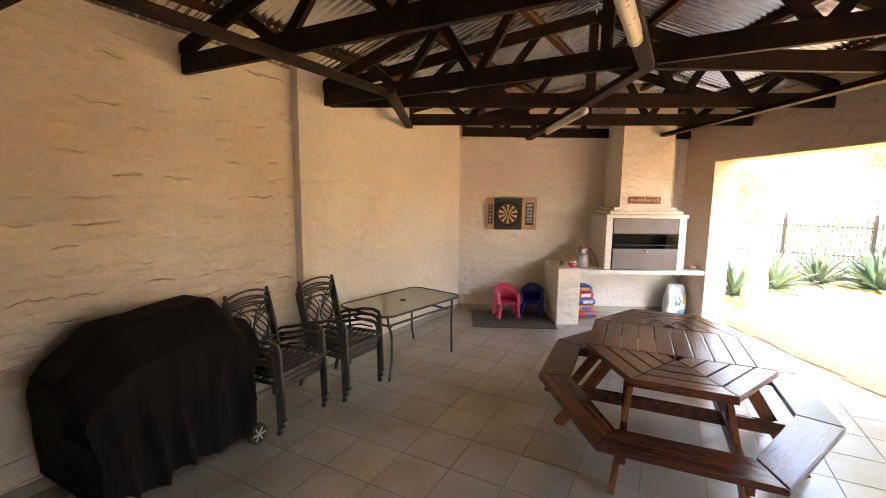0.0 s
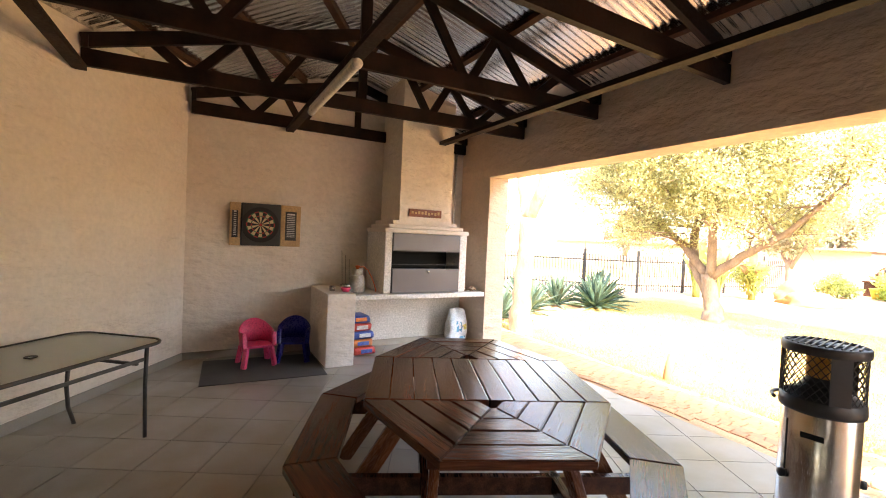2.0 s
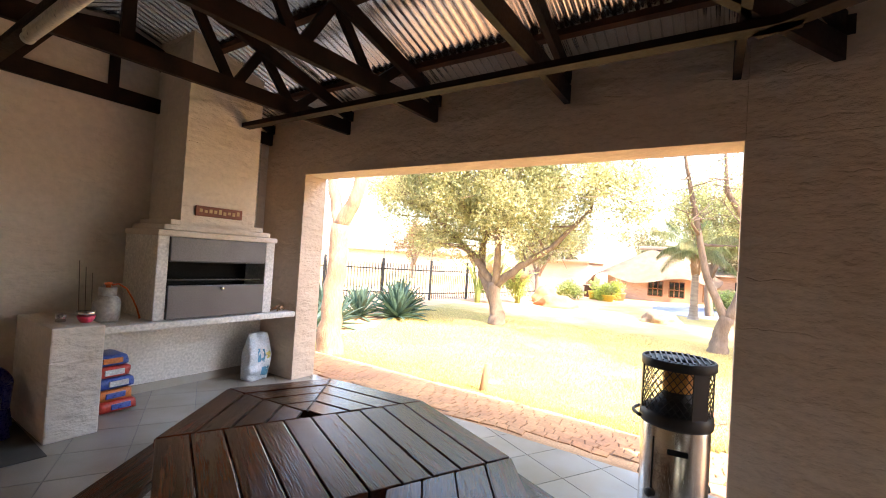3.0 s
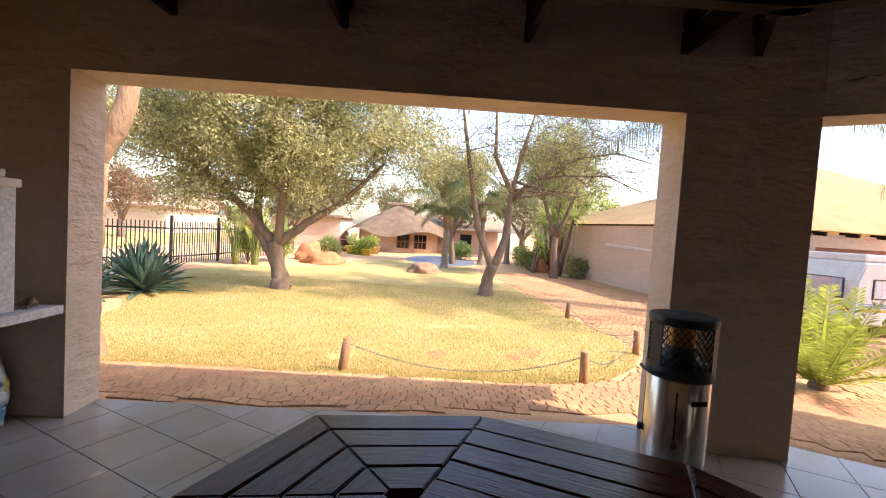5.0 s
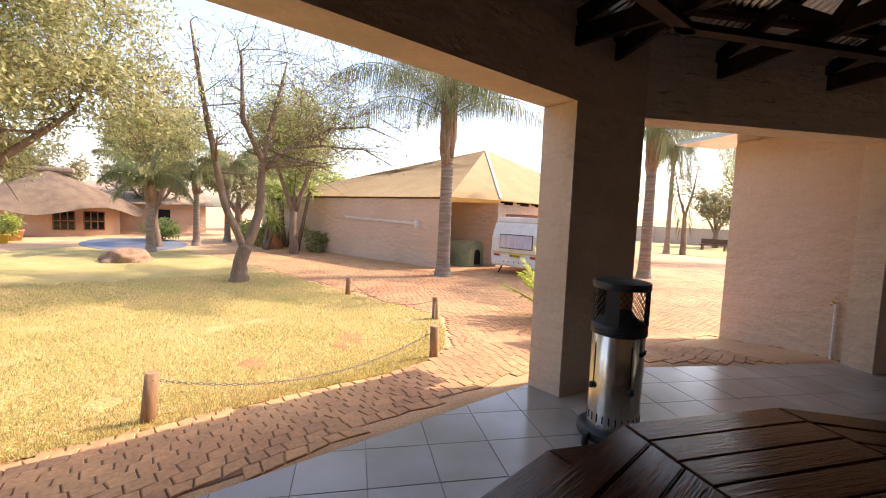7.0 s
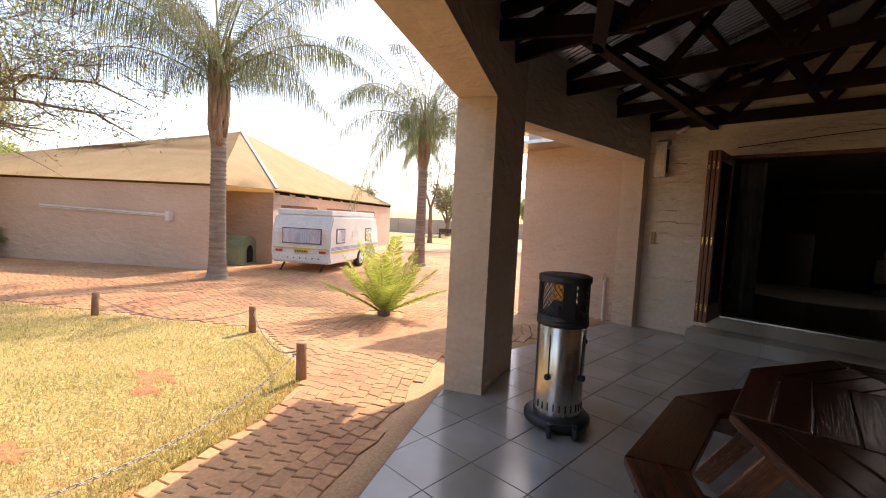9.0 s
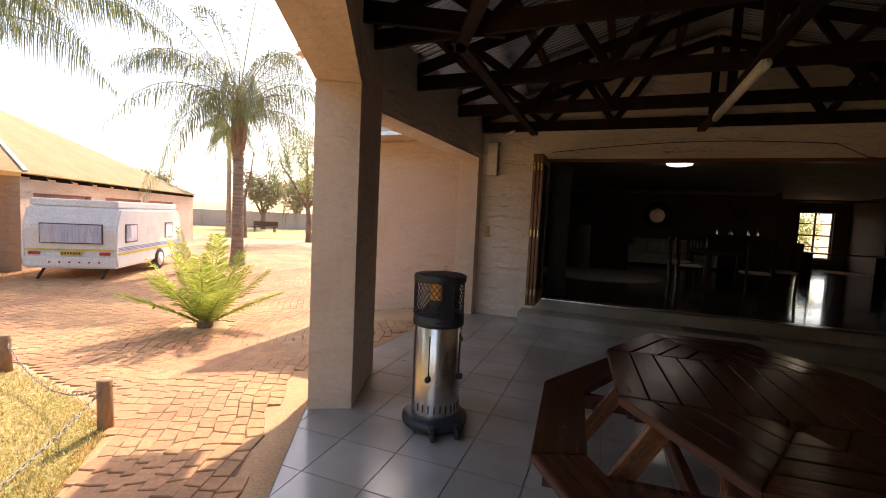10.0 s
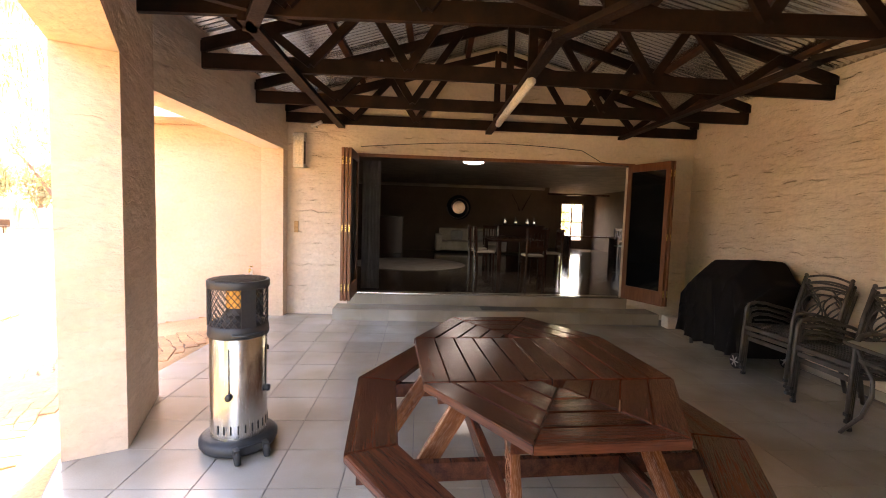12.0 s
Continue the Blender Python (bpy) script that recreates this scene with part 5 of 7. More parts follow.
# ---- plants and garden ----
BARK = material("grey_brown_bark", (0.23, 0.16, 0.11), 0.95, 0, (0.15, 0.10, 0.07), 6, 40, 0.8, 0.02, (1, 1, 0.35))
PALEBARK = material("pale_bark", (0.34, 0.22, 0.135), 0.95, 0, (0.22, 0.135, 0.08), 5, 30, 0.8, 0.02, (1, 1, 0.4))
PALMBARK = material("ringed_palm_bark", (0.30, 0.25, 0.20), 0.95, 0, (0.20, 0.16, 0.13), 4, 40, 0.5, 0.01, (0.4, 0.4, 3))


def leaf_material(name, a, b):
    m = material(name, a, 0.6, 0, b, 0.8, 12, 0.1, 0.002, per_piece=0.35)
    bs = m.node_tree.nodes["Principled BSDF"]
    nt = m.node_tree
    tr = nt.nodes.new("ShaderNodeBsdfTranslucent")
    mx = nt.nodes.new("ShaderNodeMixShader")
    mx.inputs[0].default_value = 0.5
    src = bs.inputs["Base Color"].links[0].from_socket
    nt.links.new(src, tr.inputs["Color"])
    nt.links.new(bs.outputs[0], mx.inputs[1])
    nt.links.new(tr.outputs[0], mx.inputs[2])
    nt.links.new(mx.outputs[0], nt.nodes["Material Output"].inputs["Surface"])
    return m


OLIVE = leaf_material("olive_leaf", (0.45, 0.42, 0.20), (0.33, 0.34, 0.15))
FRESH = leaf_material("fresh_leaf", (0.40, 0.44, 0.14), (0.29, 0.34, 0.11))
PALML = leaf_material("palm_leaf", (0.14, 0.18, 0.075), (0.23, 0.22, 0.09))
AGAVEL = leaf_material("agave_leaf", (0.14, 0.22, 0.16), (0.10, 0.17, 0.12))
CYCL = leaf_material("cycad_leaf", (0.44, 0.49, 0.09), (0.31, 0.37, 0.07))
DRY = leaf_material("dry_leaf", (0.30, 0.19, 0.10), (0.22, 0.13, 0.07))
FARGREEN = leaf_material("far_foliage", (0.24, 0.26, 0.13), (0.32, 0.27, 0.17))
rng = random.Random(7)


def rv():
    while True:
        v = Vector((rng.uniform(-1, 1), rng.uniform(-1, 1), rng.uniform(-1, 1)))
        if 0.01 < v.length < 1:
            return v


def leaf_mesh(name, centres, mat_size, count, droop=0.3, shape=5.0):
    """Many small folded leaves round the given centres (place, radius)."""
    verts, faces = [], []
    for c, r in centres:
        for _ in range(count):
            p = c + rv() * r
            d = rv().normalized()
            d.z -= droop
            d.normalize()
            s = d.cross(rv()).normalized()
            ln = mat_size * rng.uniform(0.7, 1.4)
            w = ln / shape
            i = len(verts)
            verts += [p, p + d * ln * 0.5 + s * w, p + d * ln, p + d * ln * 0.5 - s * w]
            faces.append((i, i + 1, i + 2, i + 3))
    me = bpy.data.meshes.new(name)
    me.from_pydata([tuple(v) for v in verts], [], faces)
    return me


def bend(a, b, k, n=6):
    a, b = Vector(a), Vector(b)
    mid = (a + b) / 2 + rv() * k * (b - a).length
    return [a * (1 - t) ** 2 + mid * 2 * t * (1 - t) + b * t * t for t in (i / (n - 1) for i in range(n))]


def tree(name, label, base, limbs, crown, r0, n_clumps, leaf, per, clump_r, bark, leafmat, twig=0.012, shell=0.55):
    """limbs: polylines from the ground up with radii; crown: centre, half sizes."""
    t = thing(name, label, "tree")
    bm = bmesh.new()
    joints = []
    for pts, radii in limbs:
        pts = [Vector(p) for p in pts]
        fine, fr = [], []
        for i in range(len(pts) - 1):
            for k in range(5):
                f = k / 5
                fine.append(pts[i].lerp(pts[i + 1], f) + rv() * radii[i] * 0.18)
                fr.append(radii[i] + (radii[i + 1] - radii[i]) * f)
        fine.append(pts[-1])
        fr.append(radii[-1])
        tube(fine, 0, 10, bm, fr)
        joints += list(zip(fine, fr))[len(fine) // 3:]
    centre, half = Vector(crown[0]), Vector(crown[1])
    clumps = []
    grown = list(joints)
    for _ in range(n_clumps):
        d = rv().normalized()
        f = rng.uniform(shell, 1.0)
        p = centre + Vector((d.x * half.x, d.y * half.y, d.z * half.z)) * f
        near = min(rng.sample(grown, min(60, len(grown))), key=lambda q: (q[0] - p).length + (0 if q[0].z < p.z + 0.3 else 1.5))
        pts = bend(near[0], p, 0.16)
        ra = min(near[1] * 0.7, 0.05)
        tube(pts, 0, 5, bm, [max(twig * 0.4, ra * (1 - i / 6)) for i in range(len(pts))])
        grown += [(q, ra * 0.6) for q in pts[2:5]]
        clumps.append((p, clump_r * rng.uniform(0.6, 1.2)))
        clumps.append((pts[4], clump_r * 0.7))
        for _ in range(2):
            e = p + rv() * clump_r * 1.3
            tube(bend(pts[3], e, 0.1, 4), 0, 4, bm, [twig, twig * 0.8, twig * 0.6, twig * 0.3])
    part("trunk", bm, bark, t, soft=True)
    if per:
        part("crown", leaf_mesh("crown", clumps, leaf, per), leafmat, t)
    return t


g = -0.31
tree("olive_tree", "broad grey-green olive tree on the lawn", None,
     [([(12.95, 7.78, g - 0.1), (12.95, 7.88, 0.2), (12.9, 7.97, 0.95)], [0.30, 0.20, 0.18]),
      ([(12.9, 7.95, 0.85), (12.9, 8.7, 1.7), (12.8, 9.6, 2.5), (12.6, 10.8, 3.4)], [0.13, 0.10, 0.075, 0.04]),
      ([(12.9, 7.9, 0.9), (13.0, 7.2, 1.5), (13.1, 6.3, 2.1), (13.0, 5.2, 3.2)], [0.14, 0.11, 0.08, 0.04]),
      ([(12.9, 7.92, 0.35), (13.0, 8.45, 1.2), (13.2, 8.6, 2.0), (13.3, 8.3, 3.2), (13.2, 8.2, 4.6)], [0.15, 0.13, 0.11, 0.08, 0.04]),
      ([(12.9, 7.9, 0.9), (12.5, 7.7, 2.0), (12.2, 7.5, 3.2), (11.9, 7.4, 4.4)], [0.13, 0.1, 0.07, 0.03])],
     ((12.9, 8.3, 4.2), (3.5, 5.0, 2.6)), 0.3, 470, 0.085, 170, 0.6, BARK, OLIVE, 0.012, 0.35)
tree("bare_tree", "half-bare slender tree with a forked trunk", None,
     [([(13.8, 2.12, g - 0.1), (13.8, 2.10, 0.15), (13.8, 1.95, 0.6)], [0.26, 0.17, 0.16]),
      ([(13.8, 1.98, 0.5), (13.8, 2.45, 1.6), (13.8, 2.70, 2.9), (13.7, 3.0, 4.4), (13.6, 3.2, 5.6)], [0.10, 0.085, 0.07, 0.05, 0.02]),
      ([(13.8, 1.93, 0.55), (13.85, 1.62, 1.4), (13.9, 1.55, 2.6), (13.9, 1.3, 3.8), (14.0, 0.9, 5.4)], [0.13, 0.11, 0.09, 0.06, 0.02]),
      ([(13.9, 1.55, 2.5), (14.0, 0.8, 3.2), (14.1, -0.4, 3.9), (13.9, -1.5, 4.1), (13.7, -2.6, 3.8)], [0.09, 0.06, 0.04, 0.025, 0.01]),
      ([(14.0, 0.8, 3.2), (13.6, 0.1, 3.3), (13.2, -1.0, 3.3), (13.0, -1.9, 2.9)], [0.05, 0.035, 0.02, 0.01]),
      ([(13.9, 1.5, 2.7), (13.6, 2.1, 3.7), (13.4, 2.2, 5.2)], [0.08, 0.06, 0.02])],
     ((13.7, 0.6, 4.2), (2.5, 3.7, 2.0)), 0.3, 520, 0.07, 7, 0.55, BARK, FRESH, 0.007, 0.2)
tree("front_tree", "pale forked tree trunk beside the pier", None,
     [([(6.25, 7.78, -0.35), (6.25, 7.77, 0.4), (6.25, 7.74, 1.4), (6.25, 7.70, 2.1)], [0.26, 0.19, 0.165, 0.17]),
      ([(6.25, 7.70, 2.0), (6.3, 7.98, 2.7), (6.3, 8.25, 3.6), (6.3, 8.5, 5.0)], [0.12, 0.10, 0.08, 0.05]),
      ([(6.25, 7.70, 2.05), (6.3, 7.42, 2.6), (6.3, 7.2, 3.4), (6.4, 6.8, 5.2)], [0.14, 0.12, 0.09, 0.05])],
     ((6.4, 8.3, 6.4), (2.2, 2.4, 1.3)), 0.2, 60, 0.10, 60, 0.45, PALEBARK, OLIVE)


def frond(bm, base, heading, length, rise, sag, n=34, leaf=0.42, hang=0.75, width=0.028):
    """A feather leaf: midrib with paired drooping leaflets."""
    h = Vector((math.cos(heading), math.sin(heading), 0))
    pts = []
    for i in range(n + 1):
        f = i / n
        pts.append(Vector(base) + h * length * (f - 0.12 * f * f) + Vector((0, 0, rise * f - sag * f * f)))
    verts, faces = bm
    side = Vector((-h.y, h.x, 0))

    def quad(a, b, c, d):
        i = len(verts)
        verts.extend([tuple(a), tuple(b), tuple(c), tuple(d)])
        faces.append((i, i + 1, i + 2, i + 3))
    for a, b, f in zip(pts, pts[1:], range(n)):
        w = 0.02 * (1 - f / n) + 0.005
        quad(a - side * w, b - side * w, b + side * w, a + side * w)
        up = Vector((0, 0, w))
        quad(a - up, b - up, b + up, a + up)
    for i in range(3, n + 1):
        f = i / n
        ln = leaf * (0.55 + 0.9 * math.sin(math.pi * min(1, f * 0.9 + 0.08)))
        fwd = (pts[i] - pts[i - 1]).normalized()
        for s in (-1, 1):
            for rep in range(3):
                p = pts[i - 1].lerp(pts[i], rep / 3)
                d = (side * s * (0.9 + rng.uniform(-0.1, 0.1)) + fwd * 0.55 + Vector((0, 0, rng.uniform(-0.25, 0.35) - hang * 0.3))).normalized()
                e = p + d * ln * (0.6 - 0.2 * (hang > 0.5))
                tip = e + (d * 0.45 + Vector((0, 0, -hang))).normalized() * ln * (0.5 + 0.35 * (hang > 0.5))
                wv = fwd.cross(d).cross(d).normalized() * width
                quad(p - wv * 0.5, e - wv, tip, e + wv)


def palm(name, label, base, height, r0, r1, shaft, n, length, leafsize, seed, droop=0.0):
    t = thing(name, label, "palm tree")
    x, y, z = base
    prof, k = [], 0
    while k * 0.11 < height:
        f = k * 0.11 / height
        r = r0 + (r1 - r0) * f + 0.10 * math.exp(-f * 14)
        prof += [(r + 0.012, k * 0.11), (r - 0.006, k * 0.11 + 0.085), (r - 0.006, k * 0.11 + 0.10)]
        k += 1
    prof = [(0, 0)] + prof + [(0, height)]
    part("trunk", lathe(prof, 20), PALMBARK, t, m=Matrix.Translation((x, y, z)), soft=True)
    bm = bmesh.new()
    for q in range(22):
        a = q * 2.4
        hh = height - 0.1 + 0.055 * shaft / 1.5 * q
        rr = r1 * 1.0
        tube([(x + rr * math.cos(a) * 0.7, y + rr * math.sin(a) * 0.7, z + hh - 0.35), (x + rr * 1.12 * math.cos(a), y + rr * 1.12 * math.sin(a), z + hh), (x + rr * 1.3 * math.cos(a), y + rr * 1.3 * math.sin(a), z + hh + shaft * 0.5)], 0, 6, bm, [0.085, 0.075, 0.025])
    part("crown_shaft", bm, PALEBARK, t, soft=True)
    for q in range(n):
        data = ([], [])
        a = q * 2.39996 + seed
        lvl = q / n
        frond(data, (x, y, z + height + shaft * (0.45 + 0.5 * (1 - lvl))), a, length * rng.uniform(0.85, 1.1), length * (1.45 - 0.75 * lvl), length * (0.70 + (0.5 + droop) * lvl), 52, leafsize, 1.5, 0.008)
        me = bpy.data.meshes.new("frond")
        me.from_pydata(data[0], [], data[1])
        part("frond", me, PALML, t)
    return t


palm("queen_palm", "tall queen palm with ringed grey trunk", (12.40, -3.40, g - 0.1), 3.85, 0.20, 0.17, 2.1, 23, 4.1, 0.72, 0.4, -0.38)
palm("queen_palm", "queen palm with arching feathery fronds", (9.10, -9.65, g - 0.1), 4.1, 0.19, 0.15, 1.5, 22, 4.0, 0.74, 2.1, 0.30)
palm("garden_palm", "slender palm near the thatched house", (21.9, 3.1, g - 0.1), 2.4, 0.16, 0.12, 0.5, 13, 1.9, 0.35, 1.0)
palm("garden_palm", "slender palm in the shrub bed", (25.0, 1.0, g - 0.1), 2.9, 0.15, 0.11, 0.5, 12, 1.9, 0.35, 0.2)
palm("garden_palm", "slender palm behind the drive", (27.0, -0.8, g - 0.1), 3.4, 0.15, 0.11, 0.5, 12, 1.9, 0.35, 1.7)
palm("garden_palm", "tall thin palm beyond the parked caravan", (14.33, -24.0, g - 0.1), 6.2, 0.15, 0.12, 0.9, 14, 1.9, 0.55, 0.9, 0.9)

# cycad
cy = thing("cycad", "bright green cycad in a sandy bed", "cycad")
for q in range(18):
    data = ([], [])
    a = q * 2.39996
    lv = q / 18
    frond(data, (6.97, -1.68, -0.28), a, 0.45 + 0.95 * lv, 1.60 - 0.85 * lv, 0.10 + 0.16 * lv, 24, 0.17, 0.05, 0.009)
    me = bpy.data.meshes.new("frond")
    me.from_pydata(data[0], [], data[1])
    part("frond", me, CYCL, cy)
part("stem", lathe([(0, -0.1), (0.10, -0.1), (0.12, 0.05), (0.08, 0.12), (0, 0.14)], 14), BARK, cy, m=Matrix.Translation((6.97, -1.68, -0.3)), soft=True)


def agave(x, y, z, size, n):
    t = thing("agave", "grey-green spiky agave rosette", "agave", group="agaves by the fence")
    for q in range(n):
        a = q * 2.39996 + x
        lv = (q + 0.5) / n
        el = radians(80 - 78 * lv)
        h = Vector((math.cos(a), math.sin(a), 0))
        s = Vector((-h.y, h.x, 0))
        ln = size * rng.uniform(0.85, 1.1)
        bm = bmesh.new()
        prev = None
        for i in range(6):
            f = i / 5
            w = 0.055 * size * (0.6 + 1.2 * f) * (1 - f ** 3) + 0.001
            p = Vector((x, y, z + 0.05)) + h * ln * f * math.cos(el) + Vector((0, 0, ln * f * math.sin(el) - 0.14 * ln * f * f * (lv + 0.2)))
            up = (Vector((0, 0, 1)) * math.cos(el) - h * math.sin(el)) * 0.3 * w
            row = [bm.verts.new(p - s * w + up), bm.verts.new(p - up), bm.verts.new(p + s * w + up), bm.verts.new(p + up * 0.4)]
            if prev:
                for k in range(4):
                    bm.faces.new((prev[k], prev[(k + 1) % 4], row[(k + 1) % 4], row[k]))
            prev = row
        part("blade", bm, AGAVEL, t)
    return t


for x, y, s, n in ((11.2, 10.3, 1.15, 60), (12.0, 10.9, 1.25, 56), (10.3, 11.0, 1.05, 44), (8.6, 10.3, 1.0, 44), (7.1, 9.6, 1.0, 40), (9.4, 11.6, 1.1, 40)):
    agave(x, y, g, s, n)

def wild_banana(x, y, n, h):
    """Fan of long-stalked paddle leaves."""
    t = thing("wild_banana", "tall wild banana plant with paddle leaves", "banana plant", group="wild bananas by the fence")
    for q in range(n):
        a = q * 2.39996 + x
        lean = 0.25 + 0.5 * q / n
        hh = h * rng.uniform(0.65, 1.0)
        d = Vector((math.cos(a), math.sin(a), 0))
        s = Vector((-d.y, d.x, 0))
        stalk = [Vector((x, y, g - 0.05)) + d * (0.08 + lean * f * f * 0.6) + Vector((0, 0, hh * 0.62 * f)) for f in (0, 0.25, 0.5, 0.75, 1)]
        st = part("stalk", tube(stalk, 0, 6, None, [0.05, 0.04, 0.032, 0.026, 0.02]), FRESH, t, soft=True)
        bm = bmesh.new()
        prev = None
        for k in range(9):
            f = k / 8
            p = stalk[-1] + d * (0.5 * lean * f + 0.55 * f * f * lean) + Vector((0, 0, hh * 0.40 * f - 0.28 * hh * lean * f * f))
            w = 0.17 * math.sin(math.pi * min(1, 0.06 + 0.94 * f)) ** 0.6 * (1 - 0.3 * f) + 0.004
            row = [bm.verts.new(p - s * w + Vector((0, 0, w * 0.3))), bm.verts.new(p), bm.verts.new(p + s * w + Vector((0, 0, w * 0.3)))]
            if prev:
                bm.faces.new((prev[0], prev[1], row[1], row[0]))
                bm.faces.new((prev[1], prev[2], row[2], row[1]))
            prev = row
        part("paddle_leaf", bm, FRESH if q % 3 else DRY, st)


wild_banana(18.15, 11.34, 13, 2.9)
wild_banana(18.41, 10.70, 15, 2.6)
wild_banana(20.01, 10.20, 11, 2.3)

# yuccas in the bed by the shed
for x, y, h, k in ((21.0, -2.2, 2.4, 3), (23.5, -2.6, 2.0, 3), (22.4, -1.3, 1.3, 2), (25.5, -2.8, 2.6, 3)):
    t = thing("yucca", "tall yucca with spiky green heads", "yucca", group="yuccas in the bed")
    for q in range(k):
        a = q * 2.1 + x
        top = Vector((x + 0.5 * math.cos(a), y + 0.5 * math.sin(a), g + h + 0.35 * q))
        part("stem", tube(bend((x + 0.1 * q, y, g - 0.1), top, 0.08), 0, 8, None, [0.12, 0.10, 0.09, 0.08, 0.07, 0.07]), BARK, t, soft=True)
        verts, faces = [], []
        for i in range(80):
            d = rv().normalized()
            d.z = d.z * 0.8 + 0.15
            s = d.cross(Vector((0.2, 0.1, 1))).normalized() * 0.035
            i0 = len(verts)
            e = top + d * 0.45
            verts += [tuple(top - s), tuple(e - s), tuple(top + d * 0.95 - Vector((0, 0, 0.12))), tuple(e + s), tuple(top + s)]
            faces.append((i0, i0 + 1, i0 + 2, i0 + 3, i0 + 4))
        me = bpy.data.meshes.new("leaf_head")
        me.from_pydata(verts, [], faces)
        part("leaf_head", me, FRESH, t)


def shrub(x, y, r, h, mat, label, per=160, name="shrub"):
    cl = [(Vector((x + rng.uniform(-r, r) * 0.7, y + rng.uniform(-r, r) * 0.7, g + h * rng.uniform(0.25, 0.85))), r * 0.5) for _ in range(14)]
    t = thing(name, label, "shrub", group="garden shrubs")
    part("foliage", leaf_mesh("foliage", cl, 0.14, per), mat, t)
    bm = bmesh.new()
    for c, _ in cl[:7]:
        tube(bend((x, y, g - 0.05), c, 0.1), 0.015, 5, bm)
    part("stems", bm, BARK, t)


for x, y, r, h, mat in ((20.2, 10.4, 0.7, 1.6, FRESH), (19.0, 11.2, 0.6, 1.8, FRESH), (26, 9.5, 0.7, 1.0, FRESH), (24.2, -1.5, 0.8, 1.2, FRESH), (26.2, -2.0, 0.9, 1.0, OLIVE), (28.2, 2.0, 0.8, 1.0, FRESH), (20.6, -2.9, 0.5, 0.9, OLIVE), (27.5, 7.8, 0.7, 1.1, CYCL)):
    shrub(x, y, r, h, mat, "leafy green garden shrub")

# greenery behind the far window; all three cut the room's daylight, the last is unseen
for u, v, r, h in ((9.2, -15.4, 1.3, 2.9), (8.3, -16.2, 1.2, 2.5), (12.4, -5.9, 1.2, 2.9)):
    shrub(*A(u, v), r, h, FRESH, "tall leafy shrub outside the house window", 420)

# background trees, one thing each
for k, (x, y, s, mat) in enumerate(((30, 13, 1.0, FARGREEN), (38, 14, 1.3, FARGREEN), (27, -5, 1.1, FRESH), (33, -3, 1.3, FARGREEN), (36, 1.5, 1.2, FARGREEN), (40, -8, 1.4, FARGREEN), (46, 8, 1.4, FARGREEN), (22, -30, 1.0, FARGREEN), (16, -38, 1.2, FARGREEN), (5.5, -22, 0.9, FRESH), (30, 24, 1.1, DRY), (42, 32, 1.3, DRY), (24, 34, 1.2, DRY), (50, 20, 1.3, FARGREEN), (14, -44, 1.2, FARGREEN))):
    tree("background_tree", "distant spreading garden tree" if mat is not DRY else "distant dry bushveld tree", None,
         [([(x, y, g - 0.2), (x, y + 0.1, g + 1.2 * s), (x + 0.2, y, g + 2.2 * s)], [0.22 * s, 0.15 * s, 0.10 * s]),
          ([(x, y, g + 1.0 * s), (x + 0.5 * s, y + 0.9 * s, g + 2.4 * s)], [0.12 * s, 0.05 * s]), ([(x, y, g + 1.1 * s), (x - 0.4 * s, y - 0.9 * s, g + 2.5 * s)], [0.12 * s, 0.05 * s])],
         ((x, y, g + 3.1 * s), (1.9 * s, 2.3 * s, 1.4 * s)), 0.2, 46, 0.22 * s, 50 if mat is not DRY else 22, 0.6 * s, BARK, mat, 0.02, 0.3)

tree("thin_bare_tree", "thin leafless tree beyond the paving", None,
     [([(13.45, -24.3, g - 0.2), (13.45, -24.2, 1.4), (13.5, -24.3, 2.4)], [0.20, 0.14, 0.11]),
      ([(13.5, -24.3, 2.2), (13.1, -24.2, 3.6), (12.9, -24.2, 5.3)], [0.09, 0.06, 0.02]),
      ([(13.5, -24.3, 2.2), (14.0, -24.4, 3.5), (14.3, -24.4, 4.9)], [0.09, 0.06, 0.02])],
     ((13.5, -24.3, 4.2), (1.4, 1.4, 1.7)), 0.2, 90, 0.05, 0, 0.5, BARK, DRY, 0.014, 0.3)

for x, y, z in ((24.4, 2.6, 4.4), (20.0, -1.7, 4.6)):
    tree("garden_tree", "leafy grey-green garden tree behind the lawn", None,
         [([(x, y, g - 0.2), (x, y + 0.1, g + 1.3), (x + 0.1, y, g + 2.4)], [0.20, 0.14, 0.11]),
          ([(x, y, g + 1.6), (x + 0.4, y + 1.0, z - 0.4), (x + 0.4, y + 1.5, z + 0.8)], [0.10, 0.06, 0.02]),
          ([(x, y, g + 1.8), (x - 0.3, y - 0.9, z - 0.2), (x - 0.2, y - 1.4, z + 0.9)], [0.10, 0.06, 0.02])],
         ((x, y, z), (2.0, 2.3, 1.9)), 0.2, 150, 0.12, 70, 0.5, BARK, OLIVE, 0.010, 0.25)
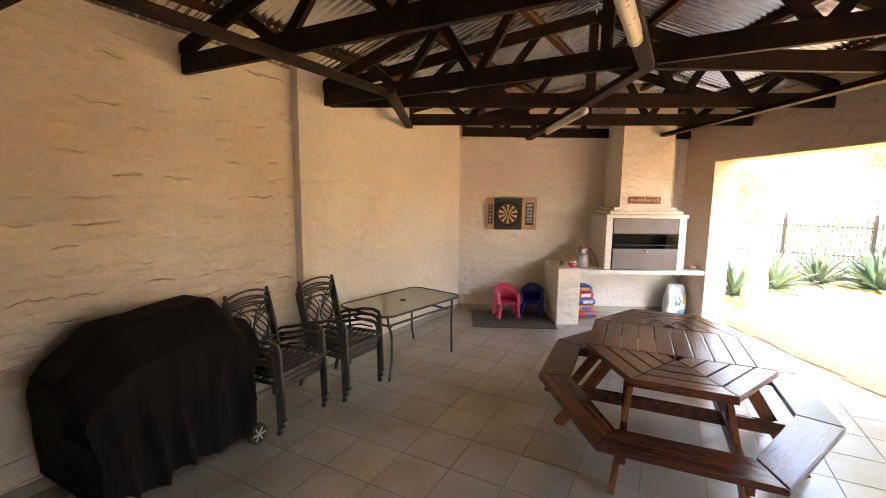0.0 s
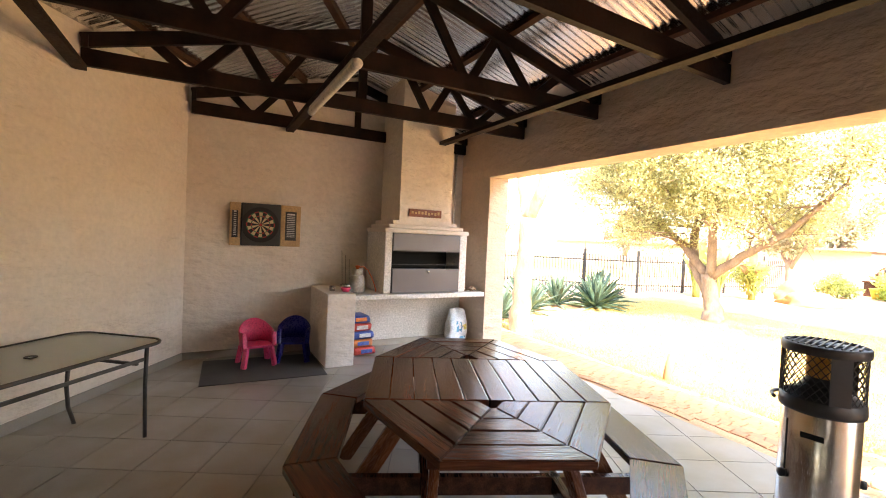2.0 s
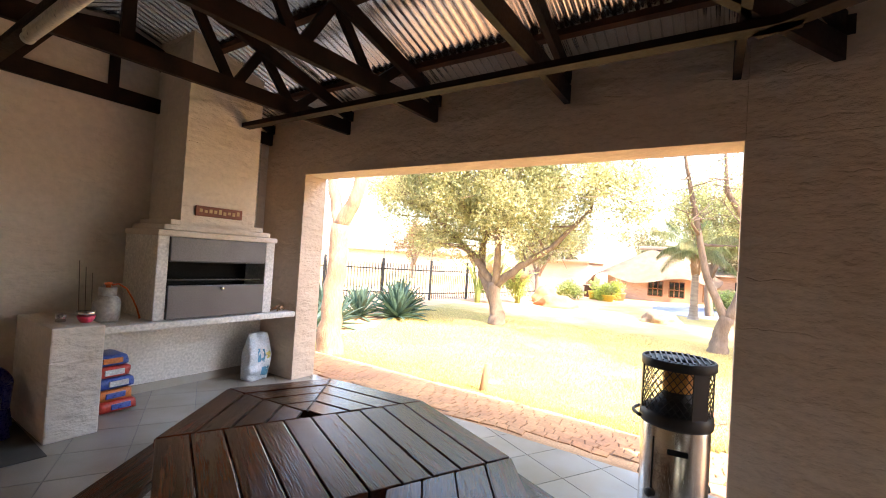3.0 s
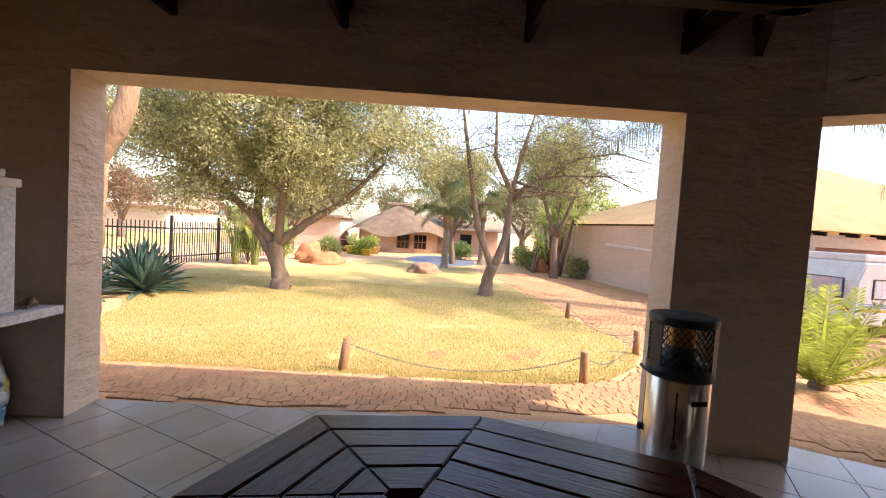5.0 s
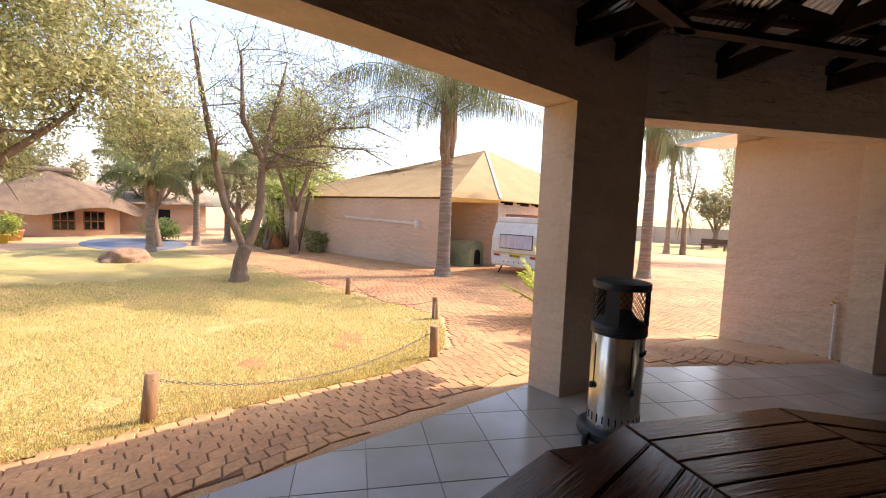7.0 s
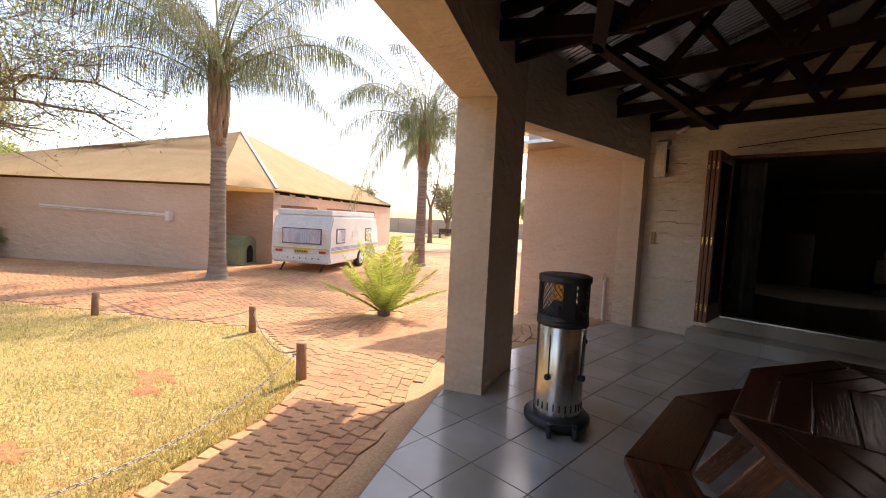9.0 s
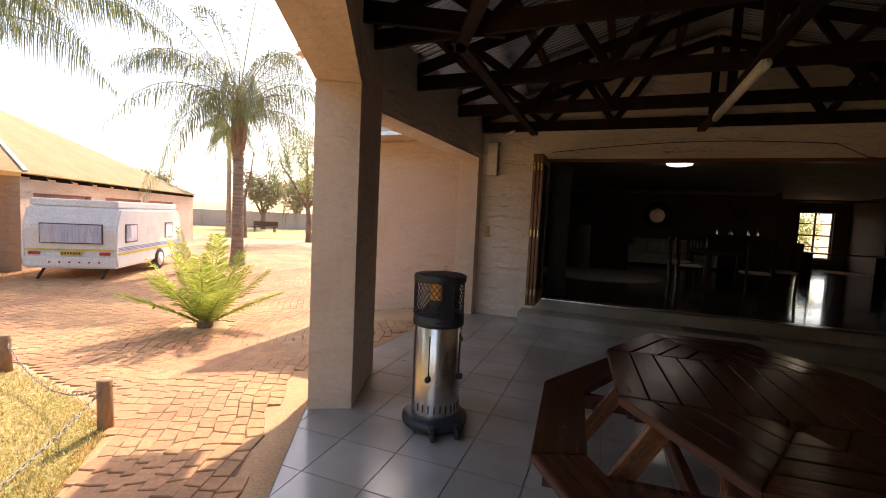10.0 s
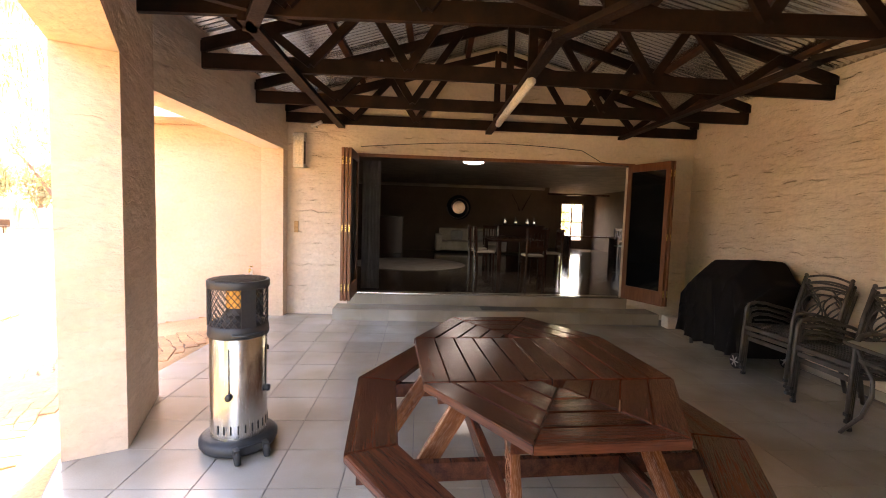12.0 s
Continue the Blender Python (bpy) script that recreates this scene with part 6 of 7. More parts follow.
tree("acacia_tree", "lacy yellow-green tree beyond the paving", None,
     [([(9.0, -22.2, g - 0.2), (9.0, -22.2, 1.0), (9.1, -22.2, 1.9)], [0.22, 0.16, 0.13]),
      ([(9.1, -22.2, 1.8), (10.0, -22.2, 3.3), (10.9, -22.4, 4.6)], [0.11, 0.07, 0.03]),
      ([(9.1, -22.2, 1.8), (9.1, -21.9, 3.6), (9.2, -22.0, 5.6)], [0.11, 0.07, 0.03]),
      ([(9.1, -22.2, 1.8), (7.9, -22.2, 3.2), (7.1, -22.0, 4.4)], [0.10, 0.06, 0.03])],
     ((9.0, -22.2, 4.5), (2.9, 2.6, 2.3)), 0.2, 170, 0.09, 36, 0.5, BARK, FRESH, 0.012, 0.25)

# ---- posts and chain ----
POSTW = material("weathered_post", (0.36, 0.22, 0.12), 0.9, 0, (0.24, 0.13, 0.07), 6, 40, 0.5, 0.006, (1, 1, 0.3))
CHAIN = material("galvanised_chain", (0.22, 0.21, 0.20), 0.5, 0.5)
posts = [((6.31, 4.78), -0.24, (0.06, -0.05, 0.20)), ((6.30, 1.86), -0.28, (0.0, 0.01, 0.21)), ((8.20, 0.30), -0.31, (0.0, 0.01, 0.10)), ((11.0, 0.57), -0.31, (0.0, -0.02, 0.07))]
tops = []
for (x, y), z, (dx, dy, zt) in posts:
    t = thing("garden_post", "short weathered round wooden post on the lawn edge", "post", group="lawn edge posts")
    part("post", tube([(x, y, z - 0.15), (x + dx * 0.5, y + dy * 0.5, (z + zt) / 2), (x + dx, y + dy, zt - 0.008), (x + dx, y + dy, zt)], 0, 12, None, [0.058, 0.053, 0.052, 0.044]), POSTW, t, soft=True)
    part("staple", tube([(x + dx - 0.06, y + dy, zt - 0.05), (x + dx + 0.06, y + dy, zt - 0.05)], 0.006, 6), CHAIN, t)
    tops.append(Vector((x + dx, y + dy, zt - 0.06)))
for a, b in zip(tops, tops[1:]):
    t = thing("chain", "thin galvanised chain slung between posts", "chain", group="lawn chains")
    L = (b - a).length
    n = int(L / 0.045)
    bm = bmesh.new()
    for i in range(n):
        f0, f1 = i / n, (i + 1.25) / n
        p = a.lerp(b, f0) - Vector((0, 0, 0.26 * 4 * f0 * (1 - f0)))
        q = a.lerp(b, f1) - Vector((0, 0, 0.26 * 4 * f1 * (1 - f1)))
        d = (q - p).normalized()
        s = d.cross(Vector((0, 0, 1))).normalized()
        if i % 2:
            s = d.cross(s).normalized()
        for k in (-1, 1):
            tube([p, p.lerp(q, 0.2) + s * 0.009 * k, p.lerp(q, 0.8) + s * 0.009 * k, q], 0.003, 4, bm)
    part("chain_run", bm, CHAIN, t)

# ---- fence ----
fence = thing("palisade_fence", "dark green steel palisade fence along the garden", "fence")
bar = mesh_of(box((-0.012, -0.012, 0.05), (0.012, 0.012, 1.55), None), "bar")
for a, b in (((9.2, 18.6), (16.6, 12.9)), ((16.6, 12.9), (25.0, 11.2))):
    a, b = Vector(a), Vector(b)
    L = (b - a).length
    ang2 = math.atan2((b - a).y, (b - a).x)
    for i in range(int(L / 0.125)):
        p = a.lerp(b, i * 0.125 / L)
        part("bar", bar, BLACK, fence, m=Matrix.Translation((p.x, p.y, g)))
    for z in (0.3, 1.3):
        part("fence_rail", beam((*a, g + z), (*b, g + z), 0.03, 0.05), BLACK, fence)
    for i in range(int(L / 2.4) + 1):
        p = a.lerp(b, min(1, i * 2.4 / L))
        part("fence_post", box((-0.04, -0.04, 0), (0.04, 0.04, 1.75), None, 0.005), BLACK, fence, m=Matrix.Translation((p.x, p.y, g)))
        part("wire_rod", tube([(p.x, p.y, g + 1.7), (p.x, p.y, g + 2.25)], 0.012, 6), BLACK, fence)
for k in range(4):
    part("electric_wire", tube([(9.2, 18.6, g + 1.8 + 0.13 * k), (16.6, 12.9, g + 1.8 + 0.13 * k), (25, 11.2, g + 1.8 + 0.13 * k)], 0.003, 4), CHAIN, fence)

# ---- thatched house ----
THATCH = material("weathered_thatch", (0.40, 0.29, 0.19), 0.95, 0, (0.28, 0.20, 0.14), 2, 30, 0.9, 0.05, (1, 1, 0.4))
ROSE = plaster("rose_plaster", (0.55, 0.38, 0.27), (0.48, 0.33, 0.23), 0.05)
house = thing("thatched_house", "round thatched house with curved eaves", "house")
hx, hy = 34.5, 6.3
part("wall", lathe([(0, g), (3.0, g), (3.0, 1.6), (0, 1.6)], 40), ROSE, house, m=Matrix.Translation((hx, hy, 0)))
bm = bmesh.new()
rings = []
for k in range(9):
    f = k / 8
    ringv = []
    for q in range(56):
        a = 2 * math.pi * q / 56
        r = 4.1 * (1 - f) + 0.05
        z = 1.02 + 0.22 * math.cos(a * 5 + 0.6) * (1 - f) ** 2 + 2.15 * f ** 0.9 + 0.05 * noise.noise((math.cos(a) * 4, math.sin(a) * 4, f * 4))
        ringv.append(bm.verts.new((hx + r * math.cos(a), hy + r * math.sin(a), z)))
    rings.append(ringv)
for a, b in zip(rings, rings[1:]):
    for q in range(56):
        bm.faces.new((a[q], a[(q + 1) % 56], b[(q + 1) % 56], b[q]))
bm.faces.new(rings[-1])
bmesh.ops.solidify(bm, geom=bm.faces[:], thickness=0.22)
part("roof", bm, THATCH, house, soft=True)
part("ridge_cap", beam((hx - 0.2, hy - 1.0, 3.2), (hx + 0.2, hy + 1.0, 3.2), 0.5, 0.25, bevel=0.08), THATCH, house)
for yy in (-0.55, -1.75):
    wdw = part("window", box((hx - 3.06, hy + yy - 0.42, 0.05), (hx - 2.9, hy + yy + 0.42, 1.0), None), DARKPANE, house)
    for o in (-0.42, -0.14, 0.14, 0.42):
        part("window_bar", beam((hx - 3.08, hy + yy + o, 0.05), (hx - 3.08, hy + yy + o, 1.0), 0.05, 0.05), DOORWOOD, wdw)
    for z in (0.05, 0.5, 1.0):
        part("window_bar", beam((hx - 3.08, hy + yy - 0.42, z), (hx - 3.08, hy + yy + 0.42, z), 0.05, 0.05), DOORWOOD, wdw)
wing = thing("house_wing", "low plastered wing with a grey sloping roof", "house")
part("wall", box((35.5, -1.5, g), (40, 4.0, 1.5)), ROSE, wing)
part("roof", prism([(35.0, -2.0), (40.5, -2.0), (40.5, 4.8), (35.0, 4.8)], 1.5, lambda x, y: 1.55 + (x - 35) * 0.25), THATCH, wing)
part("door", box((35.44, 0.6, g), (35.5, 1.5, 1.2)), DARK, wing)
out = thing("outbuilding", "cream painted outbuilding beside the thatched house", "house")
part("wall", box((33, 10.5, g), (38, 15.5, 1.9)), OUTWALL, out)
part("roof", box((32.6, 10.2, 1.902), (38.4, 15.8, 2.05)), THATCH, out)
far = thing("farm_house", "distant pale farm house beyond the fence", "house")
part("wall", box((38, 26, g), (46, 40, 1.9)), OUTWALL, far)
part("roof", prism([(37.5, 25.5), (46.5, 25.5), (46.5, 40.5), (37.5, 40.5)], 1.9, lambda x, y: 2.0 + (x - 37) * 0.12), THATCH, far)

# rocks, planters, pool paving
RED = material("red_anthill_soil", (0.50, 0.21, 0.09), 0.95, 0, (0.40, 0.15, 0.065), 3, 30, 0.6, 0.02)
for x, y, r, h, mat, lab in ((20.8, 8.6, 0.95, 0.5, RED, "low red earth mound"), (22.2, 9.6, 0.7, 0.8, RED, "rounded red earth mound"), (19.2, 4.0, 0.72, 0.42, PALEBARK, "low brown garden rock"), (22.8, -1.8, 0.4, 0.6, RED, "small red garden rock")):
    bm = bmesh.new()
    bmesh.ops.create_icosphere(bm, subdivisions=4, radius=1)
    for v in bm.verts:
        n = 1 + 0.25 * noise.noise(v.co * 1.6 + Vector((x, y, 0))) + 0.08 * noise.noise(v.co * 5)
        v.co = Vector((v.co.x * r * n, v.co.y * r * n, max(-0.15, v.co.z * h * n)))
    tagged(part("garden_rock", bm, mat, None, "", True, Matrix.Translation((x, y, g))), lab, "rock", "garden rocks")
YEL = material("yellow_glaze", (0.65, 0.48, 0.05), 0.5)
TERRA = material("terracotta", (0.52, 0.24, 0.12), 0.85)
for x, y, r, h, mat in ((28.0, 8.6, 0.45, 0.5, YEL), (27.2, 7.7, 0.4, 0.4, YEL), (28.8, 7.4, 0.4, 0.5, TERRA), (21.9, -3.3, 0.32, 0.6, BLACK), (5.35, 7.75, 0.28, 0.5, TERRA)):
    t = thing("plant_pot", {YEL: "yellow painted plant pot", TERRA: "large terracotta plant pot", BLACK: "dark plant pot by the shed corner"}[mat], "plant pot", Matrix.Translation((x, y, ground_z(x, y) - 0.02)), "garden pots")
    part("pot", lathe([(0, 0), (r * 0.7, 0), (r * 0.95, h * 0.9), (r, h * 0.92), (r, h), (r * 0.85, h), (r * 0.8, h * 0.85), (0, h * 0.85)], 24), mat, t, soft=True)
    if x > 6:
        part("plant", leaf_mesh("plant", [(Vector((0, 0, h + 0.3)), 0.35)], 0.3, 90, -0.5, 7), FRESH, t)
POOL = material("blue_grey_paving", (0.16, 0.18, 0.23), 0.6, 0, (0.13, 0.15, 0.19), 2, 20, 0.2, 0.01)
bm = prism([(26.5 + 3.8 * math.cos(q * 0.314) * 1.0, 3.2 + 2.0 * math.sin(q * 0.314)) for q in range(20)], -0.4, -0.285)
setting("pavement_blue", bm, POOL, "blue-grey paved patch before the thatched house", "pavement")
bench = thing("garden_table", "dark garden table with benches", "table", Matrix.Translation((29.8, 9.2, g)))
part("top", box((-0.9, -0.4, 0.7), (0.9, 0.4, 0.76)), DARKWOOD, bench)
for s in (-1, 1):
    part("leg", box((s * 0.7 - 0.05, -0.35, 0), (s * 0.7 + 0.05, 0.35, 0.7)), DARKWOOD, bench)

# ---- shed with hipped roof ----
THRF = material("straw_roof_sheet", (0.60, 0.45, 0.24), 0.85, 0, (0.53, 0.39, 0.20), 1.2, 25, 0.3, 0.01)
shed = thing("garage_shed", "plastered garage with a straw-coloured hipped roof", "shed")
fp = [(21.7, -3.25), (13.78, -4.78), (13.45, -6.9), (15.0, -20.2), (26.5, -20.2), (28.5, -3.3)]


def wall_seg(a, b, z0, z1, th=0.25):
    a, b = Vector(a), Vector(b)
    d = (b - a).normalized()
    n = Vector((-d.y, d.x)) * th
    return prism([tuple(a), tuple(b), tuple(b + n), tuple(a + n)], z0, z1)


part("front_wall", wall_seg(fp[1], fp[0], g - 0.2, 2.12), OUTWALL, shed)
part("end_wall", wall_seg(fp[0], fp[5], g - 0.2, 2.12), OUTWALL, shed)
p0, p1 = Vector(fp[2]), Vector(fp[3])
dd = (p1 - p0).normalized()


def on(s):
    return tuple(p0 + dd * s)


for s0, s1 in ((0, 0.5), (3.3, 4.2), (7.0, 7.8), (10.6, (p1 - p0).length)):
    part("garage_pier", wall_seg(on(s0), on(s1), g - 0.2, 1.72, 0.25), OUTWALL, shed)
part("garage_header", wall_seg(on(0), on((p1 - p0).length), 1.722, 2.12, 0.25), OUTWALL, shed)
GDOOR = material("red_brown_garage_door", (0.32, 0.13, 0.075), 0.6)
for s0, s1 in ((0.5, 3.3), (4.2, 7.0), (7.8, 10.6)):
    gd = part("garage_door", wall_seg(on(s0), on(s1), g, 1.72, 0.06), GDOOR, shed)
    gd.location = (0.12, 0, 0)
    for k in range(5):
        z = 0.05 + 0.33 * k
        part("door_panel", beam((*on(s0 + 0.08), z), (*on(s1 - 0.08), z), 0.04, 0.29, bevel=0.008), GDOOR, gd)
part("recess_back", wall_seg((17.2, -6.6), (16.8, -4.35), g - 0.2, 2.12, 0.2), OUTWALL, shed)
part("recess_side", wall_seg((13.6, -7.1), (17.4, -6.5), g - 0.2, 2.12, 0.15), OUTWALL, shed)
part("back_wall", wall_seg(fp[4], fp[3], g - 0.2, 2.12), OUTWALL, shed)
apex = Vector((19.15, -11.8, 5.2))
apex2 = Vector((21.3, -12.2, 5.15))
bm = bmesh.new()
cen = Vector((20.5, -11.5))
ev = []
for x, y in fp:
    q = Vector((x, y))
    q = q + (q - cen).normalized() * 0.35
    ev.append(bm.verts.new((q.x, q.y, 2.2)))
a1, a2 = bm.verts.new(apex), bm.verts.new(apex2)
for f in ((ev[0], ev[1], a1), (ev[1], ev[2], a1), (ev[2], ev[3], a1), (ev[3], ev[4], a2, a1), (ev[4], ev[5], a2), (ev[5], ev[0], a1, a2)):
    bm.faces.new(f)
bmesh.ops.solidify(bm, geom=bm.faces[:], thickness=0.07)
roof = part("roof", bm, THRF, shed)
part("hip_cap", beam((13.2, -6.75, 2.26), tuple(apex + Vector((0, 0, 0.06))), 0.09, 0.04), WHITE, roof)
for k in range(12):
    s = 0.4 + 1.1 * k
    q = Vector(on(s))
    part("rafter_end", beam((q.x - 0.4, q.y, 2.10), (q.x + 0.2, q.y, 2.14), 0.06, 0.12), TIMBER, roof)
part("gutter", beam((21.9, -2.95, 2.16), (13.6, -4.5, 2.16), 0.05, 0.06), PURLIN, shed)
arm = thing("wall_awning_arm", "white folded rotary dryer arm on the shed wall", "clothes dryer")
w0, w1 = Vector((19.0, -3.46)), Vector((15.0, -4.23))
part("arm", beam((*w0, 1.36), (*w1, 1.25), 0.04, 0.05), WHITE, arm)
part("arm", beam((*w0, 1.30), (*w1, 1.20), 0.04, 0.02), WHITE, arm)
part("bracket", box((14.85, -4.30, 1.08), (15.0, -4.16, 1.35)), WHITE, arm)
KEN = material("green_fibreglass", (0.30, 0.36, 0.23), 0.5, 0, (0.24, 0.30, 0.19), 4, 40, 0.1, 0.002)
for x, y in ((14.55, -6.25), (15.4, -5.4)):
    t = thing("dog_kennel", "round-topped green fibreglass dog kennel", "kennel", pose(x, y, g, 0, 0, 15), "dog kennels")
    bm = bmesh.new()
    prof = [(-0.55, 0)] + [(0.55 * math.cos(radians(180 - a)), 0.45 + 0.5 * math.sin(radians(a))) for a in range(0, 181, 15)] + [(0.55, 0)]
    f0 = [bm.verts.new((-0.6, y0, z0)) for y0, z0 in prof]
    f1 = [bm.verts.new((0.6, y0, z0)) for y0, z0 in prof]
    bm.faces.new(f0)
    bm.faces.new(f1[::-1])
    for i in range(len(prof)):
        j = (i + 1) % len(prof)
        bm.faces.new((f0[i], f0[j], f1[j], f1[i]))
    part("shell", bm, KEN, t)
    arch = [(-0.27, 0.03)] + [(0.27 * math.cos(radians(180 - a)), 0.42 + 0.25 * math.sin(radians(a))) for a in range(0, 181, 15)] + [(0.27, 0.03)]
    rim = part("doorway_rim", tube([(-0.60, a, b) for a, b in arch], 0.035, 8), KEN, t, soft=True)
    # flat black face on the shell paints the shade inside the doorway
    bm = bmesh.new()
    f0 = [bm.verts.new((-0.604, a, b)) for a, b in arch]
    bm.faces.new(f0)
    part("doorway", bm, DARK, t)
    part("base_rim", box((-0.64, -0.6, 0.0), (0.64, 0.6, 0.06), None, 0.015), KEN, t)

# ---- caravan ----
CARV = material("white_caravan_skin", (0.75, 0.74, 0.70), 0.4, 0, (0.68, 0.66, 0.62), 3, 40, 0.05, 0.002)
CURT = material("pale_lilac_curtain", (0.82, 0.82, 0.92), 0.9, 0, (0.66, 0.66, 0.80), 9, 30, 0.3, 0.01, (1, 1, 0.1))
CLEAR = glass("caravan_pane", (0.95, 0.96, 0.98), 0.02, 0.97)
rr = Vector((10.55, -5.8))
caravan = thing("caravan", "white touring caravan with yellow and blue stripes", "caravan", Matrix.Translation((rr.x, rr.y, 0)) @ Matrix.Rotation(math.atan2(0.095, 0.995), 4, "Z"))
W, LN = 1.92, 4.2      # local x across the rear, -y forward
bm = bmesh.new()
prof = [(0.0, 0.28), (0.05, -0.02), (-LN + 0.25, -0.02), (-LN, 0.3), (-LN + 0.12, 0.9), (-LN + 0.35, 1.42), (-0.12, 1.42), (0.06, 0.95)]
f0 = [bm.verts.new((0, y, z)) for y, z in prof]
f1 = [bm.verts.new((W, y, z)) for y, z in prof]
bm.faces.new(f0)
bm.faces.new(f1[::-1])
for i in range(len(prof)):
    j = (i + 1) % len(prof)
    bm.faces.new((f0[i], f0[j], f1[j], f1[i]))
bmesh.ops.bevel(bm, geom=bm.edges[:], offset=0.05, segments=3, affect="EDGES")
body = part("body", bm, CARV, caravan, soft=False)
part("pop_top", box((0.06, -LN + 0.4, 1.425), (W - 0.06, -0.16, 1.60), None, 0.04), CARV, caravan)
rw = part("rear_window", box((0.30, 0.0885, 0.58), (W - 0.38, 0.094, 1.02)), CLEAR, caravan)
part("curtain", box((0.31, 0.074, 0.59), (W - 0.39, 0.080, 1.01)), CURT, rw)
for k in range(14):
    x = 0.36 + 0.082 * k
    part("curtain_fold", box((x, 0.0802, 0.60), (x + 0.03, 0.087, 1.0), None, 0.003), CURT, rw)
part("window_rubber", box((0.285, 0.05, 0.565), (W - 0.365, 0.0735, 1.035)), IRON, rw)
for y0, y1 in ((-0.95, -0.35), (-3.3, -2.75), (-2.3, -1.5)):
    if y0 == -2.3:
        part("vent_hatch", box((-0.006, y0 + 0.2, 0.75), (-0.001, y1 - 0.1, 0.95)), WHITE, caravan)
        continue
    sw = part("side_window", box((-0.026, y0, 0.60), (-0.020, y1, 1.03)), CLEAR, caravan)
    part("window_rubber", box((-0.010, y0 - 0.015, 0.585), (0.001, y1 + 0.015, 1.045)), IRON, sw)
    part("curtain", box((-0.017, y0 + 0.03, 0.62), (-0.011, y1 - 0.03, 1.01)), CURT, sw)
YST = material("yellow_stripe", (0.72, 0.55, 0.10), 0.5)
BST = material("blue_stripe", (0.18, 0.28, 0.50), 0.5)
for z0, z1, mm2 in ((0.30, 0.37, YST), (0.395, 0.415, BST), (0.43, 0.45, BST), (0.465, 0.485, BST)):
    part("stripe", box((-0.006, -LN + 0.1, z0), (0.002, -0.02, z1)), mm2, caravan)
part("stripe", box((0.05, 0.022, 0.40), (W - 0.05, 0.036, 0.44)), YST, caravan)
part("bumper", box((0.04, 0.0, 0.02), (W - 0.04, 0.06, 0.26), None, 0.02), CARV, caravan)
plate = part("number_plate", box((0.72, 0.045, 0.29), (1.16, 0.062, 0.39)), YST, caravan)
for k in range(7):
    part("plate_bar", box((0.75 + 0.056 * k, 0.063, 0.315), (0.785 + 0.056 * k, 0.066, 0.365)), BLACK, plate)
REDL = material("red_lens", (0.55, 0.03, 0.02), 0.3)
for x in (0.14, W - 0.36):
    part("tail_light", box((x, 0.04, 0.30), (x + 0.22, 0.068, 0.37), None, 0.006), REDL, caravan)
for k in range(6):
    part("reflector", box((0.35 + 0.2 * k, 0.06, 0.11), (0.39 + 0.2 * k, 0.066, 0.15)), REDL, caravan)
for x in (0.06, W - 0.06):
    wh = part("wheel", lathe([(0, -0.09), (0.20, -0.09), (0.30, -0.08), (0.315, -0.05), (0.315, 0.05), (0.30, 0.08), (0.20, 0.09), (0, 0.09)], 28), RUBBER, caravan, soft=True, m=pose(x, -2.35, 0.005, 0, 90, 0))
    part("rim", lathe([(0, -0.095), (0.19, -0.095), (0.19, 0.095), (0, 0.095)], 20), WHITE, wh, soft=True)
for x in (0.3, W - 0.3):
    part("corner_steady", beam((x, -0.25, 0.0), (x + 0.12, -0.15, -0.31), 0.04, 0.05), BLACK, caravan)
part("drawbar", beam((W / 2, -LN + 0.2, 0.0), (W / 2, -LN - 1.0, 0.05), 0.08, 0.08), BLACK, caravan)

for o in bpy.data.objects:
    if o.name.split(".")[0] in ("rear_window", "side_window"):
        o.visible_shadow = False

# boundary wall, bench and play ground far behind
BW = material("precast_wall", (0.52, 0.42, 0.33), 0.9, 0, (0.46, 0.36, 0.28), 0.5, 10, 0.2, 0.02)
bwall = tagged(new("boundary_wall"), "long pale precast boundary wall", "wall", "", "structure")
for k in range(34):
    x = -20 + 2.4 * k
    part("panel", box((x, -42, g - 0.1), (x + 2.3, -41.9, 1.35)), BW, bwall)
    part("wall_post", box((x + 2.3, -42.06, g - 0.1), (x + 2.4, -41.84, 1.42)), BW, bwall)
pb = thing("park_bench", "dark bench on the far lawn", "bench", Matrix.Translation((14.5, -33, g)))
part("seat", box((-1, -0.25, 0.42), (1, 0.25, 0.48)), DARKWOOD, pb)
part("backrest", box((-1, -0.3, 0.5), (1, -0.25, 0.9)), DARKWOOD, pb)
for s in (-1, 1):
    part("leg", box((s * 0.8 - 0.04, -0.25, 0), (s * 0.8 + 0.04, 0.25, 0.42)), DARKWOOD, pb)

# ---- lawn, paving, tiles ----
LAWN = [(6.12, 9.2), (6.10, 4.0), (6.05, 2.7), (6.22, 2.0), (6.60, 1.42), (7.5, 0.65), (8.3, 0.12), (11.0, 0.36), (16.0, 0.85), (20.0, 1.4), (24.0, 1.9), (25.5, 5.5), (23.5, 7.5), (18.8, 8.6), (17.0, 11.8), (12.8, 11.8), (9.5, 9.6)]


def inside(x, y, poly):
    r = False
    for (x0, y0), (x1, y1) in zip(poly, poly[1:] + poly[:1]):
        if (y0 > y) != (y1 > y) and x < (x1 - x0) * (y - y0) / (y1 - y0) + x0:
            r = not r
    return r


def lawn_z(x, y):
    return ground_z(x, y) + 0.012 + 0.008 * noise.noise((x * 1.5, y * 1.5, 0))


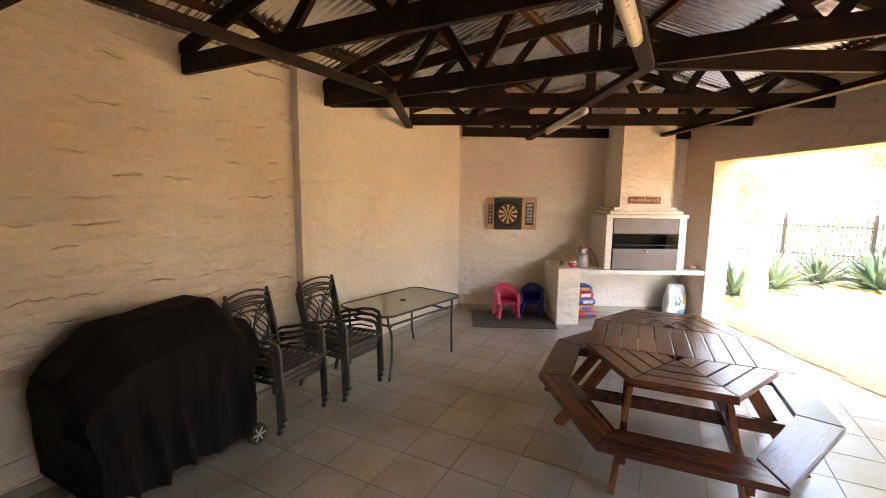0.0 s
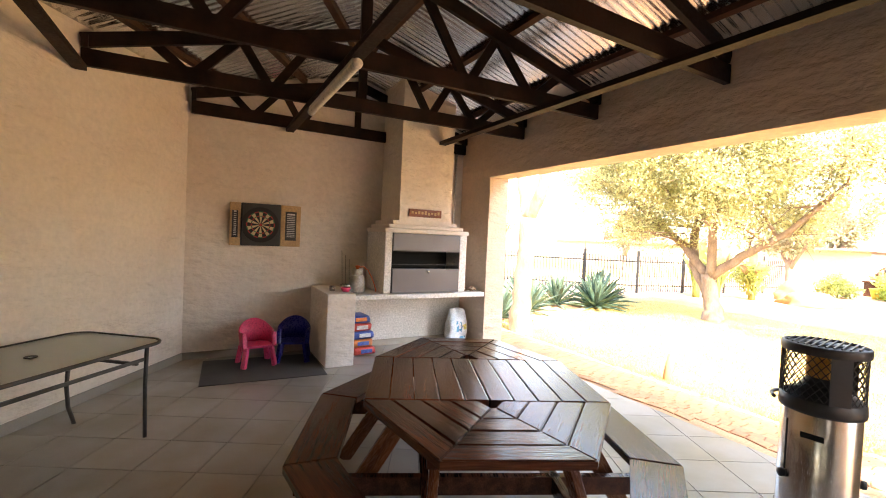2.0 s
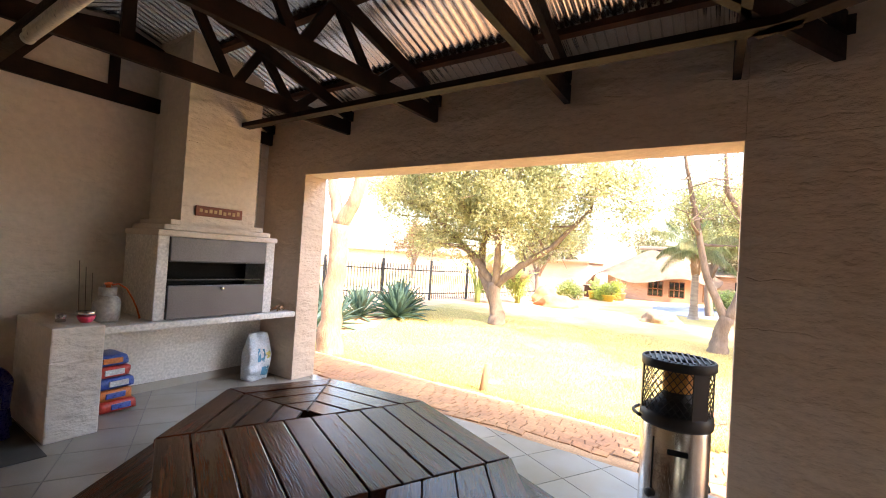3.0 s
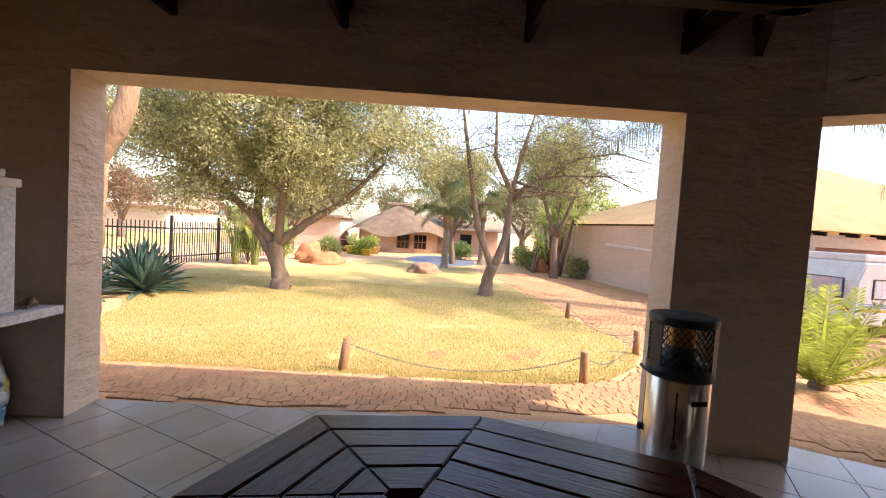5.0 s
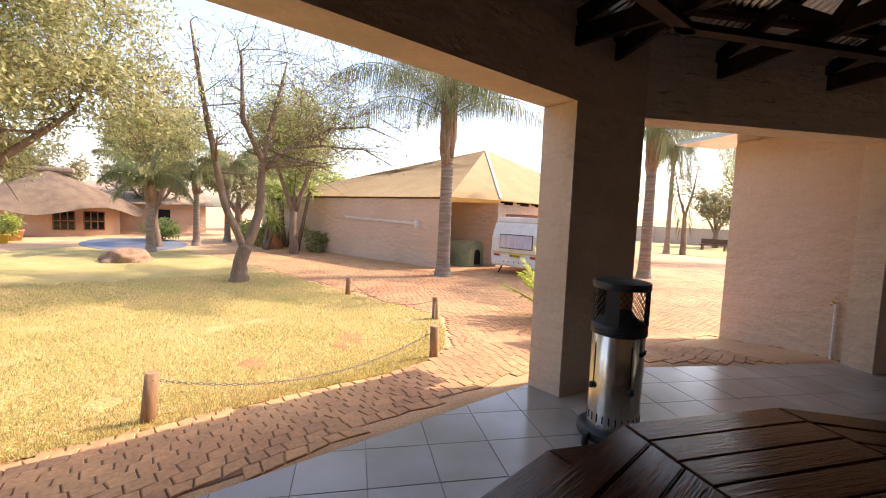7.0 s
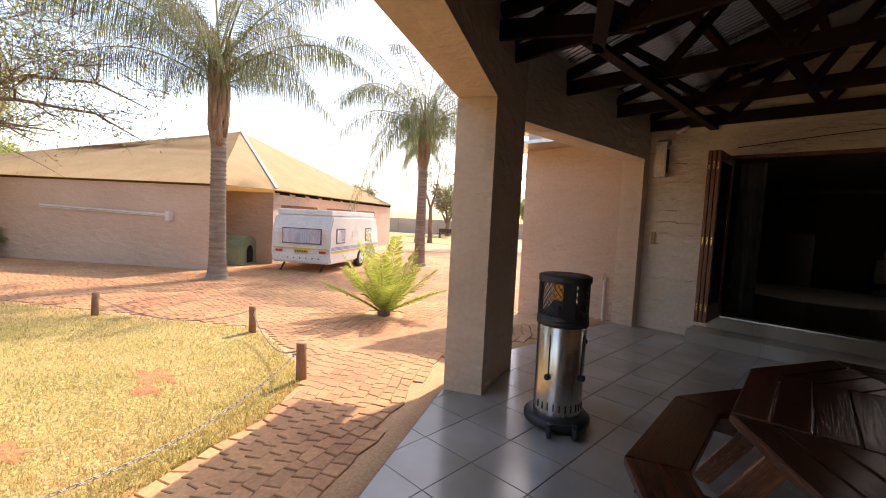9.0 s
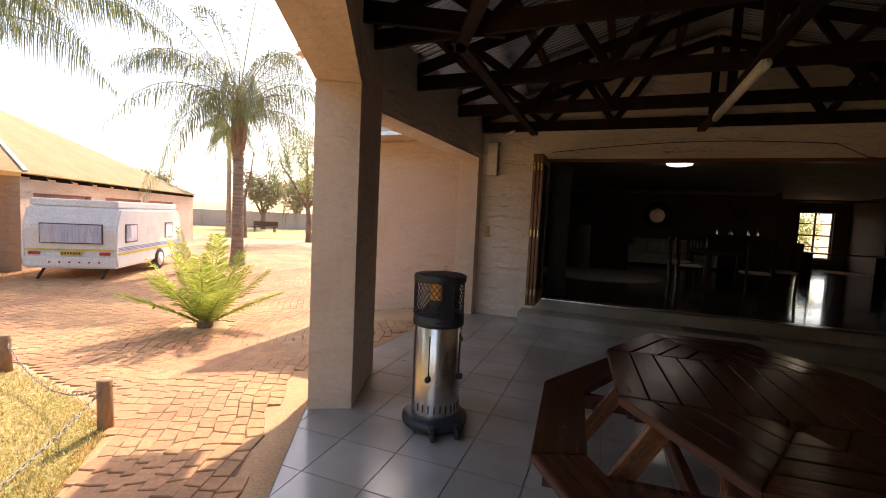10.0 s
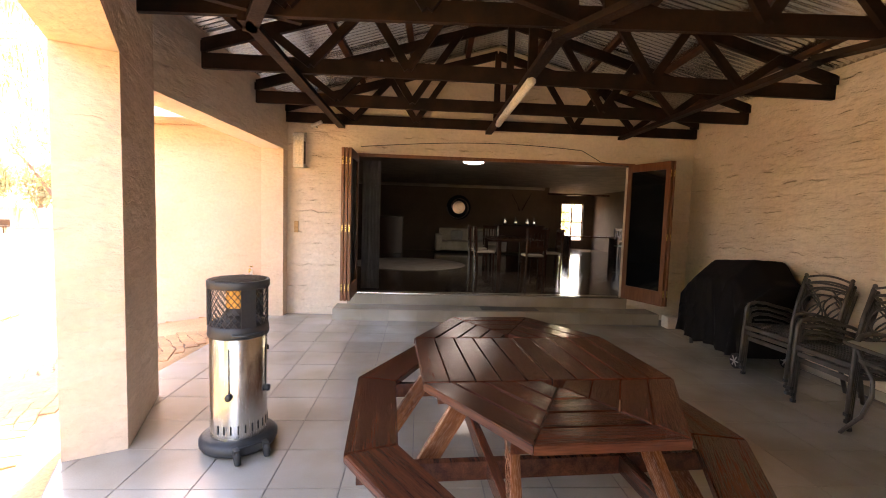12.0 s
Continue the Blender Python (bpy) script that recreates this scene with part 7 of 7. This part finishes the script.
setting("ground_lawn", sheet(steps((5.8, 10, 0.08), (10, 26, 0.25)), steps((0, 12, 0.1)), lawn_z, lambda x, y: inside(x + 0.12 * noise.noise((x * 3, y * 3, 1)), y + 0.12 * noise.noise((x * 3, y * 3, 5)), LAWN)), GRASS, "dry yellow-green lawn", "lawn", True)
setting("ground_far_lawn", sheet(steps((8, 40, 2)), steps((-40, -24, 2)), lambda x, y: -0.29), GRASS, "sunlit far lawn", "lawn", True)
setting("ground_beyond_fence", sheet(steps((-10, 60, 5)), steps((19, 60, 4)), lambda x, y: -0.28), GRASS, "dry field beyond the fence", "field", True)
verts, faces = [], []
while len(faces) < 130000:
    x = 6.05 + 9.0 * rng.random() ** 1.6
    y = rng.uniform(0.1, 11)
    if not inside(x, y, LAWN) or noise.noise((x * 0.9, y * 0.9, 2)) < -0.6:
        continue
    z = lawn_z(x, y) - 0.004
    a = rng.uniform(0, 6.28)
    h = rng.uniform(0.015, 0.05)
    dx, dy = math.cos(a) * 0.005, math.sin(a) * 0.005
    lx, ly = rng.uniform(-0.025, 0.025), rng.uniform(-0.025, 0.025)
    i = len(verts)
    verts += [(x - dx, y - dy, z), (x + dx, y + dy, z), (x + lx, y + ly, z + h)]
    faces.append((i, i + 1, i + 2))
me = bpy.data.meshes.new("grass_blades")
me.from_pydata(verts, [], faces)
BLADE = leaf_material("grass_blade", (0.62, 0.46, 0.19), (0.48, 0.40, 0.13))
tagged(part("grass_blades", me, BLADE), "short dry grass blades on the lawn", "grass", "", "stuff")

# pavers: cobbles between wandering course lines, each joint at its own place
ROWH, STEP = 0.118, 0.142


def course(i, y):
    return 4.86 + ROWH * i + 0.16 * abs(math.sin(y * 1.15 + 0.4)) + 0.05 * math.sin(y * 0.63 + 1) + 0.036 * noise.noise((i * 7.31, y * 5.5, 0.4))


def joint(i, k):
    return 1.0 + STEP * (k + (0.5 if i % 2 else 0.0)) + 0.062 * noise.noise((i * 3.7 + 0.3, k * 5.1 + 0.7, 1.9)) + 0.03 * math.sin(i * 0.7)


def cobble(i, k):
    ya, yb = joint(i, k), joint(i, k + 1)
    sa, sb = (0.032 * noise.noise((i * 2.3, j * 4.7, 8.1)) for j in (k, k + 1))
    quad = [(course(i, ya + sa), ya + sa), (course(i, yb + sb), yb + sb), (course(i + 1, yb - sb), yb - sb), (course(i + 1, ya - sa), ya - sa)]
    cx, cy = sum(v[0] for v in quad) / 4, sum(v[1] for v in quad) / 4
    return cx, cy, [(x - cx, y - cy) for x, y in quad]


def cobble_mesh(quad, tilt):
    vs, fs = [], []
    for gap, z in ((0.005, -0.02), (0.005, 0.003), (0.011, 0.008)):
        for x, y in quad:
            r = math.hypot(x, y)
            vs.append((x * (1 - 1.3 * gap / r), y * (1 - 1.3 * gap / r), z + tilt[0] * x + tilt[1] * y))
    for r in (0, 4):
        for a in range(4):
            c = (a + 1) % 4
            fs.append((r + a, r + c, r + 4 + c, r + 4 + a)[::-1])
    fs.append((8, 9, 10, 11)[::-1])
    return vs, fs


def paved(x, y, grow=0.0):
    """Whether cobbles lie here; grow widens the area."""
    if not (2.9 - grow < x < 21 + grow and -17 - grow < y < 8.9 + grow) or (x > 13.5 and y < -5.2 + 0.19 * (x - 13.8) - 0.1) or (y < -9 and x > 13.3):
        return False
    ds = roof_dists(x, y)
    d = max(-ds[0], -ds[1]) - 0.36
    if d < 0.16 - grow + 0.1 * math.sin(y * 0.9) or inside(x - 0.10 + grow, y, LAWN) and inside(x - 0.10, y, LAWN) or inside(x, y + 0.10 - grow, LAWN) or inside(x, y, LAWN):
        return False
    if off_line(Vector((x, y)), Vector(A(0, 0)), Vector(A(-2.2, 0))) > -0.02 and x < 4.9 and y < -1.2:
        return False
    return (Vector((x, y)) - Vector((6.97, -1.68))).length > 0.38 and not (x > 12 and y > 2)


setting("ground_joints", sheet(steps((2.8, 21, 0.14)), steps((-17, 9, 0.14)), lambda x, y: ground_z(x, y) + 0.005, paved), JOINT, "dark soil in the joints of the paving", "soil", True)
paving = tagged(new("pavement"), "clay cobble paving in wandering rows", "pavement", "", "structure")
near, rest = [], []
for i in range(-18, 140):
    for k in range(-135, 66):
        x, y, quad = cobble(i, k)
        if not paved(x, y):
            continue
        z = ground_z(x, y) + 0.006 + rng.uniform(-0.002, 0.002)
        tilt = (rng.uniform(-0.02, 0.02), rng.uniform(-0.02, 0.02))
        (near if (x < 6.4 and 2.2 < y < 6.2 and len(near) < 300) else rest).append((x, y, z, quad, tilt))
for x, y, z, quad, tilt in near:
    vs, fs = cobble_mesh(quad, tilt)
    me = bpy.data.meshes.new("paver")
    me.from_pydata(vs, [], fs)
    part("paver", me, BRICKP, paving, m=Matrix.Translation((x, y, z)))
verts, faces = [], []
for x, y, z, quad, tilt in rest:
    vs, fs = cobble_mesh(quad, tilt)
    i = len(verts)
    verts += [(a + x, b + y, c + z) for a, b, c in vs]
    faces += [tuple(i + q for q in f) for f in fs]
me = bpy.data.meshes.new("pavers_far")
me.from_pydata(verts, [], faces)
tagged(part("pavers_far", me, BRICKP, paving), "clay cobbles further off", "", "", "stuff")

# floor tiles
floor_ob = bpy.data.objects["floor"]
T = 0.42
tile_poly = [Vector(p) for p in (RIB0, A(0.03, 0.0), SIDE0, SIDE1, (4.44, 1.95), (4.44, 7.25), CORNER, PIL, RIB1)]
tile_outline = [tuple(RIB0 + EV * 0.0), A(0.0, 0.0), tuple(SIDE0 + O2 * 1.04 - D2 * 0.2), tuple(SIDE1 + O2 * 1.04), (4.79, 1.9), (4.79, 7.24), (CORNER.x, 7.24), tuple(PIL), tuple(RIB1)]


def clip(poly, keep):
    """Keep the part of a convex outline on the inner side of a line given as point, normal."""
    p0, n = keep
    out2 = []
    for a, b in zip(poly, poly[1:] + poly[:1]):
        da, db = (a - p0).dot(n), (b - p0).dot(n)
        if da >= 0:
            out2.append(a)
        if (da > 0) != (db > 0) and abs(da - db) > 1e-9:
            out2.append(a + (b - a) * (da / (da - db)))
    return out2


edges = []
for a, b in zip(tile_outline, tile_outline[1:] + tile_outline[:1]):
    a, b = Vector(a), Vector(b)
    d = (b - a).normalized()
    edges.append((a, Vector((-d.y, d.x))))
edges = [e for k, e in enumerate(edges) if k not in (7,)]
whole = mesh_of(poly_slab([(0.002, 0.002), (T - 0.003, 0.002), (T - 0.003, T - 0.003), (0.002, T - 0.003)], -0.006, 0.0, None, 0.002), "tile")
whole.materials.append(TILE)
mrot = Matrix.Rotation(math.atan2(EU.y, EU.x), 4, "Z")
for i in range(-6, 20):
    for j in range(-1, 26):
        u, v = 0.04 + T * i, -0.14 + T * j
        corners = [Vector(A(u, v)), Vector(A(u + T, v)), Vector(A(u + T, v + T)), Vector(A(u, v + T))]
        ins2 = [all((c - p).dot(n) >= -1e-6 for p, n in edges) for c in corners]
        if all(ins2):
            m = Matrix.Translation((*A(u, v + T), 0)) @ mrot @ pose(0, 0, rng.uniform(-0.0008, 0.0008))
            part("tile", whole, None, floor_ob, m=m)
        else:
            gap = [c + (sum(corners, Vector((0, 0))) / 4 - c).normalized() * 0.004 for c in corners][::-1]
            if (gap[1] - gap[0]).cross(gap[2] - gap[1]) < 0:
                gap = gap[::-1]
            for e in edges:
                if len(gap) > 2:
                    gap = clip(gap, e)
            if len(gap) > 2:
                area = 0.5 * abs(sum(a.x * b.y - b.x * a.y for a, b in zip(gap, gap[1:] + gap[:1])))
                if area > 0.002:
                    part("cut_tile", prism([tuple(p) for p in gap], -0.006, 0.0), TILE, floor_ob)

# bare soil in the lawn
for x, y, r in ((7.92, 2.1, 0.22), (7.66, 2.42, 0.13), (7.59, 3.59, 0.17)):
    bm = bmesh.new()
    c = bm.verts.new((x, y, lawn_z(x, y) + 0.012))
    ringv = []
    for k in range(40):
        a = 2 * math.pi * k / 40
        rr2 = r * (0.75 + 0.6 * noise.noise((math.cos(a) * 2.2 + x, math.sin(a) * 2.2, 0.3)) + 0.25 * noise.noise((math.cos(a) * 8, math.sin(a) * 8, x)))
        px2, py2 = x + 1.5 * rr2 * math.cos(a), y + rr2 * math.sin(a)
        ringv.append(bm.verts.new((px2, py2, lawn_z(px2, py2) + 0.004)))
    for k in range(40):
        bm.faces.new((c, ringv[k], ringv[(k + 1) % 40]))
    setting("ground_bare_patch", bm, RED, "bare reddish soil patch in the lawn", "soil")
